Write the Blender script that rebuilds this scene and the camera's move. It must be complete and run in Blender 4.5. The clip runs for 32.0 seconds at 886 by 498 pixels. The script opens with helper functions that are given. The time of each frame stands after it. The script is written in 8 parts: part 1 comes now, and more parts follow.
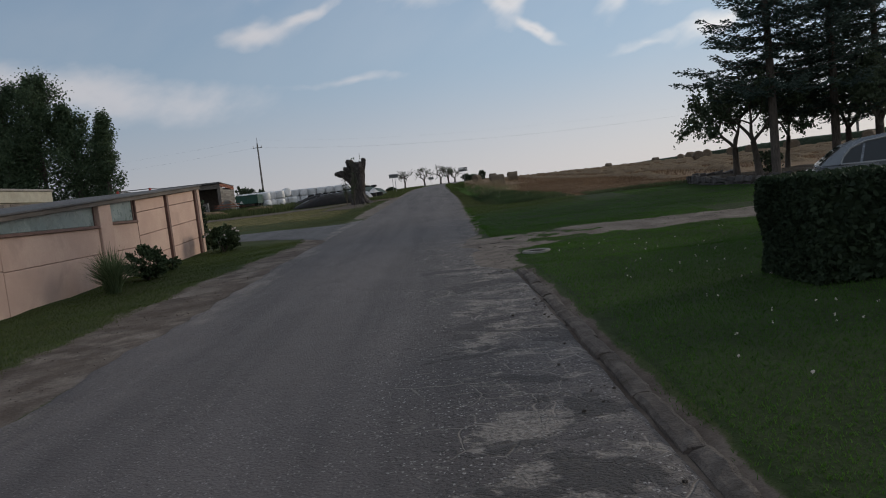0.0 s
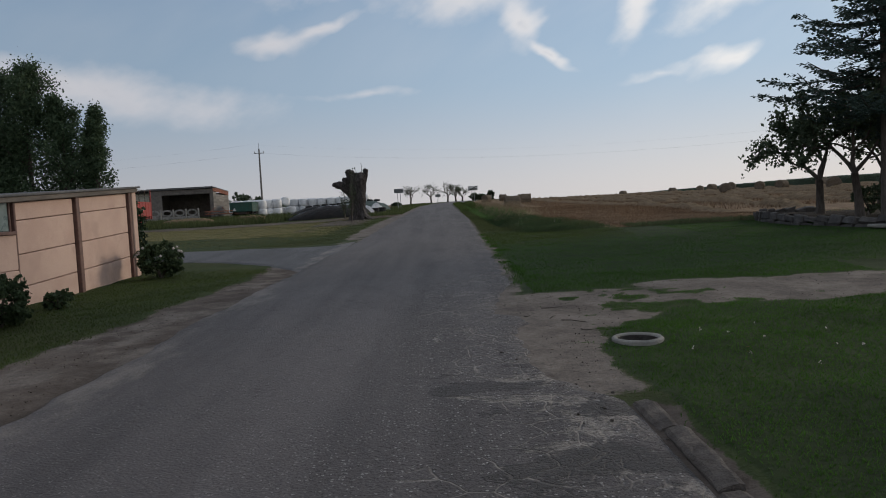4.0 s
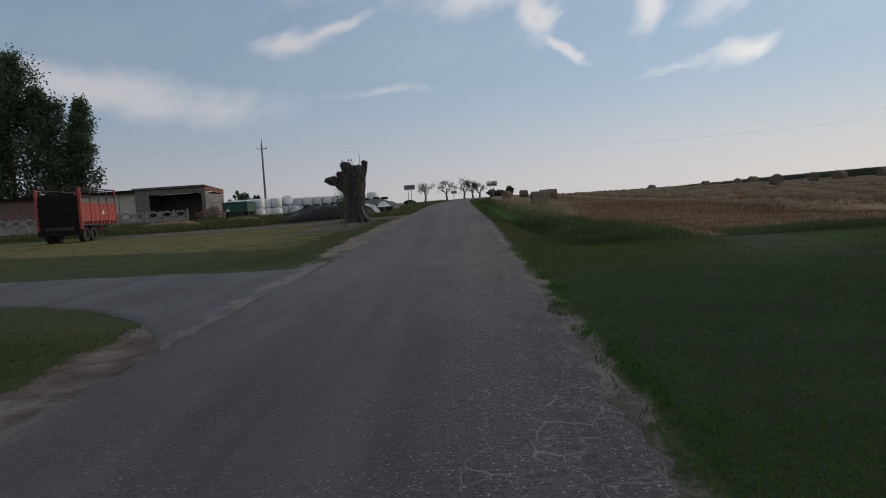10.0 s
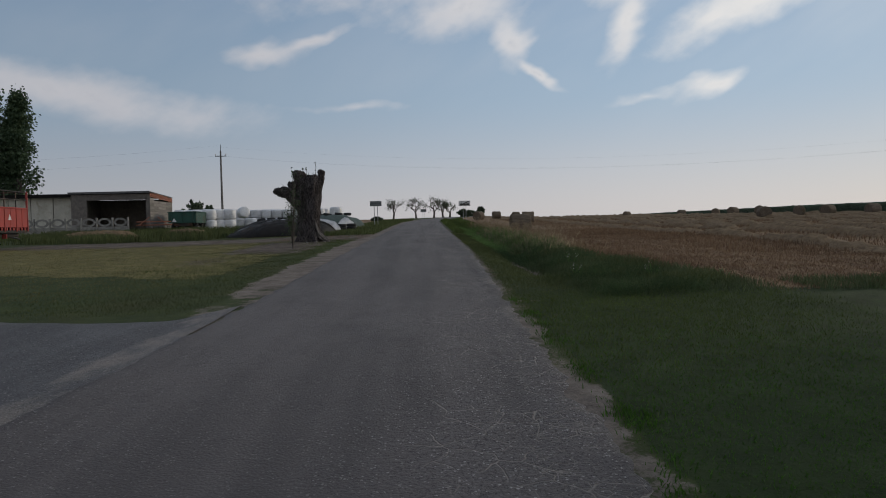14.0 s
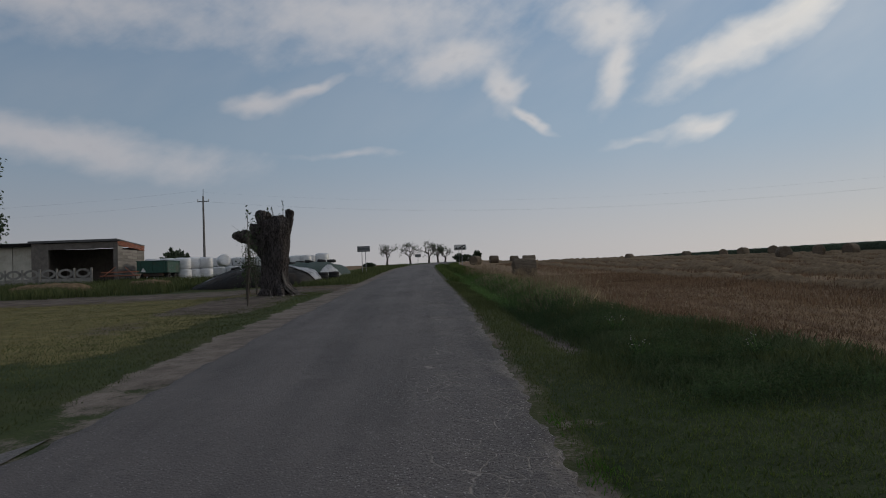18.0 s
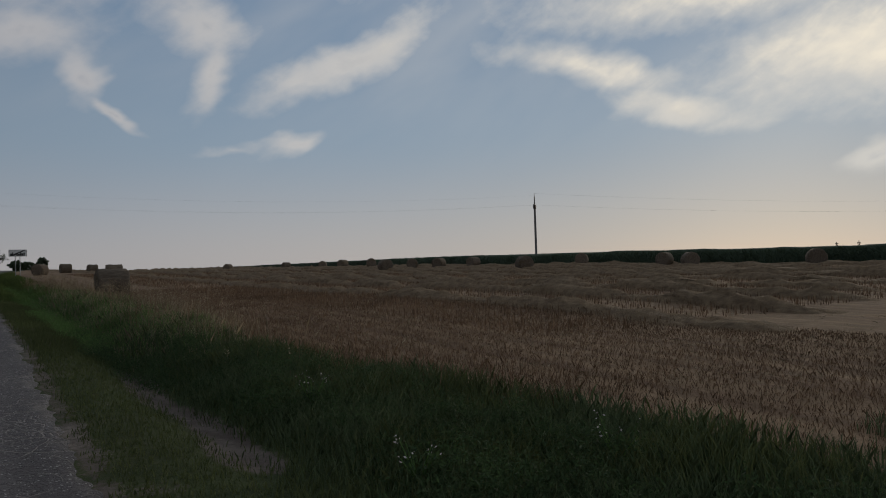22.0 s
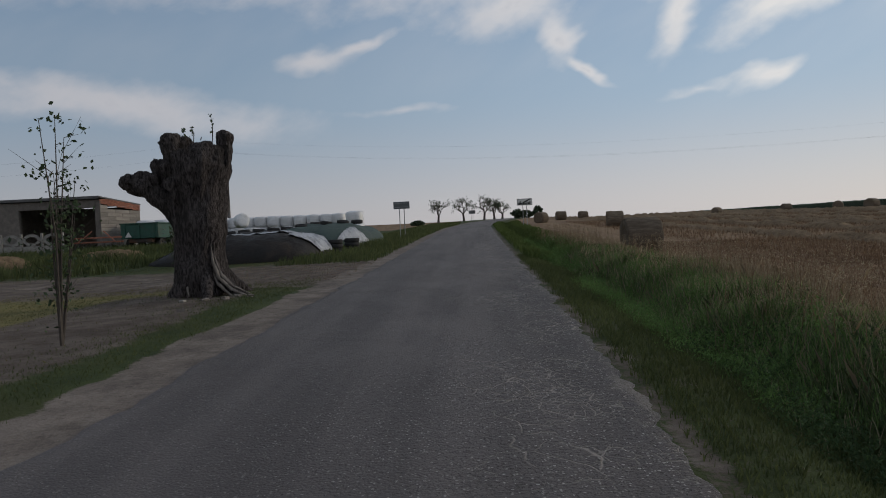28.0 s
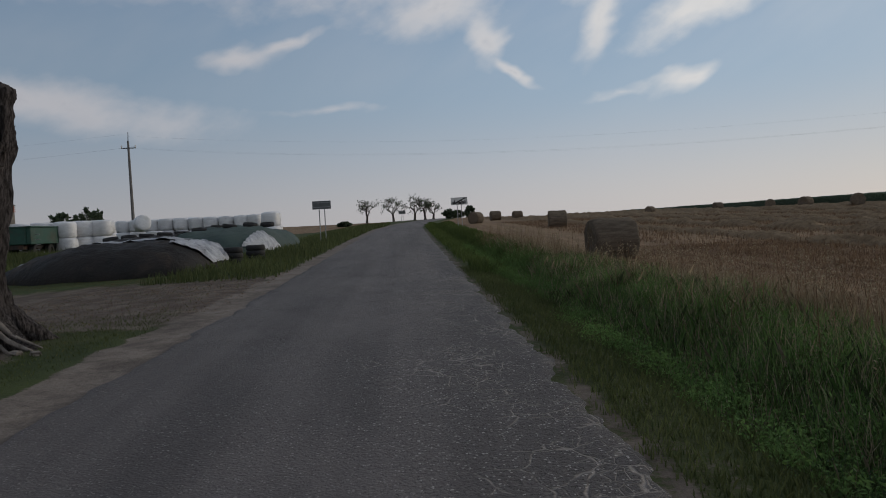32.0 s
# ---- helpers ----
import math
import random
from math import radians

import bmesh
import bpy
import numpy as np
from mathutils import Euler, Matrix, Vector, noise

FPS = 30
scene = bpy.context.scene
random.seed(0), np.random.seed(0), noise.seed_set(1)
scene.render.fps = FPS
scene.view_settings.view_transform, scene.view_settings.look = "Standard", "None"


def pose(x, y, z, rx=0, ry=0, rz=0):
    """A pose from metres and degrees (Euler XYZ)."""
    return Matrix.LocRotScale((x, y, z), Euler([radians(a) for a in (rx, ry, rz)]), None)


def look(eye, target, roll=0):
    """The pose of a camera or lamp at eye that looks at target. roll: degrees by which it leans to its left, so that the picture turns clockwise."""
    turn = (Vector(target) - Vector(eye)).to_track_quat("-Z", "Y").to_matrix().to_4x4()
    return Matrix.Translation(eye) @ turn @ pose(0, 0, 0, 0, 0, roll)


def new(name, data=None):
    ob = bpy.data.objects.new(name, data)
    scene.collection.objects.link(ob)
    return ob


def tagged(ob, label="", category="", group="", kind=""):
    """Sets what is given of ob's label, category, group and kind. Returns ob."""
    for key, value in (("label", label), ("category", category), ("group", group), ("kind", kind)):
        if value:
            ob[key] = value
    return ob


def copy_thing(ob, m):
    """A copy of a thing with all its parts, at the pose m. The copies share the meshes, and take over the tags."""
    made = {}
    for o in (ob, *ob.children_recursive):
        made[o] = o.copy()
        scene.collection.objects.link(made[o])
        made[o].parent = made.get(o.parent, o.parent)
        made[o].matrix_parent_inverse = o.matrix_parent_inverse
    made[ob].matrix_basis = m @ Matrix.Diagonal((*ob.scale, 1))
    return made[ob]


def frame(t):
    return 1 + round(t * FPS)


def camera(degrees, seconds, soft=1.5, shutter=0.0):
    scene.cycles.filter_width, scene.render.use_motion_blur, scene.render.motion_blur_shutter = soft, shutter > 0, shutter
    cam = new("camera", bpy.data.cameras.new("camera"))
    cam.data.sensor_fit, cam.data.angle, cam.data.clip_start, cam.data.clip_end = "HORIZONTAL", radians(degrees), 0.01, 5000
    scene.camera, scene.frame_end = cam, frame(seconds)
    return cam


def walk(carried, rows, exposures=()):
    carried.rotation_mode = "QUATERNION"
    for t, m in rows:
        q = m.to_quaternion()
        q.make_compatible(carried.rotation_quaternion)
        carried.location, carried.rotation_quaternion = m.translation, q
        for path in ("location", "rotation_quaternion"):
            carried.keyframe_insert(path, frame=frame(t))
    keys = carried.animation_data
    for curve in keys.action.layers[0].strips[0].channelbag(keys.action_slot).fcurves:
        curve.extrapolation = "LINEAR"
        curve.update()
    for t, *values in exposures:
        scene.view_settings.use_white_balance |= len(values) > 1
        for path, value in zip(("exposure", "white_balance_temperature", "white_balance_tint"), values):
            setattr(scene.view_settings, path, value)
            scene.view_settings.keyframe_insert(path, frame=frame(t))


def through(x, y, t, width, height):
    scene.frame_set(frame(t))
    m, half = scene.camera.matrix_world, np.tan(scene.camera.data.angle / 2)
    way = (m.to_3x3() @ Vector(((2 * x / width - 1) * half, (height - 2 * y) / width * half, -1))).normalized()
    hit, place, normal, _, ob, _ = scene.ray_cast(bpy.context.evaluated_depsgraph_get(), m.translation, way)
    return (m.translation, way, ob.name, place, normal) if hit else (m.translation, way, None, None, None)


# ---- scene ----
cam = camera(65.5, 32.0, soft=1.0)
PATH = [
    (0, (-0.084, -0.28, 1.611), (-0.08, 1.714, 1.452), -6.4),
    (0.5, (-0.05, 0.56, 1.6), (-0.118, 2.549, 1.397), -5.5),
    (1, (-0.062, 1.354, 1.606), (-0.127, 3.345, 1.423), -5.2),
    (1.5, (-0.088, 2.062, 1.62), (-0.127, 4.056, 1.464), -4.6),
    (2, (-0.118, 2.804, 1.638), (-0.173, 4.8, 1.525), -0.8),
    (2.5, (-0.208, 3.451, 1.689), (-0.205, 5.446, 1.549), -1.1),
    (3, (-0.22, 4.193, 1.728), (-0.276, 6.187, 1.589), -1.6),
    (3.5, (-0.312, 4.914, 1.741), (-0.307, 6.911, 1.635), -3.2),
    (5.5, (-0.191, 7.899, 1.872), (-0.216, 9.895, 1.751), -2.2),
    (6, (-0.228, 8.606, 1.851), (-0.028, 10.592, 1.723), -2.5),
    (6.5, (-0.222, 9.331, 1.857), (-0.295, 11.326, 1.744), -1.7),
    (7, (-0.234, 9.987, 1.853), (-0.228, 11.983, 1.726), -0.4),
    (7.5, (-0.219, 10.642, 1.824), (-0.293, 12.64, 1.787), -0.7),
    (8, (-0.241, 11.341, 1.825), (-0.411, 13.332, 1.736), -1.1),
    (8.5, (-0.257, 12.003, 1.876), (-0.209, 14.001, 1.783), -3.6),
    (9, (-0.2, 12.66, 1.882), (-0.225, 14.654, 1.732), -2.1),
    (9.5, (-0.193, 13.349, 1.947), (-0.111, 15.344, 1.824), -4.2),
    (10, (-0.19, 14.032, 1.956), (-0.239, 16.028, 1.842), -3.6),
    (10.5, (-0.189, 14.806, 1.965), (-0.015, 16.797, 1.887), -2.9),
    (11, (-0.179, 15.578, 1.973), (0.021, 17.567, 1.918), -4.1),
    (11.5, (-0.203, 16.321, 1.991), (-0.081, 18.317, 2.038), -4.3),
    (12, (-0.216, 16.971, 2.014), (-0.052, 18.964, 1.97), -4.4),
    (12.5, (-0.217, 17.6, 2.046), (-0.221, 19.598, 1.957), -2.5),
    (13, (-0.237, 18.263, 2.073), (-0.126, 20.257, 1.96), -3.7),
    (13.5, (-0.261, 18.913, 2.106), (-0.314, 20.913, 2.083), -1.6),
    (14, (-0.285, 19.637, 2.128), (-0.237, 21.635, 2.063), -1.3),
    (14.5, (-0.298, 20.371, 2.162), (-0.287, 22.371, 2.171), -2.8),
    (15, (-0.318, 21.134, 2.174), (-0.295, 23.133, 2.221), -0.9),
    (15.5, (-0.303, 21.867, 2.186), (-0.24, 23.866, 2.219), -3.4),
    (17.5, (-0.116, 24.515, 2.299), (-0.006, 26.512, 2.29), -1.1),
    (18, (0.024, 25.095, 2.276), (0.087, 27.093, 2.34), -2.1),
    (18.5, (0.052, 25.802, 2.282), (0.131, 27.8, 2.311), 0.1),
    (19, (0.085, 26.532, 2.31), (0.189, 28.529, 2.294), -2.8),
    (19.5, (0.156, 27.268, 2.327), (0.32, 29.261, 2.304), -1.2),
    (20, (0.222, 28.007, 2.41), (0.703, 29.946, 2.328), -4.9),
    (20.5, (0.362, 28.759, 2.455), (1.122, 30.608, 2.416), -1.6),
    (21, (0.44, 29.439, 2.423), (1.464, 31.156, 2.37), -0.8),
    (21.5, (0.475, 30.08, 2.399), (1.591, 31.74, 2.396), -0.7),
    (22, (0.481, 30.749, 2.433), (1.623, 32.39, 2.488), -1.7),
    (22.5, (0.411, 31.372, 2.46), (1.521, 33.033, 2.385), -3.2),
    (23, (0.383, 32.057, 2.506), (1.364, 33.8, 2.519), -2.6),
    (23.5, (0.376, 32.74, 2.561), (1.244, 34.539, 2.454), -5.0),
    (24, (0.368, 33.39, 2.584), (1.031, 35.277, 2.594), -4.0),
    (24.5, (0.316, 33.923, 2.584), (0.783, 35.868, 2.562), -5.1),
    (25, (0.335, 34.526, 2.583), (0.678, 36.495, 2.659), -3.8),
    (25.5, (0.322, 35.207, 2.579), (0.43, 37.2, 2.702), -0.9),
    (26, (0.2, 35.874, 2.601), (0.269, 37.869, 2.719), -1.7),
    (26.5, (0.158, 36.548, 2.607), (0.107, 38.546, 2.688), -0.3),
    (28.5, (-0.072, 39.635, 2.736), (-0.155, 41.632, 2.664), -3.3),
    (29, (-0.081, 40.17, 2.731), (-0.088, 42.17, 2.709), -4.9),
    (29.5, (-0.021, 40.738, 2.746), (-0.022, 42.738, 2.734), -5.4),
    (30, (-0.012, 41.436, 2.748), (0.001, 43.436, 2.728), -2.0),
    (30.5, (-0.034, 42.144, 2.773), (0.069, 44.14, 2.684), -3.1),
    (31, (0.001, 42.786, 2.807), (0.024, 44.784, 2.716), -3.4),
    (31.5, (-0.058, 43.434, 2.842), (0.108, 45.425, 2.771), -3.2),
    (32, (-0.06, 44.108, 2.846), (0.042, 46.104, 2.779), -3.0),
]
walk(cam, [(t, look(eye, target, roll)) for t, eye, target, roll in PATH],
     exposures=[(t, stops, 6420, 8.5) for t, stops in ((0, 0.27), (1, 0.68), (2, 0.5), (3, 0.36), (9, 0.3), (12, 0.14), (15, 0.18), (18, -0.1), (19, -0.02), (20, -0.02), (21, -0.42), (22, -0.42), (24, -0.32), (25, -0.18), (26, -0.08), (29, 0.17), (31, 0.14), (32, 0.0))])


# ---- node helpers ----
class Nodes:
    """Short hand for building a node tree."""

    def __init__(self, tree):
        self.tree = tree
        tree.nodes.clear()

    def add(self, kind, **values):
        n = self.tree.nodes.new(kind)
        for key, value in values.items():
            setattr(n, key, value)
        return n

    def link(self, a, b):
        self.tree.links.new(a, b)

    def put(self, socket, value):
        if isinstance(value, bpy.types.NodeSocket):
            self.link(value, socket)
        elif isinstance(value, (tuple, list)) and len(value) == 3 and socket.type == "RGBA":
            socket.default_value = (*value, 1)
        else:
            socket.default_value = value

    def math(self, op, a, b=0.0, c=0.0):
        n = self.add("ShaderNodeMath", operation=op)
        self.put(n.inputs[0], a), self.put(n.inputs[1], b), self.put(n.inputs[2], c)
        return n.outputs[0]

    def ramp(self, value, a, b, lo=0.0, hi=1.0):
        n = self.add("ShaderNodeMapRange", interpolation_type="SMOOTHSTEP")
        for i, v in enumerate((value, a, b, lo, hi)):
            self.put(n.inputs[i], v)
        return n.outputs[0]

    def mix(self, f, a, b, blend="MIX"):
        n = self.add("ShaderNodeMix", data_type="RGBA", blend_type=blend)
        self.put(n.inputs[0], f), self.put(n.inputs[6], a), self.put(n.inputs[7], b)
        return n.outputs[2]

    def noise(self, vec, scale, detail=4.0, rough=0.6, warp=0.0):
        n = self.add("ShaderNodeTexNoise")
        self.link(vec, n.inputs["Vector"])
        self.put(n.inputs["Scale"], scale), self.put(n.inputs["Detail"], detail)
        self.put(n.inputs["Roughness"], rough), self.put(n.inputs["Distortion"], warp)
        return n.outputs[0]

    def voronoi(self, vec, scale, feature="F1", out=0):
        n = self.add("ShaderNodeTexVoronoi", feature=feature)
        self.link(vec, n.inputs["Vector"])
        self.put(n.inputs["Scale"], scale)
        return n.outputs[out]

    def attr(self, name):
        return self.add("ShaderNodeAttribute", attribute_name=name).outputs["Fac"]

    def scaled(self, vec, s):
        n = self.add("ShaderNodeVectorMath", operation="MULTIPLY")
        self.link(vec, n.inputs[0])
        n.inputs[1].default_value = s
        return n.outputs[0]

    def bump(self, height, strength, distance=0.01, normal=None):
        n = self.add("ShaderNodeBump")
        self.put(n.inputs["Strength"], strength), self.put(n.inputs["Distance"], distance)
        self.link(height, n.inputs["Height"])
        if normal:
            self.link(normal, n.inputs["Normal"])
        return n.outputs[0]


# ---- sky, sun and clouds ----
SUN_AZ, SUN_EL = 62.0, 13.0   # degrees from +y towards +x, and above the horizon
world = bpy.data.worlds.new("evening_sky")
scene.world = world
world.use_nodes = True
N = Nodes(world.node_tree)
geo = N.add("ShaderNodeTexCoord").outputs["Generated"]
sep = N.add("ShaderNodeSeparateXYZ")
N.link(geo, sep.inputs[0])
dx, dy, dz = sep.outputs
sky = N.add("ShaderNodeTexSky", sky_type="NISHITA", sun_disc=False, sun_elevation=radians(SUN_EL), sun_rotation=radians(SUN_AZ))
sky.air_density, sky.dust_density, sky.ozone_density = 1.0, 0.7, 2.2
az = N.math("MULTIPLY", N.math("ARCTAN2", dx, dy), 57.2958)
el = N.math("MULTIPLY", N.math("ARCSINE", dz), 57.2958)
comb = N.add("ShaderNodeCombineXYZ")
N.link(az, comb.inputs[0]), N.link(el, comb.inputs[1])
sky_uv = comb.outputs[0]
along = N.math("MULTIPLY_ADD", az, 0.87, N.math("MULTIPLY", el, 0.5))
across = N.math("MULTIPLY_ADD", az, -0.5, N.math("MULTIPLY", el, 0.87))
comb2 = N.add("ShaderNodeCombineXYZ")
N.link(along, comb2.inputs[0]), N.link(across, comb2.inputs[1])
streak = N.scaled(comb2.outputs[0], (0.42, 1.25, 1.0))
warp_a = N.math("SUBTRACT", N.noise(streak, 0.16, 3, 0.55), 0.5)
warp_b = N.math("SUBTRACT", N.noise(N.scaled(sky_uv, (0.6, 1.1, 2.0)), 0.2, 3, 0.55), 0.5)
fibre = N.math("SUBTRACT", N.noise(streak, 0.55, 5, 0.6, 0.25), 0.5)
billow = N.math("SUBTRACT", N.noise(N.scaled(sky_uv, (0.7, 1.0, 1.0)), 0.5, 4, 0.55, 0.2), 0.5)
fine = N.math("MULTIPLY_ADD", fibre, 0.42, N.math("MULTIPLY", billow, 0.7))
azw = N.math("ADD", az, N.math("MULTIPLY", warp_a, 6.0))
elw = N.math("ADD", el, N.math("MULTIPLY", warp_b, 3.2))
# azimuth, elevation, half length, half height, tilt, thickness
CLOUDS = [(-28, 10.3, 14, 1.75, -6, 0.8), (-12.4, 14.0, 2.9, 1.0, 8, 0.85), (-8.9, 14.9, 3.3, 0.5, 17, 0.75), (-5.8, 9.75, 4.2, 0.35, 0, 0.42),
          (-5, 20.6, 16, 3.4, 0, 0.72), (-28, 19.8, 17, 2.5, 0, 0.62), (3.0, 17.2, 5.8, 2.1, 4, 0.8), (7.0, 14.7, 2.1, 1.25, 75, 0.85), (9.2, 12.2, 2.8, 0.42, -22, 0.85),
          (16.0, 19.2, 4.2, 2.8, -20, 0.8), (16.3, 15.6, 3.3, 1.35, 68, 0.88), (27.5, 17.0, 9.0, 1.9, 24, 0.92), (23.0, 15.2, 2.6, 1.2, 40, 0.8), (23.0, 10.3, 1.9, 0.85, 24, 0.72), (18.8, 9.75, 3.4, 0.3, 6, 0.4),
          (47.5, 15.4, 9, 1.5, -14, 0.85), (55, 12.0, 6, 1.6, -12, 0.92), (67, 14.4, 10, 4.3, 0, 1.05), (57, 20, 18, 2.8, 0, 0.75), (67.5, 7.2, 2.6, 1.1, 20, 0.85), (0, 29, 50, 5.5, -3, 0.75), (60, 28, 40, 4.5, 4, 0.8),
          (-60, 18, 26, 4, 5, 0.7), (110, 16, 26, 5, -6, 0.8), (170, 22, 40, 7, 3, 0.6), (-130, 20, 34, 6, -4, 0.6)]
total = None
for a0, e0, half_a, half_e, tilt, thick in CLOUDS:
    c, s = math.cos(radians(tilt)), math.sin(radians(tilt))
    da, de = N.math("SUBTRACT", azw, a0), N.math("SUBTRACT", elw, e0)
    u = N.math("MULTIPLY_ADD", da, c / half_a, N.math("MULTIPLY", de, s / half_a))
    v = N.math("MULTIPLY_ADD", da, -s / half_e, N.math("MULTIPLY", de, c / half_e))
    d = N.math("SQRT", N.math("MULTIPLY_ADD", u, u, N.math("MULTIPLY", v, v)))
    one = N.math("MULTIPLY", N.math("SUBTRACT", 1.25, d), thick)
    total = one if total is None else N.math("SMOOTH_MAX", total, one, 0.45)
cover = N.math("MULTIPLY_ADD", fine, 1.0, total)
veil = N.math("MULTIPLY_ADD", N.noise(streak, 0.09, 4, 0.55, 0.2), 0.55, -0.17)
mask = N.math("MAXIMUM", N.ramp(cover, -0.12, 1.0), N.math("MULTIPLY", N.ramp(veil, 0.0, 0.3), N.ramp(el, 6, 22, 0.05, 0.4)))
sunward = N.ramp(N.math("ABSOLUTE", N.math("SUBTRACT", az, SUN_AZ + 4)), 0, 75, 1.0, 0.0)
lit = N.math("MULTIPLY", sunward, N.ramp(el, 4, 16))
cloud = N.mix(sunward, (0.50, 0.495, 0.515), (0.74, 0.70, 0.64))
cloud = N.mix(N.ramp(N.math("MULTIPLY_ADD", billow, 1.2, cover), 0.7, 1.7, 0, 0.75), cloud, N.mix(sunward, (0.36, 0.38, 0.425), (0.46, 0.47, 0.50)))
cloud = N.mix(1.0, cloud, N.mix(N.ramp(az, -35, 30), (0.80, 0.80, 0.82), (1.10, 1.10, 1.10)), "MULTIPLY")
cloud = N.mix(N.ramp(N.math("MULTIPLY_ADD", fine, 0.9, N.math("MULTIPLY", lit, cover)), 0.45, 1.35), cloud, (1.08, 0.97, 0.80))
clear = N.mix(1.0, sky.outputs[0], (0.062, 0.062, 0.062), "MULTIPLY")
band = N.mix(N.ramp(el, 0, 11), (0.502, 0.472, 0.482), (0.312, 0.393, 0.485))
band = N.mix(N.ramp(el, 7, 30), band, (0.15, 0.252, 0.405))
band = N.mix(N.math("MULTIPLY", N.math("MULTIPLY", sunward, N.ramp(el, 1, 13, 1.0, 0.0)), 0.4), band, (0.46, 0.43, 0.385))
band = N.mix(N.ramp(el, 28, 46), band, (0.31, 0.325, 0.355))
clear = N.mix(0.9, clear, band)
clear = N.mix(1.0, clear, N.mix(N.ramp(az, -35, 30), (0.69, 0.715, 0.74), (1.04, 1.045, 1.05)), "MULTIPLY")
behind = N.ramp(N.math("ABSOLUTE", az), 70, 130)
clear = N.mix(behind, clear, N.mix(N.ramp(el, 0, 30), (0.47, 0.45, 0.45), (0.27, 0.32, 0.39)))
colour = N.mix(N.math("MULTIPLY", mask, N.ramp(el, 1.5, 8)), clear, cloud)
back = N.add("ShaderNodeBackground")
N.link(colour, back.inputs[0])
back.inputs[1].default_value = 1.08
out = N.add("ShaderNodeOutputWorld")
N.link(back.outputs[0], out.inputs[0])

sun_data = bpy.data.lights.new("sun", "SUN")
sun_data.energy, sun_data.angle, sun_data.color = 1.0, radians(12), (1.0, 0.86, 0.68)
sun = new("sun", sun_data)
ca, ce = radians(SUN_AZ), radians(SUN_EL)
sun.matrix_world = look((math.sin(ca) * math.cos(ce) * 100, math.cos(ca) * math.cos(ce) * 100, math.sin(ce) * 100), (0, 0, 0))


# ---- materials ----
def material(name):
    m = bpy.data.materials.new(name)
    m.use_nodes = True
    n = Nodes(m.node_tree)
    bsdf = n.add("ShaderNodeBsdfPrincipled")
    end = n.add("ShaderNodeOutputMaterial")
    n.link(bsdf.outputs[0], end.inputs[0])
    return m, n, bsdf


def coords(n, vary=True):
    """Object coordinates, shifted at random for each object."""
    tex = n.add("ShaderNodeTexCoord").outputs["Object"]
    if not vary:
        return tex
    shift = n.add("ShaderNodeVectorMath", operation="MULTIPLY_ADD")
    rnd = n.add("ShaderNodeObjectInfo").outputs["Random"]
    n.link(rnd, shift.inputs[0])
    shift.inputs[1].default_value = (37, 19, 53)
    n.link(tex, shift.inputs[2])
    return shift.outputs[0]


def surface(name, low, high, scale=4.0, grain=60.0, rough=0.8, bump=0.3, depth=0.01, metal=0.0, stain=None, stain_scale=0.8, stretch=(1, 1, 1), spec=0.4, tone=0.0):
    """A weathered surface: two tones at a coarse scale, grain at a fine one, and stains."""
    m, n, bsdf = material(name)
    vec = n.scaled(coords(n), stretch)
    coarse = n.noise(vec, scale, 5, 0.62)
    fineness = n.noise(vec, grain, 3, 0.6)
    col = n.mix(n.ramp(coarse, 0.3, 0.7), low, high)
    col = n.mix(n.ramp(fineness, 0.25, 0.8, 0.0, 0.45), col, tuple(0.55 * v for v in low))
    if stain:
        col = n.mix(n.ramp(n.noise(vec, stain_scale, 6, 0.7, 0.5), 0.5, 0.72), col, stain)
    if tone:
        rnd = n.add("ShaderNodeObjectInfo").outputs["Random"]
        hsv = n.add("ShaderNodeHueSaturation")
        n.link(n.ramp(rnd, 0, 1, 1 - tone, 1 + tone), hsv.inputs["Value"])
        n.link(col, hsv.inputs["Color"])
        col = hsv.outputs[0]
    n.link(col, bsdf.inputs["Base Color"])
    n.put(bsdf.inputs["Roughness"], n.ramp(coarse, 0.2, 0.8, max(0.05, rough - 0.12), min(1, rough + 0.1)))
    bsdf.inputs["Metallic"].default_value = metal
    bsdf.inputs["Specular IOR Level"].default_value = spec
    both = n.math("MULTIPLY_ADD", coarse, 1.5, fineness)
    n.link(n.bump(both, bump, depth), bsdf.inputs["Normal"])
    return m


def foliage(name, dark, light, scale=0.6, through=0.25):
    """Leaves: tone varies leaf by leaf and over the crown; some light comes through."""
    m, n, bsdf = material(name)
    geo_n = n.add("ShaderNodeNewGeometry")
    col = n.mix(geo_n.outputs["Random Per Island"], dark, light)
    big = n.noise(n.add("ShaderNodeTexCoord").outputs["Object"], scale, 3, 0.5)
    col = n.mix(n.ramp(big, 0.35, 0.7, 0, 0.5), col, tuple(0.6 * v for v in dark))
    n.link(col, bsdf.inputs["Base Color"])
    bsdf.inputs["Roughness"].default_value = 0.75
    bsdf.inputs["Specular IOR Level"].default_value = 0.2
    tr = n.add("ShaderNodeBsdfTranslucent")
    n.link(col, tr.inputs[0])
    ms = n.add("ShaderNodeMixShader")
    ms.inputs[0].default_value = through
    n.link(bsdf.outputs[0], ms.inputs[1]), n.link(tr.outputs[0], ms.inputs[2])
    end = [k for k in n.tree.nodes if k.type == "OUTPUT_MATERIAL"][0]
    n.link(ms.outputs[0], end.inputs[0])
    return m


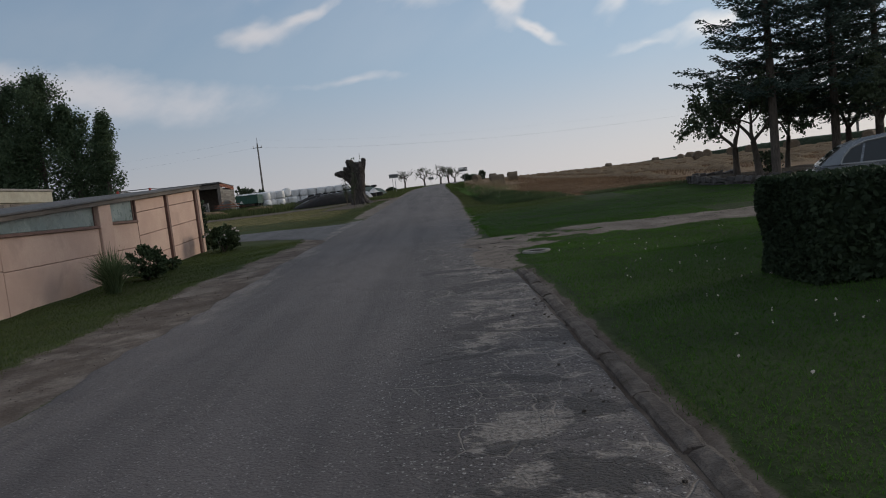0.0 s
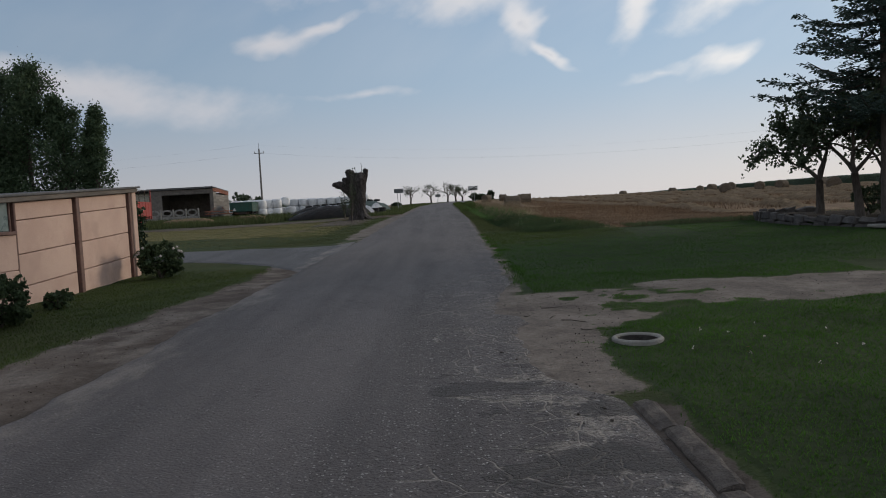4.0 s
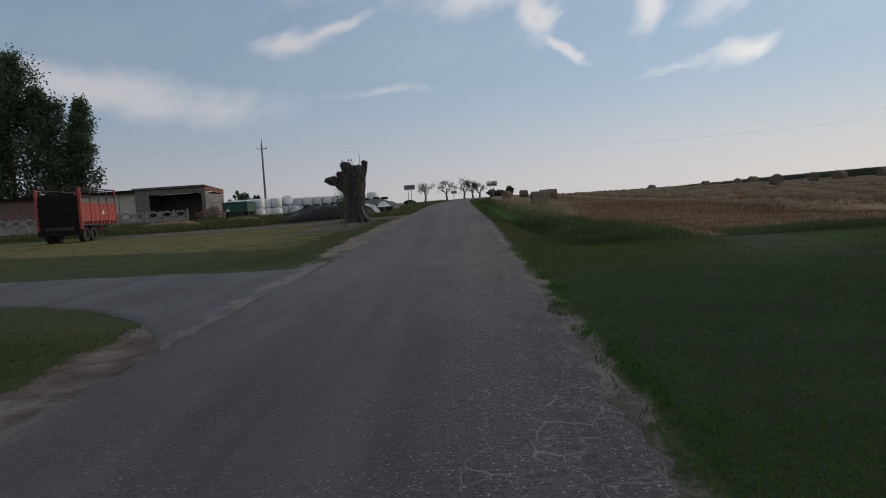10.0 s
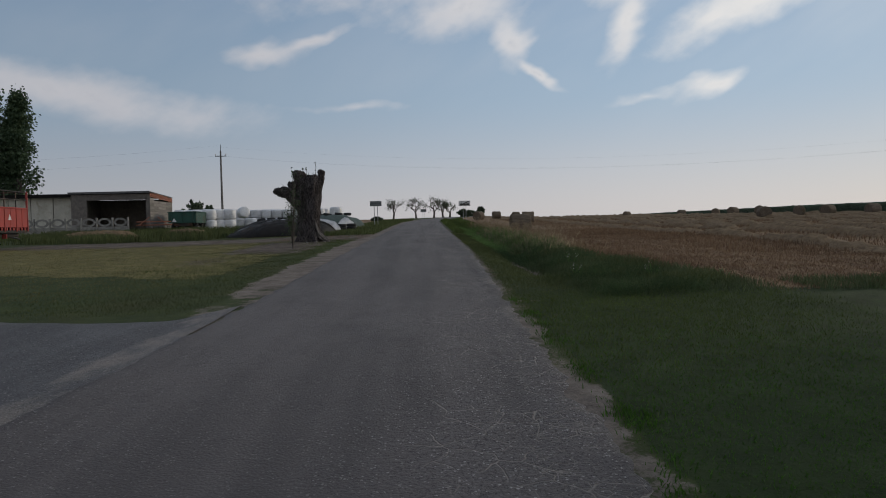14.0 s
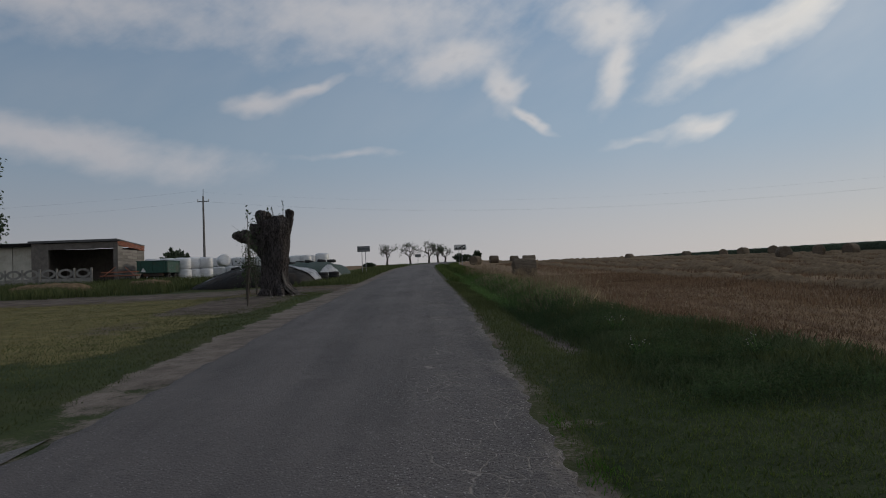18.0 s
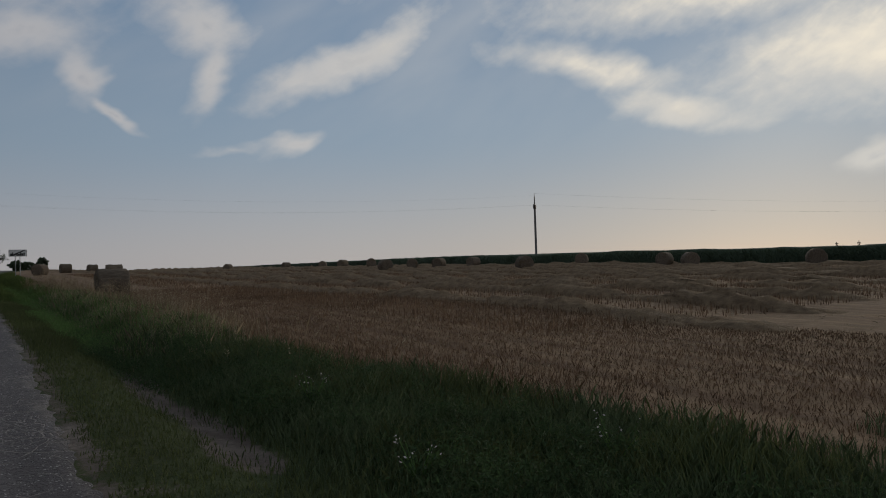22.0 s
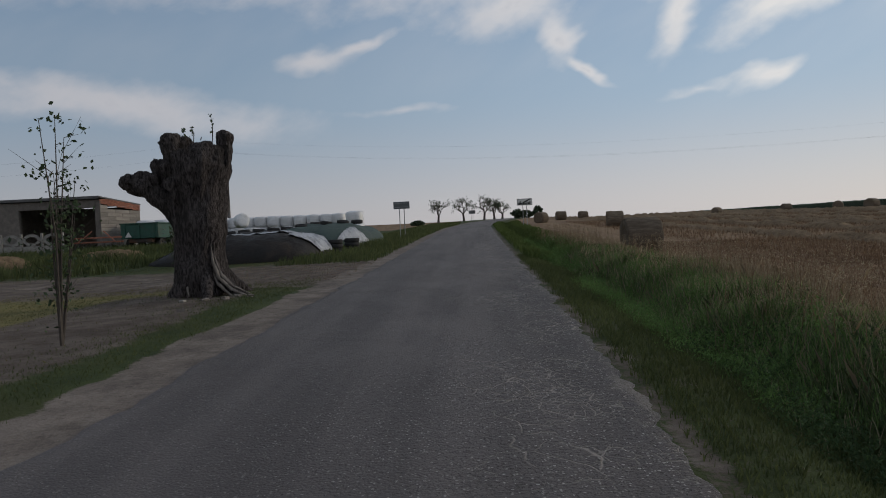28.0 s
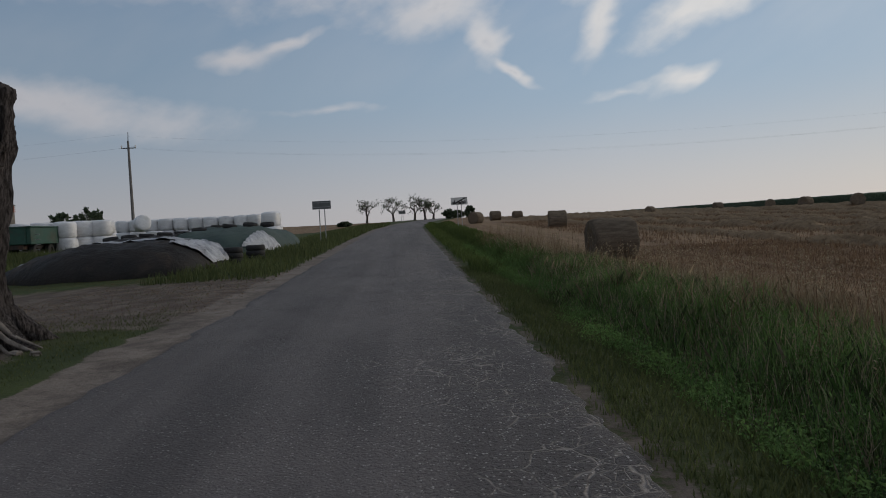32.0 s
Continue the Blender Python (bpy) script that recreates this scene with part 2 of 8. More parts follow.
def ground_material():
    m, n, bsdf = material("ground_surface")
    vec = n.add("ShaderNodeTexCoord").outputs["Object"]
    big, mid, small = n.noise(vec, 0.25, 4, 0.6), n.noise(vec, 1.7, 5, 0.65), n.noise(vec, 22, 4, 0.7)
    rag = n.math("ADD", n.math("MULTIPLY", n.math("SUBTRACT", mid, 0.5), 1.3), n.math("MULTIPLY", n.math("SUBTRACT", small, 0.5), 1.1))
    grass = n.mix(n.ramp(mid, 0.3, 0.7), (0.033, 0.048, 0.017), (0.058, 0.075, 0.026))
    grass = n.mix(n.ramp(big, 0.45, 0.7, 0, 0.6), grass, (0.066, 0.062, 0.026))
    lawn = n.mix(n.ramp(mid, 0.3, 0.7), (0.020, 0.033, 0.011), (0.033, 0.052, 0.016))
    dry = n.mix(n.ramp(mid, 0.3, 0.7), (0.118, 0.105, 0.042), (0.200, 0.172, 0.070))
    rows = n.noise(n.scaled(vec, (2.4, 0.05, 1)), 1.0, 3, 0.6)
    straw = n.mix(n.ramp(rows, 0.35, 0.65), (0.158, 0.098, 0.060), (0.275, 0.185, 0.112))
    straw = n.mix(n.ramp(mid, 0.4, 0.75, 0, 0.55), straw, (0.11, 0.075, 0.045))
    sand = n.mix(n.ramp(mid, 0.3, 0.7), (0.140, 0.116, 0.100), (0.235, 0.198, 0.172))
    sand = n.mix(n.ramp(n.noise(vec, 0.9, 6, 0.75), 0.46, 0.66, 0, 0.75), sand, (0.098, 0.082, 0.072))
    sand = n.mix(n.ramp(n.noise(vec, 7.0, 5, 0.75), 0.54, 0.70, 0, 0.7), sand, (0.070, 0.057, 0.048))
    sand = n.mix(n.ramp(n.voronoi(vec, 26, "F1", 0), 0.0, 0.16, 0.5, 0.0), sand, (0.32, 0.285, 0.25))
    earth = n.mix(n.ramp(mid, 0.3, 0.72), (0.078, 0.061, 0.051), (0.165, 0.134, 0.113))
    col = grass
    for name, layer in (("lawn", lawn), ("dry", dry), ("straw", straw), ("earth", earth), ("sand", sand)):
        w = n.ramp(n.math("ADD", n.attr(name), n.math("MULTIPLY", rag, 0.55)), 0.42, 0.62)
        col = n.mix(w, col, layer)
    col = n.mix(n.ramp(small, 0.35, 0.75, 0, 0.45), col, n.mix(0.55, col, (0.02, 0.016, 0.01)))
    n.link(col, bsdf.inputs["Base Color"])
    bsdf.inputs["Roughness"].default_value = 0.95
    bsdf.inputs["Specular IOR Level"].default_value = 0.15
    n.link(n.bump(n.math("MULTIPLY_ADD", mid, 2.0, small), 0.7, 0.03), bsdf.inputs["Normal"])
    return m


def asphalt_material(name, low=(0.061, 0.0515, 0.0505), high=(0.100, 0.0855, 0.083)):
    """Old asphalt: smooth dusty binder, fine chips, a net of pale cracks where it is worn, lost and mended patches."""
    m, n, bsdf = material(name)
    vec = n.add("ShaderNodeTexCoord").outputs["Object"]
    bands = n.noise(n.scaled(vec, (1.5, 0.035, 1)), 1.0, 3, 0.55)
    big = n.noise(n.scaled(vec, (0.9, 0.3, 1)), 0.7, 5, 0.6)
    mid, fineness = n.noise(vec, 3.0, 5, 0.7), n.noise(vec, 150, 2, 0.6)
    ruffle = n.add("ShaderNodeVectorMath", operation="MULTIPLY_ADD")
    small = n.add("ShaderNodeTexNoise")
    n.link(vec, small.inputs["Vector"])
    small.inputs["Scale"].default_value = 55
    n.link(small.outputs[1], ruffle.inputs[0])
    ruffle.inputs[1].default_value = (0.026, 0.026, 0.0)
    n.link(vec, ruffle.inputs[2])
    chips, tint = n.voronoi(ruffle.outputs[0], 48, "F1", 0), n.voronoi(ruffle.outputs[0], 48, "F1", 1)
    worn = n.attr("worn")
    wear = n.math("ADD", worn, n.math("MULTIPLY", n.math("SUBTRACT", n.noise(vec, 0.7, 5, 0.62), 0.5), 1.5))
    col = n.mix(n.ramp(bands, 0.35, 0.65), low, high)
    col = n.mix(n.ramp(big, 0.42, 0.68, 0, 0.6), col, tuple(1.28 * v for v in high))
    col = n.mix(n.ramp(mid, 0.52, 0.8, 0, 0.4), col, tuple(0.62 * v for v in low))
    sepc = n.add("ShaderNodeSeparateColor")
    n.link(tint, sepc.inputs[0])
    bare = n.ramp(wear, -0.3, 0.7, 0.25, 1.0)
    col = n.mix(n.math("MULTIPLY", n.math("MULTIPLY", n.ramp(sepc.outputs[0], 0.78, 0.92), bare), n.ramp(chips, 0.28, 0.5, 0.9, 0.0)), col, (0.37, 0.345, 0.33))
    pits = n.noise(vec, 34, 3, 0.7)
    col = n.mix(n.math("MULTIPLY", n.ramp(pits, 0.5, 0.68, 0, 0.75), bare), col, (0.036, 0.032, 0.031))
    col = n.mix(n.ramp(fineness, 0.4, 0.8, 0, 0.32), col, (0.05, 0.045, 0.043))
    wvec = n.add("ShaderNodeVectorMath", operation="MULTIPLY_ADD")
    jit = n.add("ShaderNodeTexNoise")
    n.link(vec, jit.inputs["Vector"])
    jit.inputs["Scale"].default_value = 3.2
    jit.inputs["Detail"].default_value = 2
    n.link(jit.outputs[1], wvec.inputs[0])
    wvec.inputs[1].default_value = (0.2, 0.2, 0.0)
    n.link(vec, wvec.inputs[2])
    crack = n.voronoi(wvec.outputs[0], 2.6, "DISTANCE_TO_EDGE", 0)
    crack2 = n.voronoi(wvec.outputs[0], 8.5, "DISTANCE_TO_EDGE", 0)
    line = n.math("MULTIPLY", n.ramp(crack, 0.003, 0.026, 1, 0), n.ramp(wear, 0.3, 0.62))
    line2 = n.math("MULTIPLY", n.ramp(crack2, 0.005, 0.065, 1, 0), n.ramp(wear, 0.6, 0.95))
    line = n.math("MULTIPLY", n.math("MAXIMUM", line, line2), n.ramp(n.noise(vec, 1.3, 4, 0.65), 0.42, 0.58))
    col = n.mix(n.math("MULTIPLY", line, 0.72), col, (0.29, 0.255, 0.228))
    dust = n.ramp(n.math("ADD", n.attr("dust"), n.math("MULTIPLY", n.math("SUBTRACT", n.noise(n.scaled(vec, (1.6, 0.6, 1)), 1.8, 6, 0.7), 0.5), 1.7)), 0.34, 0.95, 0, 0.85)
    col = n.mix(n.math("MULTIPLY", dust, n.ramp(pits, 0.35, 0.65, 1.0, 0.72)), col, (0.225, 0.192, 0.168))
    grit = n.noise(vec, 34, 4, 0.75)
    lost = n.ramp(n.math("ADD", n.attr("patch"), n.math("MULTIPLY", n.math("SUBTRACT", n.noise(n.scaled(vec, (1.0, 1.6, 1)), 1.3, 6, 0.68, 0.4), 0.5), 2.6)), 0.62, 0.8)
    col = n.mix(n.math("MULTIPLY", lost, n.ramp(grit, 0.36, 0.6, 0.92, 0.35)), col, (0.27, 0.235, 0.205))
    mend = n.ramp(n.math("ADD", n.attr("patch"), n.math("MULTIPLY", n.math("SUBTRACT", n.noise(n.scaled(vec, (1, 1.5, 3)), 1.15, 6, 0.66, 0.3), 0.5), 2.4)), 0.64, 0.72)
    col = n.mix(n.math("MULTIPLY", mend, n.ramp(grit, 0.4, 0.7, 0.9, 0.45)), col, (0.036, 0.031, 0.030))
    n.link(col, bsdf.inputs["Base Color"])
    bsdf.inputs["Roughness"].default_value = 0.75
    bsdf.inputs["Specular IOR Level"].default_value = 0.42
    h = n.math("ADD", n.math("MULTIPLY", chips, -0.45), n.math("MULTIPLY", line, -1.2))
    h = n.math("ADD", h, n.math("MULTIPLY", n.math("MULTIPLY", n.ramp(pits, 0.5, 0.68), bare), -0.7))
    h = n.math("ADD", h, n.math("MULTIPLY", n.math("SUBTRACT", mend, lost), 0.8))
    n.link(n.bump(n.math("ADD", h, n.math("MULTIPLY", mid, 0.8)), 1.0, 0.012), bsdf.inputs["Normal"])
    return m


DARKSOIL = surface("dark_soil_crumb", (0.022, 0.017, 0.013), (0.05, 0.038, 0.028), 30, 90, 0.95, 0.2, 0.002, spec=0.1)
PALECHIP = surface("pale_stone_chip", (0.25, 0.23, 0.21), (0.38, 0.35, 0.32), 30, 90, 0.9, 0.2, 0.002, spec=0.2)
GROUND, ASPHALT = ground_material(), asphalt_material("worn_asphalt")
SIDEASPHALT = asphalt_material("side_asphalt", (0.058, 0.056, 0.060), (0.095, 0.092, 0.098))
CONCRETE = surface("concrete", (0.20, 0.19, 0.175), (0.31, 0.295, 0.27), 3, 70, 0.9, 0.5, 0.01, stain=(0.10, 0.095, 0.085), stain_scale=2)
BARK = surface("bark", (0.022, 0.019, 0.020), (0.255, 0.222, 0.218), 8, 34, 0.95, 1.0, 0.2, stretch=(3.2, 3.2, 0.75), stain=(0.045, 0.04, 0.038), spec=0.15)
BAREWOOD = surface("bare_wood", (0.13, 0.112, 0.10), (0.27, 0.238, 0.212), 6, 50, 0.9, 0.7, 0.02, stretch=(2, 2, 0.3), spec=0.2)
BRANCH = surface("branch_bark", (0.062, 0.052, 0.046), (0.125, 0.108, 0.094), 9, 50, 0.95, 0.6, 0.01, stretch=(2, 2, 0.4), spec=0.15)
PINK = surface("pink_render", (0.50, 0.350, 0.290), (0.59, 0.430, 0.360), 1.2, 90, 0.92, 0.25, 0.004, stain=(0.42, 0.30, 0.25), stain_scale=0.9, spec=0.2)
BROWNPAINT = surface("brown_paint", (0.11, 0.060, 0.050), (0.19, 0.11, 0.09), 5, 60, 0.7, 0.3, 0.005)
ROOFFELT = surface("roofing_felt", (0.085, 0.082, 0.085), (0.15, 0.148, 0.15), 2, 80, 0.9, 0.5, 0.01, stain=(0.06, 0.06, 0.055))
GREYWOOD = surface("weathered_board", (0.10, 0.085, 0.075), (0.19, 0.165, 0.145), 5, 40, 0.9, 0.6, 0.01, stretch=(1, 0.2, 1))
LIGHTBLOCK = surface("pale_block", (0.36, 0.34, 0.28), (0.48, 0.45, 0.37), 3, 60, 0.9, 0.4, 0.01, stain=(0.25, 0.23, 0.19), tone=0.12)
GREYBLOCK = surface("grey_block", (0.115, 0.10, 0.09), (0.19, 0.168, 0.15), 3, 60, 0.92, 0.5, 0.01, stain=(0.12, 0.11, 0.1), tone=0.15)
PLANKGREY = surface("grey_plank", (0.165, 0.150, 0.135), (0.27, 0.248, 0.222), 3, 60, 0.92, 0.5, 0.01, stretch=(1, 0.3, 1), stain=(0.12, 0.105, 0.095), tone=0.16)
REDBRICK = surface("red_brick", (0.23, 0.085, 0.055), (0.33, 0.14, 0.09), 4, 70, 0.9, 0.5, 0.01, tone=0.2)
WHITEPANEL = surface("pale_panel", (0.42, 0.40, 0.34), (0.55, 0.52, 0.45), 1.5, 60, 0.8, 0.2, 0.004, stain=(0.3, 0.27, 0.22))
DARKIRON = surface("dark_iron", (0.02, 0.019, 0.018), (0.055, 0.048, 0.042), 6, 70, 0.65, 0.3, 0.004, metal=0.4, stain=(0.10, 0.05, 0.03))
REDPAINT = surface("red_paint", (0.27, 0.036, 0.03), (0.37, 0.058, 0.046), 3, 60, 0.65, 0.2, 0.003, stain=(0.22, 0.05, 0.035))
DARKBOARD = surface("dark_board", (0.010, 0.009, 0.009), (0.024, 0.021, 0.019), 4, 50, 0.9, 0.3, 0.004, spec=0.08)
GREENPAINT = surface("dark_green_paint", (0.012, 0.055, 0.04), (0.022, 0.085, 0.062), 3, 60, 0.6, 0.2, 0.003, stain=(0.04, 0.05, 0.035))
RUBBER = surface("tyre_rubber", (0.012, 0.012, 0.013), (0.032, 0.031, 0.031), 8, 60, 0.85, 0.4, 0.006)
STEEL = surface("galvanised_steel", (0.24, 0.25, 0.26), (0.36, 0.37, 0.38), 5, 60, 0.55, 0.15, 0.002, metal=0.6)
SIGNGREY = surface("sign_back", (0.10, 0.105, 0.11), (0.15, 0.155, 0.16), 3, 60, 0.6, 0.1, 0.001, metal=0.2)
SIGNWHITE = surface("sign_white", (0.58, 0.58, 0.57), (0.68, 0.68, 0.67), 3, 60, 0.5, 0.05, 0.001)
SIGNBLACK = surface("sign_black", (0.012, 0.012, 0.012), (0.022, 0.022, 0.022), 3, 60, 0.5, 0.05, 0.001)
WRAP = surface("white_film", (0.60, 0.60, 0.62), (0.72, 0.72, 0.74), 2.0, 18, 0.38, 0.55, 0.03, spec=0.5, stretch=(1, 1, 2.5), tone=0.06, stain=(0.5, 0.5, 0.5))
TARPDARK = surface("black_film", (0.010, 0.009, 0.009), (0.026, 0.022, 0.020), 1.4, 12, 0.62, 0.8, 0.05, spec=0.22, stain=(0.05, 0.036, 0.027))
TARPPALE = surface("pale_film", (0.30, 0.31, 0.34), (0.50, 0.51, 0.54), 2.4, 14, 0.4, 0.9, 0.05, spec=0.5, stain=(0.05, 0.05, 0.055), stain_scale=1.6)
TARPGREEN = surface("green_mesh", (0.030, 0.052, 0.048), (0.055, 0.085, 0.078), 1.5, 30, 0.8, 0.6, 0.03)
STRAWBALE = surface("bale_straw", (0.115, 0.090, 0.068), (0.205, 0.165, 0.125), 5, 45, 0.95, 1.0, 0.03, stretch=(0.4, 2.2, 2.2), stain=(0.12, 0.09, 0.055), spec=0.1, tone=0.1)
STRAWHEAP = surface("straw_heap", (0.145, 0.102, 0.064), (0.28, 0.202, 0.126), 4, 40, 0.95, 1.0, 0.04, spec=0.1)
PLANTERSTONE = surface("planter_stone", (0.060, 0.056, 0.056), (0.120, 0.112, 0.108), 5, 60, 0.92, 0.7, 0.02, tone=0.2)
SOIL = surface("dark_soil", (0.022, 0.017, 0.013), (0.055, 0.042, 0.032), 6, 50, 0.95, 0.9, 0.03, spec=0.1)
CARPAINT = surface("silver_car_paint", (0.15, 0.165, 0.185), (0.18, 0.195, 0.215), 2, 90, 0.28, 0.02, 0.001, metal=0.6, spec=0.6)
POLEGREY = surface("pole_concrete", (0.13, 0.125, 0.12), (0.21, 0.20, 0.19), 3, 60, 0.9, 0.3, 0.006)
WIRE = surface("wire", (0.03, 0.03, 0.032), (0.05, 0.05, 0.052), 3, 60, 0.6, 0.05, 0.001, metal=0.5)
KERBSTONE = surface("kerb_concrete", (0.090, 0.076, 0.068), (0.180, 0.155, 0.138), 6, 60, 0.95, 1.0, 0.02, stain=(0.055, 0.045, 0.036), stain_scale=2.5, spec=0.15)
# dark tone standing for the shade down inside the drain ring
PIT = surface("pit_shade", (0.045, 0.040, 0.037), (0.10, 0.092, 0.086), 6, 50, 0.9, 0.5, 0.02, spec=0.1)
PETAL = surface("pale_petal", (0.52, 0.44, 0.42), (0.66, 0.60, 0.57), 9, 60, 0.8, 0.1, 0.002)

GRASSBLADE = foliage("grass_blade", (0.058, 0.078, 0.030), (0.130, 0.150, 0.062), 0.3, 0.45)
TALLBLADE = foliage("tall_grass_blade", (0.100, 0.190, 0.052), (0.215, 0.345, 0.105), 0.35, 0.5)
DARKWEED = foliage("dark_weed_blade", (0.066, 0.092, 0.044), (0.132, 0.170, 0.080), 0.5, 0.15)
OATSEED = foliage("oat_seed", (0.26, 0.205, 0.13), (0.42, 0.35, 0.24), 0.4, 0.2)
LAWNBLADE = foliage("lawn_blade", (0.046, 0.110, 0.018), (0.090, 0.186, 0.034), 0.5, 0.5)
PLUMEBLADE = foliage("plume_blade", (0.070, 0.105, 0.050), (0.185, 0.235, 0.118), 2.0, 0.4)
VERGEBLADE = foliage("verge_blade", (0.052, 0.080, 0.022), (0.112, 0.150, 0.045), 0.4, 0.45)
DRYBLADE = foliage("dry_blade", (0.125, 0.080, 0.052), (0.275, 0.182, 0.112), 0.4)
HAYBLADE = foliage("mown_blade", (0.115, 0.105, 0.042), (0.215, 0.188, 0.080), 0.3)
SPRUCELEAF = foliage("spruce_needles", (0.046, 0.070, 0.062), (0.090, 0.126, 0.104), 0.5, 0.42)
APPLELEAF = foliage("orchard_leaves", (0.052, 0.072, 0.046), (0.102, 0.132, 0.080), 0.5, 0.42)
POPLARLEAF = foliage("poplar_leaves", (0.048, 0.078, 0.046), (0.098, 0.140, 0.074), 0.12, 0.35)
HEDGELEAF = foliage("hedge_leaves", (0.020, 0.034, 0.020), (0.044, 0.068, 0.036), 0.8)
SHRUBLEAF = foliage("shrub_leaves", (0.034, 0.052, 0.028), (0.078, 0.112, 0.052), 1.5)
CORNLEAF = foliage("maize_leaves", (0.044, 0.066, 0.042), (0.080, 0.110, 0.064), 0.1)
WEEDLEAF = foliage("weed_leaves", (0.080, 0.150, 0.045), (0.170, 0.280, 0.085), 0.6, 0.45)
BUSHLEAF = foliage("bank_leaves", (0.034, 0.062, 0.026), (0.078, 0.126, 0.050), 0.8, 0.4)


def glass_material():
    m, n, bsdf = material("dusty_glass")
    vec = coords(n)
    n.link(n.mix(n.ramp(n.noise(vec, 2, 5, 0.7), 0.35, 0.7), (0.10, 0.14, 0.14), (0.20, 0.25, 0.245)), bsdf.inputs["Base Color"])
    n.put(bsdf.inputs["Roughness"], n.ramp(n.noise(vec, 5, 4, 0.6), 0.3, 0.7, 0.18, 0.5))
    bsdf.inputs["Specular IOR Level"].default_value = 0.6
    return m


GLASS = glass_material()
CARGLASS, cg_n, cg_b = material("car_glass")
cg_b.inputs["Base Color"].default_value = (0.012, 0.015, 0.018, 1)
cg_b.inputs["Roughness"].default_value = 0.06


# ---- mesh helpers ----
def finish(name, bm, mat, parent=None, label="", smooth=False):
    me = bpy.data.meshes.new(name)
    bm.to_mesh(me)
    bm.free()
    me.materials.append(mat)
    if smooth:
        me.polygons.foreach_set("use_smooth", [True] * len(me.polygons))
    ob = new(name, me)
    if parent:
        ob.parent = parent
    if label:
        tagged(ob, label)
    return ob


def part(name, bm, mat, parent, label="", smooth=False):
    return finish(name, bm, mat, parent, label, smooth)


def empty(name, m, label, category, group=""):
    ob = new(name)
    ob.empty_display_size = 0.2
    ob.matrix_world = m
    return tagged(ob, label, category, group)


def box(x0, x1, y0, y1, z0, z1, bevel=0.0, bm=None, m=None):
    own = bm is None
    bm = bm or bmesh.new()
    r = bmesh.ops.create_cube(bm, size=1)
    vs = r["verts"]
    bmesh.ops.scale(bm, vec=(x1 - x0, y1 - y0, z1 - z0), verts=vs)
    bmesh.ops.translate(bm, vec=((x0 + x1) / 2, (y0 + y1) / 2, (z0 + z1) / 2), verts=vs)
    if m:
        bmesh.ops.transform(bm, matrix=m, verts=vs)
    if bevel and own:
        bmesh.ops.bevel(bm, geom=bm.edges[:], offset=bevel, segments=1, affect="EDGES")
    return bm


def tube(points, radii, sides=8, bm=None, cap=True):
    """A tapered tube along points."""
    bm = bm or bmesh.new()
    rings, pts = [], [Vector(p) for p in points]
    for i, p in enumerate(pts):
        d = (pts[min(i + 1, len(pts) - 1)] - pts[max(i - 1, 0)]).normalized()
        a = d.cross(Vector((0.31, 0.95, 0.05))).normalized()
        b = d.cross(a)
        rings.append([bm.verts.new(p + float(radii[i]) * (math.cos(2 * math.pi * k / sides) * a + math.sin(2 * math.pi * k / sides) * b)) for k in range(sides)])
    for r0, r1 in zip(rings, rings[1:]):
        for k in range(sides):
            bm.faces.new((r0[k], r0[(k + 1) % sides], r1[(k + 1) % sides], r1[k]))
    if cap:
        bm.faces.new(rings[0]), bm.faces.new(rings[-1][::-1])
    return bm


def lathe(profile, sides=24, bm=None, m=None):
    """Turns (radius, height) pairs about z; closes where the radius is 0."""
    bm = bm or bmesh.new()
    rings = []
    for r, z in profile:
        if r < 1e-5:
            rings.append([bm.verts.new((0, 0, z))])
        else:
            rings.append([bm.verts.new((r * math.cos(2 * math.pi * k / sides), r * math.sin(2 * math.pi * k / sides), z)) for k in range(sides)])
    for a, b in zip(rings, rings[1:]):
        for k in range(sides):
            j = (k + 1) % sides
            if len(a) == 1 and len(b) > 1:
                bm.faces.new((a[0], b[j], b[k]))
            elif len(b) == 1 and len(a) > 1:
                bm.faces.new((a[k], a[j], b[0]))
            elif len(a) > 1:
                bm.faces.new((a[k], a[j], b[j], b[k]))
    if m:
        bmesh.ops.transform(bm, matrix=m, verts=[v for r in rings for v in r])
    return bm


def soup(name, verts, faces_n, mat, parent=None, smooth=False):
    """A mesh of many loose polygons of faces_n corners each, straight from an array."""
    verts = np.asarray(verts, dtype=np.float32).reshape(-1, 3)
    count = len(verts) // faces_n
    me = bpy.data.meshes.new(name)
    me.vertices.add(len(verts))
    me.vertices.foreach_set("co", verts.ravel())
    me.loops.add(len(verts))
    me.loops.foreach_set("vertex_index", np.arange(len(verts), dtype=np.int32))
    me.polygons.add(count)
    me.polygons.foreach_set("loop_start", np.arange(count, dtype=np.int32) * faces_n)
    me.update(calc_edges=True)
    me.materials.append(mat)
    ob = new(name, me)
    if parent:
        ob.parent = parent
    return ob


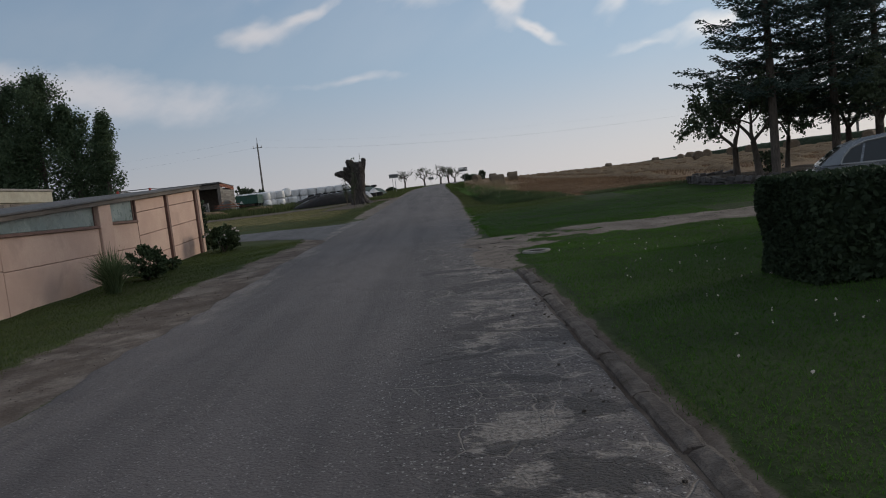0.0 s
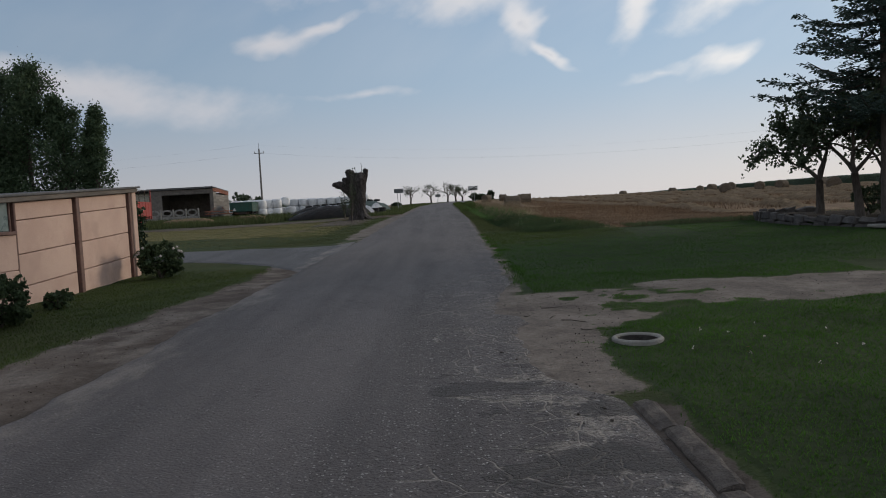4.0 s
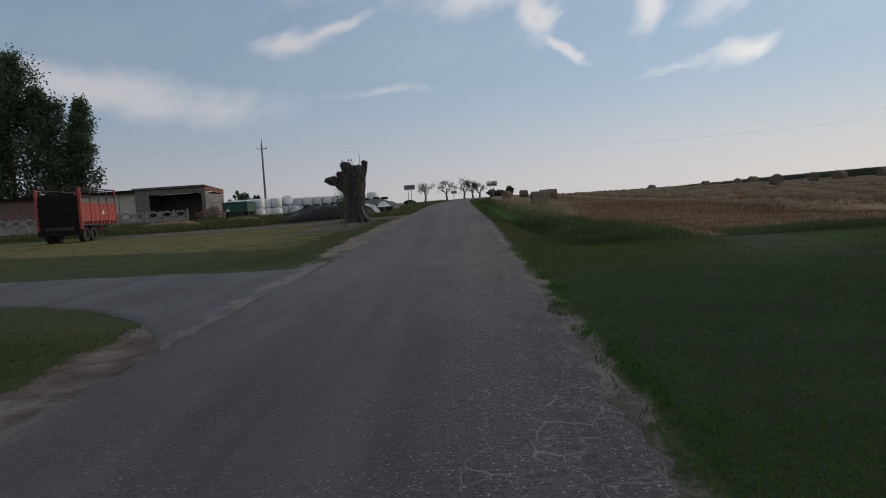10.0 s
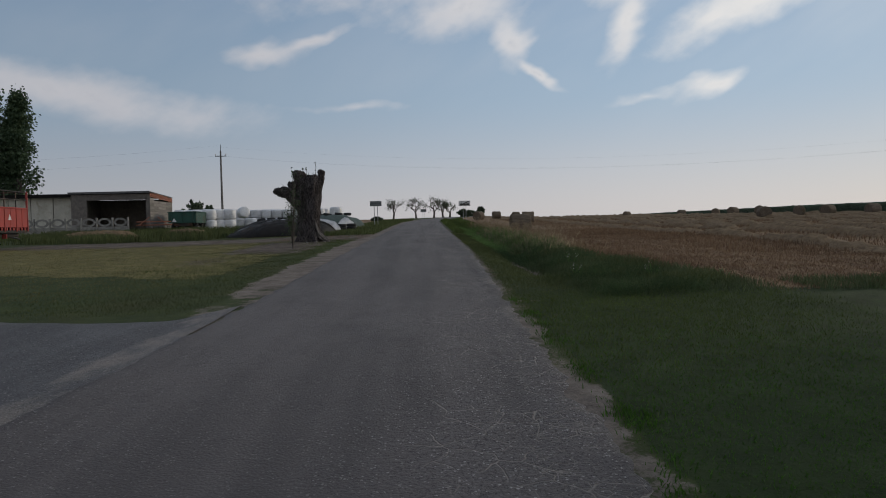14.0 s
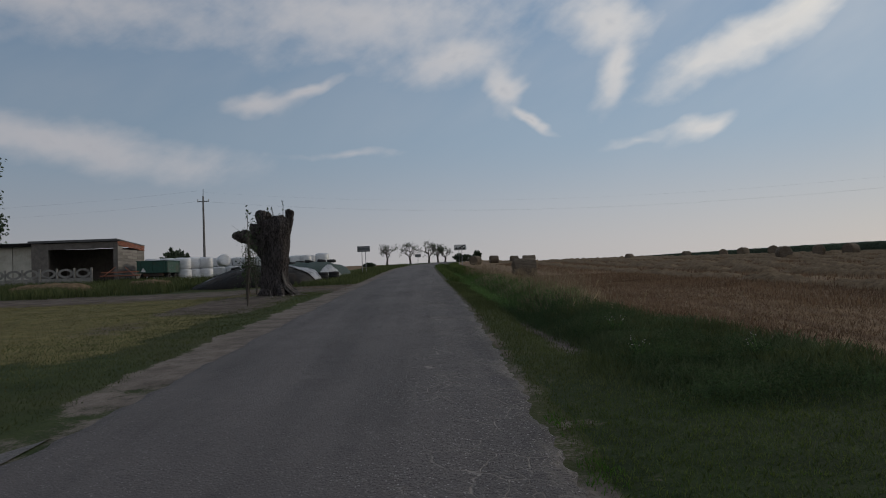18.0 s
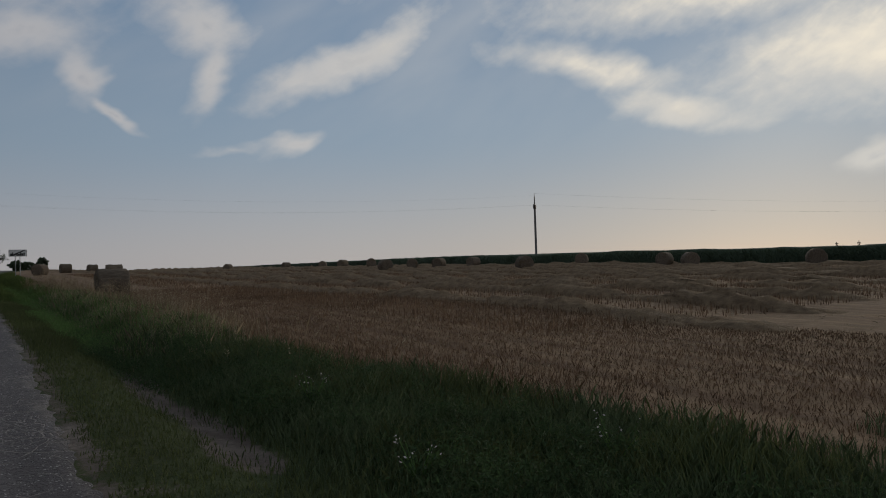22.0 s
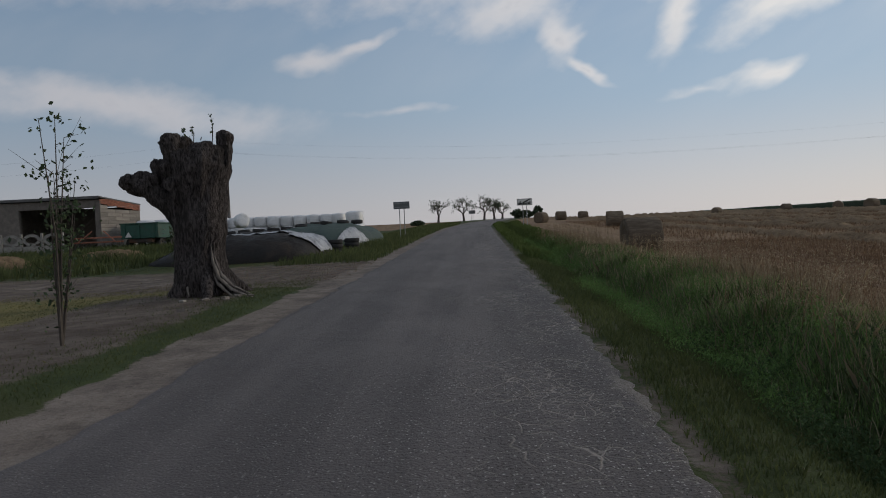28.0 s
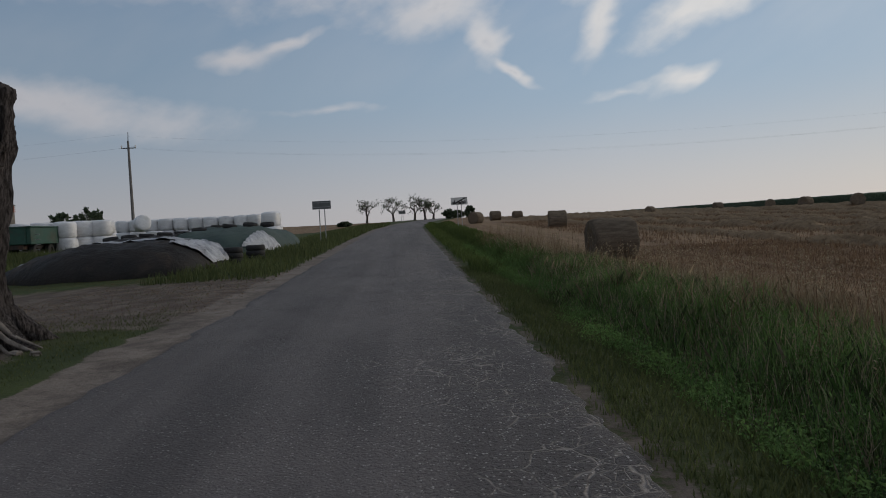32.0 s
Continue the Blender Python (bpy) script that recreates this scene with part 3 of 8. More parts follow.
def lattice(name, xs, ys, zs, mat, parent=None, smooth=True):
    """A grid sheet; xs, ys, zs are arrays of shape (rows, columns)."""
    rows, cols = zs.shape
    verts = np.stack((xs, ys, zs), -1).reshape(-1, 3).astype(np.float32)
    i = np.arange((rows - 1) * cols).reshape(rows - 1, cols)[:, :-1].ravel()
    quads = np.stack((i, i + 1, i + cols + 1, i + cols), -1).astype(np.int32)
    me = bpy.data.meshes.new(name)
    me.vertices.add(len(verts))
    me.vertices.foreach_set("co", verts.ravel())
    me.loops.add(quads.size)
    me.loops.foreach_set("vertex_index", quads.ravel())
    me.polygons.add(len(quads))
    me.polygons.foreach_set("loop_start", np.arange(len(quads), dtype=np.int32) * 4)
    me.update(calc_edges=True)
    if smooth:
        me.polygons.foreach_set("use_smooth", np.ones(len(quads), dtype=bool))
    me.materials.append(mat)
    ob = new(name, me)
    if parent:
        ob.parent = parent
    return ob


def weights(ob, **fields):
    for name, values in fields.items():
        a = ob.data.attributes.new(name, "FLOAT", "POINT")
        a.data.foreach_set("value", np.asarray(values, dtype=np.float32).ravel())


# ---- the lie of the land ----
RISE = ((-60, -1.2), (-20, -0.45), (0, 0.0), (8, 0.2), (11.3, 0.26), (16.5, 0.44), (22, 0.53), (30, 0.75), (35, 0.93), (43, 1.22),
        (52, 1.5), (65, 1.8), (85, 2.3), (103, 2.7), (145, 3.5), (185, 4.35), (220, 4.7), (300, 4.4), (600, 2.0), (4000, -5.0))
RY, RZ = [a for a, b in RISE], [b for a, b in RISE]


def wobble(x, y, scale, seed=0.0):
    """Cheap smooth noise between about -1 and 1, for arrays."""
    x, y = np.asarray(x) / scale + seed, np.asarray(y) / scale - 1.7 * seed
    return (np.sin(1.7 * x + 1.3 * np.sin(2.1 * y + seed)) + np.sin(2.3 * y + 1.1 * np.sin(1.9 * x - seed)) + 0.6 * np.sin(3.9 * x + 3.1 * y) + 0.5 * np.sin(5.3 * y - 4.1 * x + seed)) / 3.1


def fbm(x, y, scale, seed=0.0, octaves=4):
    """Fractal value noise between about -1 and 1, for arrays."""
    x, y = np.asarray(x, dtype=float) / scale + 31.7 * seed, np.asarray(y, dtype=float) / scale - 17.3 * seed
    total, amp = 0.0, 0.62
    for _ in range(octaves):
        i, j = np.floor(x), np.floor(y)
        u, v = x - i, y - j
        u, v = u * u * (3 - 2 * u), v * v * (3 - 2 * v)

        def lot(a, b):
            h = np.sin(a * 127.1 + b * 311.7 + seed * 74.7) * 43758.5453
            return h - np.floor(h)

        low, high = lot(i, j) * (1 - u) + lot(i + 1, j) * u, lot(i, j + 1) * (1 - u) + lot(i + 1, j + 1) * u
        total = total + amp * (2 * (low * (1 - v) + high * v) - 1)
        x, y, amp = 2.03 * x + 11.3, 2.03 * y - 7.9, amp * 0.58
    return total


def step(v, a, b):
    t = np.clip((np.asarray(v, dtype=float) - a) / (b - a), 0, 1)
    return t * t * (3 - 2 * t)


def road_left(y):
    return np.interp(y, (-60, 10, 25, 33, 46, 55, 85, 110, 145, 200), (-3.9, -3.9, -3.8, -3.5, -3.25, -3.1, -3.0, -2.8, -1.0, 6.0))


def road_right(y):
    return np.interp(y, (-60, 10.9, 11.6, 13.2, 13.6, 14.05, 14.45, 14.75, 15.4, 16.0, 17.5, 20, 23, 30, 35, 45, 60, 85, 110, 145, 200), (1.12, 1.10, 0.62, 0.57, 0.64, 0.80, 0.74, 0.42, 0.45, 0.62, 0.92, 0.98, 1.05, 1.15, 1.26, 1.34, 1.28, 1.3, 1.5, 3.4, 10.5))


def field_edge(y):
    """Where the stubble begins beside the ditch."""
    return np.interp(y, (32, 33.5, 35, 36.5, 38, 41, 44, 50, 56, 62, 70, 90, 130), (6.3, 6.0, 5.8, 5.6, 5.3, 4.6, 4.35, 4.45, 4.6, 4.3, 3.9, 3.5, 3.2))


def apron_edge(y):
    """How far the bare sand reaches from the road beside the drain."""
    return np.interp(y, (11, 12.5, 13.3, 13.8, 14.6, 16.4), (1.25, 1.25, 1.5, 2.2, 2.6, 2.9))


def land(x, y):
    """Height of the ground."""
    x, y = np.asarray(x, dtype=float), np.asarray(y, dtype=float)
    z = np.interp(y, RY, RZ)
    off_r, off_l = x - road_right(y), road_left(y) - x
    # ditch along the field, from where the lawn ends
    ditch = np.exp(-((off_r - 1.35) / 0.55) ** 2) * step(y, 33, 40) * (1 - step(y, 120, 150))
    z = z - 0.28 * ditch + 0.03 * np.exp(-((off_r - 2.6) / 0.7) ** 2) * step(y, 33, 40) * (1 - step(y, 120, 150))
    z = z + 0.07 * step(off_r, 0.05, 0.35) * (1 - step(y, 10.6, 11.5))
    z = z - 0.14 * step(off_l, 2.0, 9.0) * step(y, 40, 60) - 0.07 * step(off_l, 1.2, 3.0) * (1 - step(y, 20, 24))
    near = np.clip(np.maximum(off_r, off_l), 0, 1)
    z = z + near * (0.02 * wobble(x, y, 0.9, 2) + 0.035 * wobble(x, y, 3.1, 5)) + 0.25 * np.clip(np.maximum(off_r, off_l) / 60, 0, 1) * wobble(x, y, 40, 3)
    under = np.minimum(-off_r, -off_l)
    z = z - 0.13 * step(off_r, 2.8, 5.0) * step(y, 48, 60) * (1 - step(y, 80, 110))
    z = z - 0.55 * step(x, 10, 24) * step(y, 105, 150) + 0.33 * step(x, 25, 50) * (1 - step(y, 72, 96)) * step(y, 20, 45)
    z = z - 0.3 * (np.hypot(x - 1.72, y - 12.88) < 0.235)
    return z - 0.06 * step(under, 0.15, 0.5)


def tufty(x, y):
    """Where flat grass creeps over the sand of the apron and the lane."""
    x, y = np.asarray(x, dtype=float), np.asarray(y, dtype=float)
    core = np.exp(-((x - 2.55) / 0.88) ** 4 - ((y - 15.25 - 0.25 * (x - 2.4)) / 0.80) ** 4)
    for cx, cy, r in ((2.2, 13.65, 0.42), (1.52, 15.68, 0.17), (1.5, 14.28, 0.14), (3.6, 15.0, 0.5)):
        core = np.maximum(core, np.exp(-(np.hypot(x - cx, 1.4 * (y - cy)) / r) ** 4))
    rim = step(x, apron_edge(y) - 0.5, apron_edge(y) + 0.1) * (1 - step(y, 13.6, 14.2))
    zone = step(y, 11.2, 11.8) * (1 - step(y, 17.2, 17.9)) * step(x - road_right(y), 0.15, 0.5)
    mottle = 0.85 * fbm(0.75 * x, 1.25 * y, 0.36, 7, 6)
    return zone * step(mottle + 0.72 * core + 0.35 * rim + 0.06 * step(x, 3.2, 4.0), 0.40, 0.85)


def spot(x, y):
    return float(land(x, y))


def graded(dense_from, dense_to, pitch, grow, far_lo, far_hi):
    v = list(np.arange(dense_from, dense_to, pitch))
    d, lo, hi = pitch, [], []
    while (v[0] if not lo else lo[-1]) > far_lo:
        d *= grow
        lo.append((v[0] if not lo else lo[-1]) - d)
    d = pitch
    while (v[-1] if not hi else hi[-1]) < far_hi:
        d *= grow
        hi.append((v[-1] if not hi else hi[-1]) + d)
    return np.array(lo[::-1] + v + hi)


def build_ground():
    xs, ys = graded(-7, 6.5, 0.11, 1.05, -2600, 2600), graded(-3, 62, 0.13, 1.035, -60, 3800)
    xs, ys = np.union1d(xs, np.arange(1.36, 2.1, 0.03)), np.union1d(ys, np.arange(12.5, 13.26, 0.03))
    x, y = np.meshgrid(xs, ys)
    ob = lattice("ground", x, y, land(x, y), GROUND)
    off_r, off_l = x - road_right(y), road_left(y) - x
    rag = fbm(x, y, 0.7, 4)
    field_x = field_edge(y) + 0.3 * wobble(x, y, 2.2, 1) + np.maximum(0, road_right(y) - 1.5)
    straw = step(x - field_x, -0.3, 0.4) * step(y + 0.06 * (x - 6), 32.0, 33.4)
    straw = np.maximum(straw, step(y, 112, 118) * step(off_l, 5, 9))
    # left verge: lawn begins beyond a strip of trodden sand
    strip = np.interp(y, (0, 14, 19, 21.5, 24, 31, 34, 46, 70), (1.2, 1.2, 0.75, 0.68, 0.9, 0.6, 0.75, 0.78, 0.5))
    turf_l = step(off_l + 0.16 * rag, strip - 0.1, strip + 0.25)
    lawn = step(off_r + 0.1 * rag, 0.10, 0.3) * (1 - step(y, 33.2, 35)) + turf_l * (1 - step(y, 22.5, 24)) * 0.85
    lawn = lawn + turf_l * step(y, 30.2, 31) * (1 - step(y - 0.3 * off_l, 33.5, 38)) * 0.75
    lawn = np.maximum(lawn, 0.62 * turf_l * step(y, 36, 40) * (1 - step(y, 53.5, 54.5)) * (1 - step(off_l, 0.9, 1.7)))
    dry = step(y - 0.35 * off_l, 34, 37) * (1 - step(y, 57, 61)) * step(off_l, 1.2, 3.2) * 0.9
    earth = np.exp(-((y - 58.6) / 4.4) ** 4) * step(off_l, 0.3, 0.7) * (1 - step(off_l, 16, 26))
    earth = np.maximum(earth, 1.1 * np.exp(-((x + 6.5) / 1.75) ** 4 - ((y - 49.5) / 5.0) ** 4))
    earth = np.maximum(earth, 1.0 * np.exp(-((off_r - 1.22 - 0.1 * wobble(0 * x, y, 1.5, 2)) / 0.3) ** 2) * step(y, 35.2, 36.5) * (1 - step(y, 41.5, 43.5)))
    earth = np.maximum(earth, 0.40 * step(off_r, -0.3, 0.0) * (1 - step(off_r, 0.4, 1.0)) * step(y, 22, 30))
    earth = np.maximum(earth, 0.95 * step(off_r, -0.3, -0.1) * (1 - step(off_r, 0.16, 0.3 + 0.12 * wobble(x, y, 0.5, 4))) * (1 - step(y, 10.4, 11.2)))
    earth = np.maximum(earth, 0.7 * np.exp(-((off_r - 1.2) / 0.35) ** 2) * step(y, 44, 45) * (1 - step(y, 52, 60)) * step(wobble(x, y, 2.5, 3), -0.2, 0.4))
    earth = np.maximum(earth, 0.55 * np.exp(-((y - 42) / 3.0) ** 2 - ((x + 7.5) / 1.6) ** 2))
    sand = (1 - step(off_l + 0.22 * rag, strip - 0.15, strip + 0.25)) * step(off_l, -0.6, -0.4) * (0.46 + 0.38 * step(y, 31, 36) + (0.42 - 0.12 * step(y, 31, 36)) * fbm(x, y, 0.9, 6))
    earth = np.maximum(earth, 0.85 * (1 - step(off_l + 0.25 * rag, strip - 0.1, strip + 0.3)) * step(off_l, -0.3, 0.0) * (1 - step(y, 24, 27)))
    earth = np.maximum(earth, 0.6 * (1 - step(off_r, 0.0, 0.35)) * step(off_r, -0.3, 0.0) * step(y, 30, 36) * (1 - step(y, 90, 130)))
    apron = step(y, 10.7, 11.3) * (1 - step(y + 0.25 * rag, 16.0, 16.7)) * step(off_r, -0.6, -0.2) * (1 - step(x + 0.2 * rag, apron_edge(y) - 0.1, apron_edge(y) + 0.2))
    lane_mid = 15.85 + 0.05 * (x - 4)
    lane = (1 - step(np.abs(y - lane_mid) + 0.25 * rag, 0.95, 1.3)) * step(x, 2.2, 3.0) * (1 - step(x, 16, 20))
    sand = np.maximum(sand, np.maximum(0.85 * apron, 0.78 * lane))
    sand = np.maximum(sand, (0.46 + 0.22 * wobble(x, y, 1.5, 3) + 0.16 * (1 - step(y, 26, 34)) - 0.14 * step(y, 34, 38)) * (1 - step(off_r + 0.14 * rag, 0.1, 0.32)) * step(off_r, -0.4, -0.2) * step(y, 11.0, 11.8))
    sand = np.maximum(sand, 0.75 * np.exp(-((y - 29.5) / 2.6) ** 4) * step(-x, 11, 14) * (1 - step(-x, 30, 36)))
    sand = np.maximum(sand, 0.5 * earth * (wobble(x, y, 2.6, 8) > 0.35))
    creep = tufty(x, y)
    sand = sand * (1 - 0.9 * creep)
    lawn = np.maximum(lawn * (1 - 0.95 * apron) * (1 - 0.8 * lane), (0.66 + 0.3 * rag) * creep)
    lawn = lawn * step(off_r + 0.5 * (off_l > 0) + step(y, 10.6, 11.4), 0.16, 0.32)
    weights(ob, lawn=lawn, dry=dry, straw=straw, earth=earth, sand=sand)
    return tagged(ob, "gently rising ground of lawn, meadow, bare sand and stubble", "ground", kind="structure")


def build_road():
    ys = graded(-6, 64, 0.07, 1.05, -50, 230)
    u = np.linspace(0, 1, 41)
    y, uu = np.meshgrid(ys, u, indexing="ij")
    ragged_l = 0.05 * wobble(0 * ys, ys, 0.35, 4) + 0.07 * wobble(0 * ys, ys, 1.3, 9)
    ragged_r = 0.05 * wobble(0 * ys + 3, ys, 0.16, 6) + 0.06 * wobble(0 * ys + 3, ys, 0.45, 2) + 0.07 * wobble(0 * ys, ys, 1.1, 3)
    calm = 1 - step(ys, 90, 130)
    kerbed = 1 - step(ys, 10.8, 11.3)
    left, right = (road_left(ys) + ragged_l * calm)[:, None], (road_right(ys) + ragged_r * calm * (1 - 0.9 * kerbed) + 0.03 * kerbed)[:, None]
    x = left + (right - left) * uu
    edge = np.minimum(uu, 1 - uu)
    z = np.interp(y, RY, RZ) + 0.018 - 0.05 * (1 - step(edge, 0.0, 0.012)) + 0.03 * step(edge, 0, 0.4) + 0.006 * wobble(x, y, 0.8, 3)
    road = lattice("road", x, y, z, ASPHALT)
    worn = step(uu + 0.06 * wobble(x, y, 1.9, 4), 0.5, 0.9) * 0.78 - 0.05 + 0.12 * step(uu, 0.3, 0.5) * step(y, 36, 42)
    dust = (0.8 - 0.25 * step(y, 18, 22)) * (1 - step(uu, 0.0, 0.26 - 0.19 * step(y, 18, 22))) * (0.75 + 0.25 * wobble(x, y, 2.3, 7)) + 0.62 * step(uu, 0.84, 1.0) * (0.6 + 0.4 * step(wobble(x, y, 1.7, 5), -0.2, 0.6))
    dust = dust - 0.9 * np.exp(-((x - 0.55) / 0.3) ** 4 - ((y - 14.2) / 0.45) ** 4)
    weights(road, worn=worn, dust=dust, patch=0.62 * step(uu + 0.05 * wobble(x, y, 0.8, 2), 0.66, 0.82) * (1 - 0.75 * step(y, 10.5, 14)) - 0.02)
    tagged(road, "narrow worn asphalt road with crazed dusty edge", "road", kind="structure")
    # side road into the farmyard
    xs = np.arange(-14.5, -3.4, 0.15)
    v = np.linspace(0, 1, 31)
    xg, vv = np.meshgrid(xs, v, indexing="ij")
    y0 = np.interp(xs, (-14.5, -9, -6.5, -5.2, -4.5, -3.4), (27.4, 26.7, 25.5, 24.2, 23.2, 21.0)) + 0.10 * wobble(xs, 0 * xs, 0.6, 2)
    y1 = np.interp(xs, (-14.5, -8, -5, -4.2, -3.4), (31.6, 30.9, 30.4, 30.6, 32.5)) + 0.10 * wobble(xs, 0 * xs, 0.7, 7)
    yg = y0[:, None] + (y1 - y0)[:, None] * vv
    zg = np.maximum(np.interp(yg, RY, RZ) + 0.012, land(xg, yg) + 0.008) - 0.05 * (1 - step(np.minimum(vv, 1 - vv), 0, 0.02)) + 0.006 * wobble(xg, yg, 0.9, 1)
    side = lattice("side_road", xg, yg, zg, SIDEASPHALT)
    weights(side, worn=0.2 + 0 * vv, patch=-0.3 + 0 * vv, dust=np.maximum(0.62 * step(xg + 0.22 * fbm(xg, yg, 0.6, 3), -4.15, -3.92), 0.45 * step(-xg, 9, 14) + 0.4 * (1 - step(np.minimum(vv, 1 - vv), 0, 0.08)) + 0.2 * step(wobble(xg, yg, 1.6, 5), 0.1, 0.6)))
    tagged(side, "asphalt farm lane joining the road", "road", kind="structure")


build_ground()
build_road()


# ---- plant helpers ----
def blades(name, x, y, height, width, mat, lean=0.35, base=None, seed=1, tuft=None):
    """Many grass blades, each a bent two-piece strip ending in a point, as one object."""
    rng = np.random.default_rng(seed)
    n = len(x)
    z = land(x, y) - 0.015 if base is None else base
    h = height * rng.uniform(0.55, 1.25, n)
    a, d = rng.uniform(0, 2 * np.pi, n), rng.uniform(0, 2 * np.pi, n)
    wx, wy = np.cos(a) * width / 2, np.sin(a) * width / 2
    lx, ly = np.cos(d) * h * lean * rng.uniform(0.2, 1, n), np.sin(d) * h * lean * rng.uniform(0.2, 1, n)
    p0, p1 = np.stack((x - wx, y - wy, z), -1), np.stack((x + wx, y + wy, z), -1)
    mx, my, mz = x + 0.35 * lx, y + 0.35 * ly, z + 0.6 * h
    q0, q1 = np.stack((mx - 0.7 * wx, my - 0.7 * wy, mz), -1), np.stack((mx + 0.7 * wx, my + 0.7 * wy, mz), -1)
    tip = np.stack((x + lx, y + ly, z + h), -1)
    verts = np.stack((p0, p1, q1, tip, q0), 1).reshape(-1, 3)
    return soup(name, verts, 5, mat)


def scatter(n, x0, x1, y0, y1, seed, keep=None):
    rng = np.random.default_rng(seed)
    x, y = rng.uniform(x0, x1, n), rng.uniform(y0, y1, n)
    if keep is not None:
        ok = keep(x, y) > rng.uniform(0, 1, n)
        x, y = x[ok], y[ok]
    return x, y


def leaf_quads(centres, size, seed, flat=0.0, long=1.6):
    """A leaf-shaped four-sided face at each centre, turned at random."""
    rng = np.random.default_rng(seed)
    n = len(centres)
    a = rng.normal(size=(n, 3))
    a[:, 2] *= 1 - flat
    a /= np.linalg.norm(a, axis=1)[:, None]
    b = np.cross(a, rng.normal(size=(n, 3)))
    b /= np.linalg.norm(b, axis=1)[:, None] + 1e-9
    s = (size * rng.uniform(0.6, 1.3, n))[:, None]
    return np.stack((centres - a * s * long / 2, centres + b * s * 0.5, centres + a * s * long / 2, centres - b * s * 0.5), 1).reshape(-1, 3)


def limbs(rng, start, direction, length, radius, depth, spread, bm, tips, up=0.15, sides=6):
    """Branches by repeated forking; gathers the tips."""
    pts, p, d = [Vector(start)], Vector(start), Vector(direction).normalized()
    for k in range(4):
        d = (d + Vector(rng.normal(size=3)) * 0.16 + Vector((0, 0, up * 0.35))).normalized()
        p = p + d * length / 4
        pts.append(p.copy())
    tube(pts, [radius * (1 - 0.13 * k) for k in range(5)], sides, bm, cap=True)
    tips.append((p.copy(), depth))
    tips.append((pts[3].copy(), depth))
    if depth == 0:
        tips.append((pts[2].copy(), depth))
        return
    for k in range(3 if depth > 1 else 2 + int(rng.random() < 0.6)):
        side = Vector(rng.normal(size=3))
        side -= side.dot(d) * d
        nd = (d * (1 - spread * 0.4) + side.normalized() * spread * rng.uniform(0.7, 1.2) + Vector((0, 0, up))).normalized()
        at = pts[4] if k == 0 else pts[int(rng.integers(2, 5))]
        limbs(rng, at, nd, length * rng.uniform(0.6, 0.85), radius * 0.55, depth - 1, spread, bm, tips, up, max(4, sides - 1))


def leafy_tree(name, x, y, z, height, crown, trunk_r, leaf, count, mat, label, category, seed, lean=0.0, forks=((0.4, 1),), spread=0.7, depth=3, low=0.33, group=""):
    rng = np.random.default_rng(seed)
    thing = empty(name, pose(x, y, z), label, category, group)
    bm, tips = bmesh.new(), []
    fork = Vector((lean * height * low, 0, height * low))
    trunk = [(0, 0, -0.1), (lean * height * low * 0.3, 0, height * low * 0.4), fork]
    tube(trunk, [trunk_r * 1.35, trunk_r, trunk_r * 0.9], 10, bm)
    for k, (ang, out_) in enumerate(forks):
        d = (math.cos(ang) * out_, math.sin(ang) * out_, 1.0)
        limbs(rng, fork, d, height * 0.27, trunk_r * 0.62, depth, spread, bm, tips)
    part("trunk", bm, BRANCH, thing, smooth=True)
    pts = np.array([p for p, dep in tips if dep <= 1])
    mid = pts.mean(axis=0)
    base = np.repeat(pts, 6, axis=0)
    way = (base - mid) * 0.35 + rng.normal(size=base.shape) * 0.75 - (0, 0, 0.12)
    way /= np.linalg.norm(way, axis=1)[:, None]
    reach = rng.uniform(0.6, 2.6, (len(base), 1)) * crown
    i = rng.integers(0, len(base), count)
    pick = base[i] + way[i] * reach[i] * rng.uniform(0, 1, (count, 1)) + rng.normal(size=(count, 3)) * crown * 0.13
    soup("crown", leaf_quads(pick, leaf, seed + 5), 4, mat, thing)
    return thing


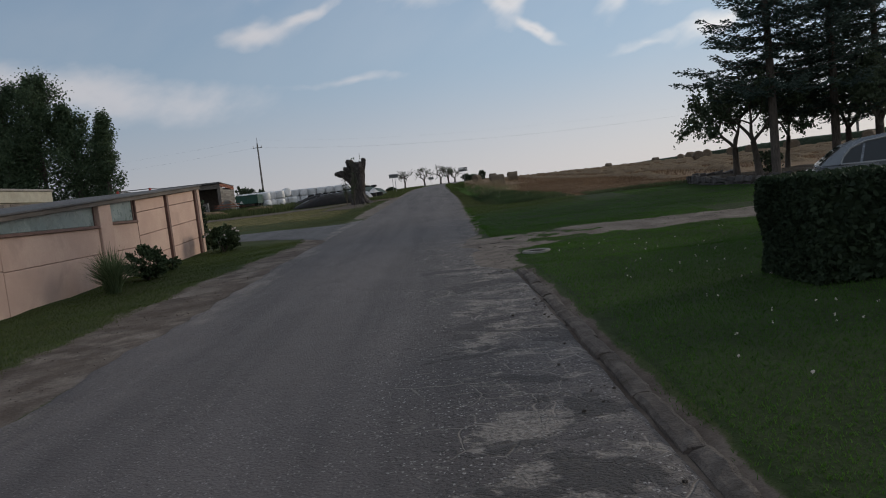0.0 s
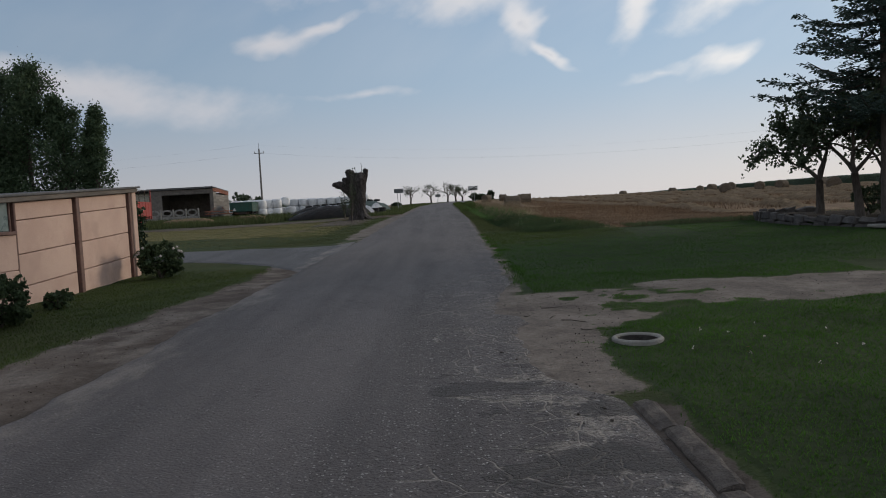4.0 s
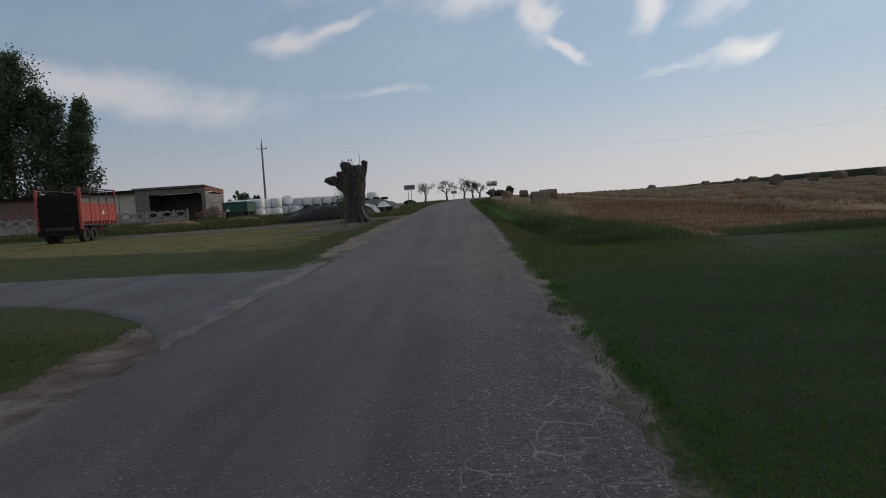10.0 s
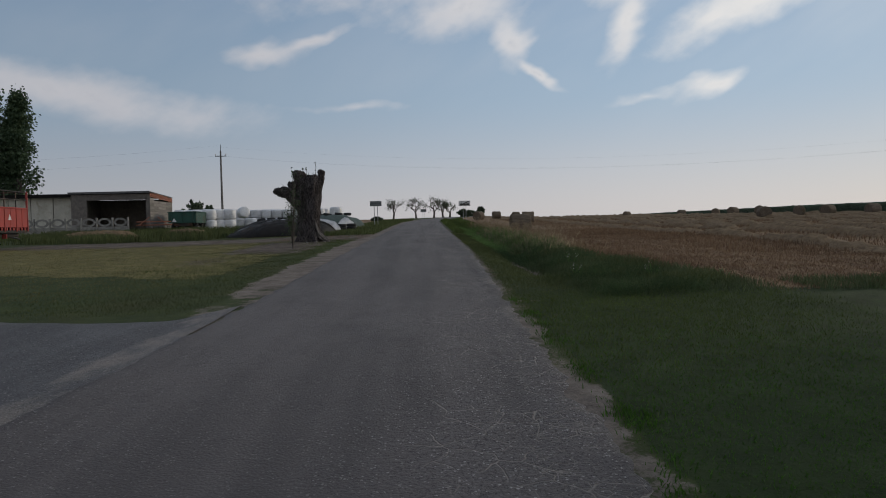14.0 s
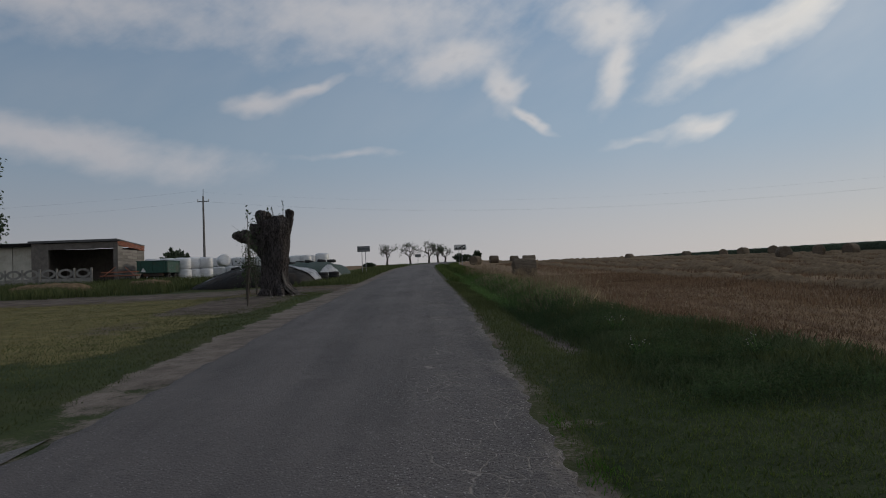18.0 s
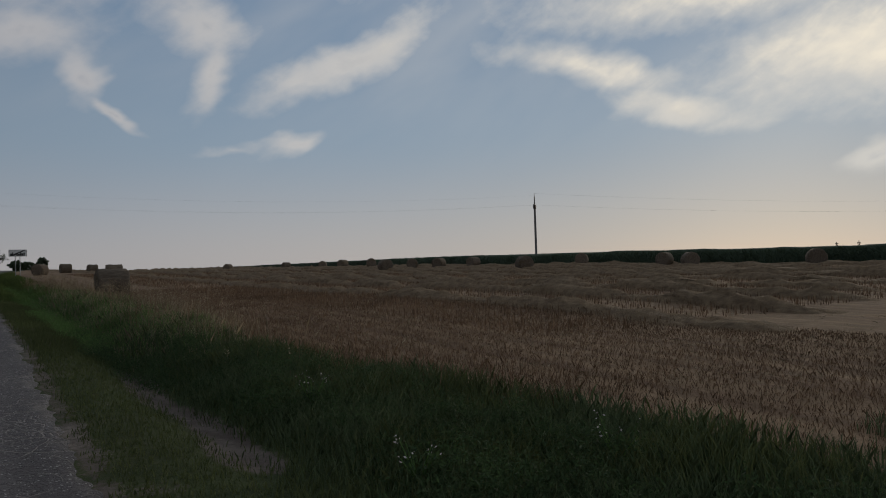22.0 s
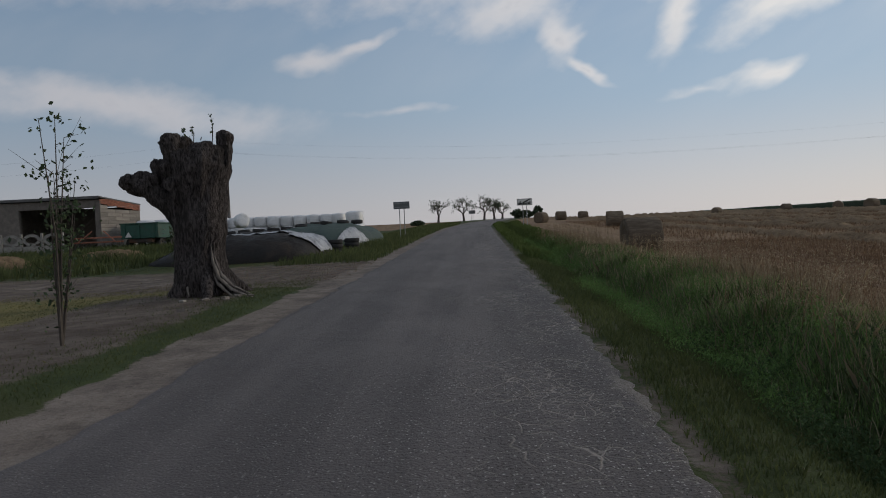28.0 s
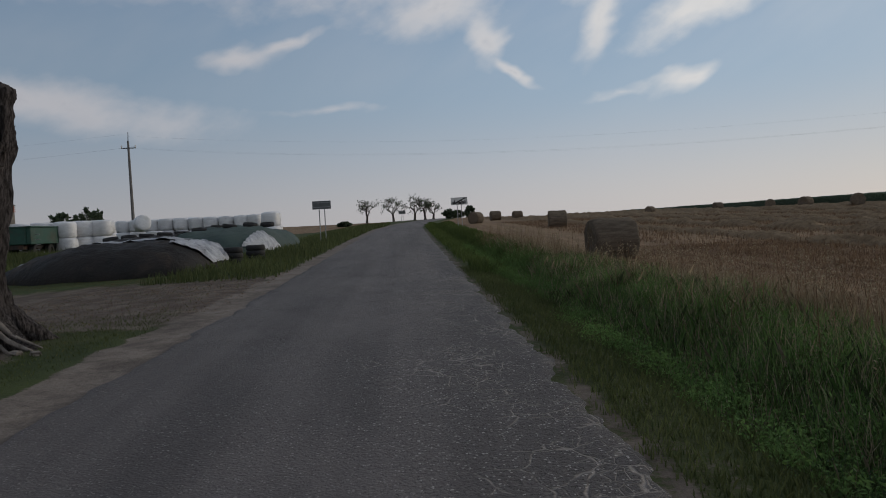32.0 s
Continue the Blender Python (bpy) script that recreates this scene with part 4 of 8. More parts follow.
def spruce(name, x, y, z, height, reach, first, seed, label, group="", dense=1.0):
    rng = np.random.default_rng(seed)
    thing = empty(name, pose(x, y, z), label, "tree", group)
    part("trunk", tube([(0, 0, -0.1), (0.03, 0, height * 0.3), (0, 0.02, height * 0.7), (0, 0, height)], [0.17, 0.14, 0.08, 0.015], 9), BRANCH, thing, smooth=True)
    wood, quads = bmesh.new(), []
    h = first
    while h < height - 0.3:
        f = (h - first) / (height - first)
        r = reach * (1 - f) ** 0.85 + 0.15
        for k in range(int(rng.integers(4, 7) * dense)):
            a = rng.uniform(0, 2 * np.pi)
            ln = r * rng.uniform(0.5, 1.15)
            ts = np.linspace(0, 1, 6)
            drop = rng.uniform(-0.34, -0.02) * ln * ts + rng.uniform(0.2, 0.42) * ln * ts ** 2.6 + 0.2 * ln * ts * f
            px, py, pz = np.cos(a) * ln * ts, np.sin(a) * ln * ts, h + drop
            tube(list(zip(px, py, pz)), [0.028 * (1 - 0.8 * t) * (0.6 + 0.4 * (1 - f)) + 0.004 for t in ts], 4, wood, cap=False)
            m = int(ln / 0.06)
            t = np.clip((np.arange(m) + rng.uniform(0, 1, m)) / m, 0.06, 1)
            side = np.where(np.arange(m) % 2, 1.0, -1.0)
            ang = a + side * rng.uniform(0.45, 1.05, m)
            span = rng.uniform(0.55, 1.2, m) * (0.10 + 0.42 * (1.05 - t) * min(ln, 2.0) * 0.6 + 0.05 * ln)
            sag = rng.uniform(-0.75, 0.05, m)
            reps = 9
            q = np.tile((np.arange(reps) + 0.4) / reps, m)
            i = np.repeat(np.arange(m), reps)
            cx = np.cos(a) * ln * t[i] + np.cos(ang[i]) * span[i] * q
            cy = np.sin(a) * ln * t[i] + np.sin(ang[i]) * span[i] * q
            cz = h + np.interp(t[i], ts, drop) + span[i] * (sag[i] * q + 0.3 * q ** 2)
            n = len(q)
            turn = ang[i] + rng.choice((-1, 1), n) * rng.uniform(0.1, 0.8, n)
            L = rng.uniform(0.08, 0.16, n)
            u = np.stack((np.cos(turn) * L, np.sin(turn) * L, rng.uniform(-0.5, 0.45, n) * L), -1)
            w = 0.013 + 0.012 * rng.random(n)
            c = np.stack((cx, cy, cz), -1)
            v = np.stack((-np.sin(turn) * w, np.cos(turn) * w, w * rng.uniform(-1.2, 1.2, n)), -1)
            quads.append(np.stack((c - v * 0.7, c + u * 0.6 - v * 1.4, c + u, c + u * 0.5 + v * 1.5), 1).reshape(-1, 3))
        h += rng.uniform(0.24, 0.42)
    tagged(part("branchwork", wood, BRANCH, thing), kind="stuff")
    soup("needles", np.concatenate(quads), 4, SPRUCELEAF, thing)
    return thing


def shrub(name, x, y, rx, ry, h, leaf, count, mat, label, category, seed, flowers=0, group="", z=None):
    rng = np.random.default_rng(seed)
    thing = empty(name, pose(x, y, spot(x, y) if z is None else z), label, category, group)
    bm = bmesh.new()
    for k in range(9):
        a = rng.uniform(0, 2 * np.pi)
        e = Vector((math.cos(a) * rx * 0.7, math.sin(a) * ry * 0.7, h * rng.uniform(0.5, 0.85)))
        tube([(0, 0, -0.03), e * 0.45 + Vector((0, 0, h * 0.12)), e], [0.018, 0.013, 0.005], 5, bm)
    part("stem", bm, BRANCH, thing)
    d = rng.normal(size=(70, 3))
    d /= np.linalg.norm(d, axis=1)[:, None]
    clump = d * rng.uniform(0.35, 1.0, (70, 1)) ** 0.5 * (rx * 0.9, ry * 0.9, h * 0.44) + (0, 0, h * 0.5)
    i, along = rng.integers(0, 70, count), rng.uniform(0.0, 1.0, (count, 1))
    sway = d + rng.normal(size=(70, 3)) * 0.35 + (0, 0, 0.35)
    c = clump[i] + sway[i] * along * rng.uniform(0.1, 0.34, (70, 1))[i] * (rx, ry, h * 0.5) + rng.normal(size=(count, 3)) * (0.075 * (1.15 - along)) * (rx, ry, h * 0.5) * 1.5
    c = c[c[:, 2] > 0.02]
    soup("leaves", leaf_quads(c, leaf, seed + 3), 4, mat, thing)
    for k in range(flowers):
        a, b = rng.uniform(0, 2 * np.pi), rng.uniform(0.15, 0.95)
        p = Vector((math.cos(a) * rx * math.cos(b), math.sin(a) * ry * math.cos(b), h * 0.52 + h * 0.5 * math.sin(b)))
        bm = bmesh.new()
        bmesh.ops.create_icosphere(bm, subdivisions=1, radius=0.034, matrix=Matrix.Translation(p))
        part("flower_head", bm, PETAL, thing, "pale pink flower head")
    return thing


# ---- left: pink panel-built shed ----
SHED_X, SHED_END = -8.2, 23.5


def shed_top(y):
    return 2.78 + 0.0636 * (y - 23.3)


def build_shed():
    shed = empty("shed", pose(SHED_X, SHED_END, 0.5), "low pink rendered shed of concrete panels beside the verge", "shed")
    inv = Matrix.Translation((-SHED_X, -SHED_END, -0.5))

    def wedge(y0, y1, z0a, z0b, z1a, z1b, x0, x1):
        bm = bmesh.new()
        c = [bm.verts.new(inv @ Vector(p)) for p in ((x0, y0, z0a), (x1, y0, z0a), (x1, y1, z0b), (x0, y1, z0b), (x0, y0, z1a), (x1, y0, z1a), (x1, y1, z1b), (x0, y1, z1b))]
        for f in ((3, 2, 1, 0), (4, 5, 6, 7), (0, 1, 5, 4), (1, 2, 6, 5), (2, 3, 7, 6), (3, 0, 4, 7)):
            bm.faces.new([c[i] for i in f])
        bmesh.ops.bevel(bm, geom=bm.edges[:], offset=0.012, segments=1, affect="EDGES")
        return bm

    X0, X1 = SHED_X - 0.16, SHED_X
    sill1, sill2 = 1.72, 1.78
    bot = lambda yy: spot(-8.1, yy) - 0.25
    # long wall below the window band, in two lifts
    for y0, y1 in ((4.0, 8.6), (8.6, 12.5), (12.5, 16.33)):
        part("wall_panel", wedge(y0, y1 - 0.012, bot(y0), bot(y1), 1.05, 1.08, X0, X1), PINK, shed)
        part("wall_panel", wedge(y0, y1 - 0.012, 1.06, 1.09, sill1 - 0.01, sill1 - 0.005, X0, X1 - 0.006), PINK, shed)
    part("pier", wedge(16.34, 16.96, bot(16.3), bot(17), shed_top(16.3) - 0.1, shed_top(17) - 0.1, X0, X1 + 0.05), PINK, shed)
    part("pier_cap", wedge(16.30, 17.0, shed_top(16.3) - 0.10, shed_top(17) - 0.10, shed_top(16.3) - 0.02, shed_top(17) - 0.02, X0, X1 + 0.09), BROWNPAINT, shed)
    part("wall_panel", wedge(16.97, 18.5, bot(17), bot(18.5), 1.08, 1.1, X0, X1), PINK, shed)
    part("wall_panel", wedge(16.97, 18.5, 1.09, 1.11, sill2 - 0.01, sill2, X0, X1 - 0.004), PINK, shed)
    # panel fields with posts between
    for y0, y1 in ((18.52, 20.58), (20.78, 23.14)):
        lifts = (0.0, 0.34, 0.98, 1.60, 2.6)
        for a, b in zip(lifts, lifts[1:]):
            top0, top1 = shed_top(y0) - 0.12 - a, shed_top(y1) - 0.12 - a
            low0, low1 = (shed_top(y0) - 0.105 - b, shed_top(y1) - 0.105 - b) if b < 2.5 else (bot(y0), bot(y1))
            part("wall_panel", wedge(y0, y1, low0, low1, top0, top1, X0 + 0.02, X1 - 0.03), PINK, shed)
    for y0, y1, d in ((18.47, 18.53, 0.0), (20.61, 20.75, 0.04), (23.2, 23.30, 0.02)):
        part("post", wedge(y0, y1, bot(y0), bot(y1), shed_top(y0) - 0.08, shed_top(y1) - 0.08, X0, X1 + d), BROWNPAINT, shed, "brown painted concrete post")
    part("end_post", wedge(23.30, 23.52, bot(23.3), bot(23.5), shed_top(23.3) - 0.06, shed_top(23.5) - 0.06, X0 - 0.05, X1 + 0.06), PINK, shed)
    # end wall, back wall
    part("end_wall", wedge(23.36, 23.50, bot(23.4), bot(23.5), shed_top(23.4) - 0.1, shed_top(23.5) - 0.1, SHED_X - 4.2, X0 - 0.06), PINK, shed)
    part("back_wall", wedge(4.0, 23.3, 0.0, 0.3, shed_top(4) - 0.1, shed_top(23.3) - 0.1, SHED_X - 4.3, SHED_X - 4.16), PINK, shed)
    # windows
    for y0, y1, z in ((4.1, 8.5, sill1), (8.6, 12.4, sill1), (12.5, 16.30, sill1), (17.0, 18.43, sill2)):
        win = part("window", wedge(y0, y1, z + 0.05, z + 0.05, shed_top(y0) - 0.1, shed_top(y1) - 0.1, SHED_X - 0.10, SHED_X - 0.07), GLASS, shed, "dusty greenish window strip")
        part("sill", wedge(y0 - 0.03, y1 + 0.02, z - 0.02, z - 0.02, z + 0.05, z + 0.05, X0, X1 + 0.05), BROWNPAINT, win, "dark brown sill")
        for yy in (y0, y1 - 0.04):
            part("frame", wedge(yy, yy + 0.04, z + 0.05, z + 0.05, shed_top(yy) - 0.1, shed_top(yy) - 0.1, SHED_X - 0.12, SHED_X - 0.04), BROWNPAINT, win)
    part("fascia", wedge(4.0, 23.55, shed_top(4) - 0.1, shed_top(23.55) - 0.1, shed_top(4) + 0.0, shed_top(23.55) + 0.0, SHED_X + 0.02, SHED_X + 0.10), GREYWOOD, shed, "weathered fascia board")
    part("roof", wedge(3.9, 23.65, shed_top(3.9) + 0.0, shed_top(23.65) + 0.0, shed_top(3.9) + 0.05, shed_top(23.65) + 0.05, SHED_X - 4.4, SHED_X + 0.14), ROOFFELT, shed, "grey felt roof")
    ivy = np.random.default_rng(4)
    n = 5200
    hy = 24.0 + 0.32 * ivy.normal(size=n).clip(-1.4, 1.4)
    hx = -8.7 + ivy.uniform(-0.75, 0.42, n)
    hz = spot(-8.5, 24.0) + ivy.uniform(0, 1, n) * (1.9 + 0.15 * np.sin(hx * 7))
    thing = empty("evergreen_shrub", pose(-8.7, 24.0, spot(-8.7, 24)), "dark clipped evergreen shrub against the shed end", "shrub")
    c = np.stack((hx + 8.7, hy - 24.0, hz - spot(-8.7, 24)), -1)
    soup("leaves", leaf_quads(c, 0.07, 9), 4, HEDGELEAF, thing)
    part("stem", tube([(0, 0, -0.05), (0.05, 0, 0.9), (0, 0, 1.7)], [0.05, 0.04, 0.01], 6), BRANCH, thing)


def build_block_house():
    house = empty("outbuilding", pose(-16, 22, 0.5), "pale block outbuilding with a flat parapet roof behind the shed", "building")
    x0, x1, y0, y1 = -6.0, 0.0, -10.0, 6.6
    part("wall", box(x0, x1 - 0.03, y0, y1, -0.3, 2.55), LIGHTBLOCK, house)
    rng = random.Random(3)
    blocks = []
    for row in range(2):
        yy = 0.4 + (0.22 if row else 0.0)
        while yy < y1 - 0.05:
            w = min(0.44, y1 - yy)
            blocks.append((yy, w, 2.06 + 0.24 * row))
            yy += w + 0.015
    me = None
    for yy, w, zz in blocks:
        if me is None:
            first = part("block", box(-0.02, 0.02, 0, 0.43, 0, 0.225, 0.008), GREYBLOCK, house)
            me = first.data
            first.location = (x1, yy, zz)
        else:
            o = new("block", me)
            o.parent, o.location, o.scale = house, (x1 + rng.uniform(-0.006, 0.006), yy, zz), (1, w / 0.44, 1)
    part("parapet", box(x0 - 0.05, x1 + 0.06, y0 - 0.05, y1 + 0.06, 2.56, 3.0, 0.02), LIGHTBLOCK, house)
    part("coping", box(x0 - 0.1, x1 + 0.1, y0 - 0.1, y1 + 0.1, 3.0, 3.1, 0.02), CONCRETE, house, "grey concrete coping")


# ---- left: farmyard ----
def build_barn():
    x0, x1, y0, y1, g, t0, t1 = -34.7, -27.1, 87.5, 93.4, 2.2, 6.14, 5.76
    barn = empty("barn", pose(x1, y0, g), "open-fronted grey block barn with a sloping roof and red brick top", "barn")
    inv = Matrix.Translation((-x1, -y0, -g))

    def b(*c, bevel=0.015):
        bm = box(*c, bevel)
        bmesh.ops.transform(bm, matrix=inv, verts=bm.verts)
        return bm

    part("front_wall", b(x0, -33.2, y0, y0 + 0.25, g - 0.3, t0 - 0.15), GREYBLOCK, barn)
    part("front_wall", b(-27.5, x1, y0, y0 + 0.25, g - 0.3, t0 - 0.15), GREYBLOCK, barn)
    part("lintel", b(-33.2, -27.5, y0, y0 + 0.25, 5.42, t0 - 0.15), GREYBLOCK, barn, "grey lintel over the opening")
    part("back_wall", b(x0, x1, y1 - 0.25, y1, g - 0.3, t1 - 0.1), GREYBLOCK, barn)
    part("left_wall", b(x0, x0 + 0.25, y0 + 0.26, y1 - 0.26, g - 0.3, t1 - 0.1), GREYBLOCK, barn)
    part("side_wall", b(x1 - 0.25, x1 - 0.02, y0 + 0.26, y1 - 0.26, g - 0.3, 5.3), GREYBLOCK, barn)
    # plank-like courses on the gable side, cut short by the fall of the roof
    def under_roof(yy):
        return t0 - (yy - y0) / (y1 - y0) * (t0 - t1)

    proto = part("plank", box(-0.012, 0.02, 0, 1.0, 0, 0.26, 0.01), PLANKGREY, barn)
    k, zz = 0, g + 0.1
    while zz < t0 - 0.45:
        yy, ofs = y0 + 0.02, 1.1 * (k % 2)
        while yy < y1 - 0.1:
            w = min(2.1 - (ofs if yy < y0 + 0.1 else 0), y1 - yy - 0.02)
            if zz + 0.26 < under_roof(yy + w) - 0.42:
                o = proto if k == 0 and yy < y0 + 0.1 else new("plank", proto.data)
                o.parent, o.location, o.scale = barn, (0.0, yy - y0, zz - g), (1, w - 0.02, 1)
            yy += w
        zz += 0.275
        k += 1
    # red brick courses under the roof edge, following its fall
    brick = None
    for row in range(14):
        zz, yy = 4.95 + 0.078 * row, y0
        while yy < y1 - 0.1:
            gap = under_roof(yy + 0.12) - zz
            if 0.03 < gap < 0.5:
                o = part("brick", box(-0.06, 0.03, 0, 0.24, 0, 0.065, 0.006), REDBRICK, barn) if brick is None else new("brick", brick.data)
                brick = brick or o
                o.parent, o.location = barn, (0, yy - y0 + 0.125 * (row % 2), zz - g)
            yy += 0.255
    wedge = bmesh.new()
    c = [wedge.verts.new(inv @ Vector(p)) for p in ((x0 - 0.2, y0 - 0.15, t0), (x1 + 0.03, y0 - 0.15, t0), (x1 + 0.03, y1 + 0.1, t1), (x0 - 0.2, y1 + 0.1, t1),
                                                    (x0 - 0.2, y0 - 0.15, t0 + 0.1), (x1 + 0.03, y0 - 0.15, t0 + 0.1), (x1 + 0.03, y1 + 0.1, t1 + 0.1), (x0 - 0.2, y1 + 0.1, t1 + 0.1))]
    for f in ((3, 2, 1, 0), (4, 5, 6, 7), (0, 1, 5, 4), (1, 2, 6, 5), (2, 3, 7, 6), (3, 0, 4, 7)):
        wedge.faces.new([c[i] for i in f])
    part("roof", wedge, ROOFFELT, barn, "dark felt roof")
    part("fascia", b(x0 - 0.2, x1 + 0.03, y0 - 0.20, y0 - 0.155, t0 - 0.1, t0 + 0.11), ROOFFELT, barn)


def build_long_shed():
    y0, x1, x0, g, t = 89.0, -35.0, -74.0, 2.2, 6.15
    shed = empty("long_shed", pose(x1, y0, g), "long farm shed of pale panels under a dark roof", "shed")
    part("wall", box(x0 - x1, 0, 0.08, 0.3, -0.3, t - g - 0.2), GREYBLOCK, shed)
    for i in range(18):
        a = -2.2 * (i + 1)
        part("wall_panel", box(a + 0.04, a + 2.16, 0.0, 0.08, 0.0, t - g - 0.2, 0.01), WHITEPANEL if i < 4 else BROWNPAINT if i in (5, 6) else GREYBLOCK, shed)
    part("side_wall", box(x0 - x1, x0 - x1 + 0.3, 0.3, 9, -0.3, t - g - 0.2), GREYBLOCK, shed)
    part("back_wall", box(x0 - x1, 0, 9, 9.3, -0.3, t - g - 0.4), GREYBLOCK, shed)
    part("roof", box(x0 - x1 - 0.3, 0.25, -0.5, 9.6, t - g - 0.2, t - g, 0.03), ROOFFELT, shed, "dark low-pitched roof")
    part("fascia", box(x0 - x1 - 0.3, 0.25, -0.56, -0.51, t - g - 0.32, t - g + 0.02), DARKBOARD, shed)


def build_concrete_fence():
    fence = empty("concrete_fence", pose(-27.6, 83.6, 2.1), "pale precast concrete fence with arched panels", "fence")
    post = part("post", box(-0.07, 0.07, -0.07, 0.07, -0.3, 1.55, 0.015), CONCRETE, fence)
    panel = None
    for i in range(15):
        if i:
            o = new("post", post.data)
            o.parent, o.location = fence, (-1.42 * i, 0, 0)
        if i == 14:
            break
        bm = box(-1.33, -0.09, -0.025, 0.025, 0.0, 0.72, 0.01)
        o = part("panel", bm, CONCRETE, fence) if panel is None else new("panel", panel.data)
        o.parent, o.location = fence, (-1.42 * i, 0, 0)
        # arched top panel with an open oval
        if panel is None:
            panel = o
            arch = bmesh.new()
            n = 14
            for ring in range(2):
                for k in range(n):
                    a0, a1 = 2 * math.pi * k / n, 2 * math.pi * (k + 1) / n
                    quad = []
                    for a, r in ((a0, 0), (a1, 0), (a1, 1), (a0, 1)):
                        rx, rz = ((0.42, 0.22) if r == 0 else (0.62, 0.40))
                        quad.append(arch.verts.new((-0.71 + rx * math.cos(a), 0.03 * (1 if ring else -1), 1.12 + rz * math.sin(a))))
                    arch.faces.new(quad if ring else quad[::-1])
            bmesh.ops.remove_doubles(arch, verts=arch.verts, dist=0.002)
            top = part("arch", arch, CONCRETE, fence)
            arch_me = top.data
        else:
            top = new("arch", arch_me)
            top.parent, top.location = fence, (-1.42 * i, 0, 0)


def wheel(parent, x, y, z, r, w, axis_turn=0.0):
    m = pose(x, y, z, 0, 90, axis_turn)
    tyre = part("wheel", lathe([(r * 0.55, -w / 2), (r * 0.9, -w / 2), (r, -w * 0.36), (r, w * 0.36), (r * 0.9, w / 2), (r * 0.55, w / 2), (r * 0.55, -w / 2)], 20, m=m), RUBBER, parent, "black rubber tyre", smooth=False)
    part("rim", lathe([(0, -w * 0.3), (r * 0.2, -w * 0.42), (r * 0.5, -w * 0.2), (r * 0.55, -w * 0.45), (r * 0.55, w * 0.45), (r * 0.5, w * 0.2), (r * 0.2, w * 0.42), (0, w * 0.3)], 16, m=m), DARKIRON, tyre)
    return tyre


def build_red_trailer():
    L, W = 4.7, 2.5
    tr = empty("farm_trailer", pose(-22.05, 53.7, spot(-22.5, 54.5), 0, 0, 4), "red slatted farm trailer with a dark tailboard parked on grass", "trailer")
    part("chassis", box(-W + 0.45, -0.45, -0.1, L, 0.72, 0.92, 0.02), DARKIRON, tr)
    part("floor", box(-W, 0, 0, L, 0.94, 1.06, 0.01), DARKIRON, tr)
    part("tailboard", box(-W, -0.12, -0.07, -0.01, 0.42, 2.72, 0.01), DARKBOARD, tr, "dark solid tailboard")
    for z in (1.1, 1.65, 2.2):
        part("tail_rib", box(-W + 0.05, -0.17, -0.11, -0.072, z, z + 0.07, 0.008), DARKBOARD, tr)
    part("corner_post", box(-0.10, 0.06, -0.10, 0.05, 0.75, 3.2, 0.015), REDPAINT, tr, "tall red corner post")
    part("corner_post", box(-W - 0.06, -W + 0.1, -0.10, 0.05, 0.75, 3.2, 0.015), REDPAINT, tr, "tall red corner post")
    bay = L / 4
    for k in range(4):
        y0 = 0.08 + k * bay
        for x in (0.0, -W):
            side = part("side_panel", box(x - 0.02, x + 0.02, y0, y0 + bay - 0.08, 1.22, 2.22, 0.012), REDPAINT, tr, "red sheet side panel")
            part("stake", box(x - 0.045, x + 0.05, y0 + bay - 0.075, y0 + bay - 0.005, 1.0, 2.3 if k < 3 else 3.2, 0.01), REDPAINT, tr)
            part("rib", box(x - 0.03, x + 0.035, y0 + bay * 0.45, y0 + bay * 0.45 + 0.035, 1.23, 2.21), REDPAINT, side)
        for j in range(3):
            part("slot_bar", box(-0.015, 0.03, y0 + 0.1 + j * 0.33, y0 + 0.22 + j * 0.33, 1.06, 1.215, 0.005), REDPAINT, tr)
        if k:
            part("upright", box(-0.02, 0.02, y0 - 0.04, y0 + 0.02, 2.30, 3.1, 0.006), DARKIRON, tr)
    for x in (0.0, -W):
        part("top_edge", box(x - 0.05, x + 0.06, 0.05, L, 2.225, 2.295, 0.01), REDPAINT, tr)
        for z in (2.68, 3.12):
            part("rail", box(x - 0.025, x + 0.025, 0.05, L, z, z + 0.06, 0.008), DARKIRON, tr, "dark steel rail")
    for y in (-0.03, L):
        part("rail", box(-W + 0.1, -0.1, y - 0.03, y + 0.03, 3.12, 3.18, 0.008), DARKIRON, tr, "dark steel rail")
    part("front_board", box(-W + 0.03, -0.03, L - 0.05, L, 1.06, 2.3, 0.01), DARKBOARD, tr)
    for y in (0.75, 1.65):
        for x in (-0.28, -W + 0.28):
            wheel(tr, x, y, 0.45, 0.45, 0.34)
    part("lamp_bracket", box(-0.22, 0.02, 2.5, 2.56, 0.62, 0.86, 0.01), REDPAINT, tr, "red reflector plate")
    bm = bmesh.new()
    v = [bm.verts.new(p) for p in ((0.022, 2.72, 1.62), (0.022, 3.04, 1.62), (0.022, 2.88, 1.92))]
    r = bmesh.ops.extrude_face_region(bm, geom=[bm.faces.new(v)])
    bmesh.ops.translate(bm, vec=(0.012, 0, 0), verts=[e for e in r["geom"] if isinstance(e, bmesh.types.BMVert)])
    part("warning_triangle", bm, SIGNWHITE, tr, "pale triangle plate")
    part("drawbar", tube([(-W / 2, L, 0.8), (-W / 2, L + 1.6, 0.6)], [0.06, 0.06], 6), DARKIRON, tr)


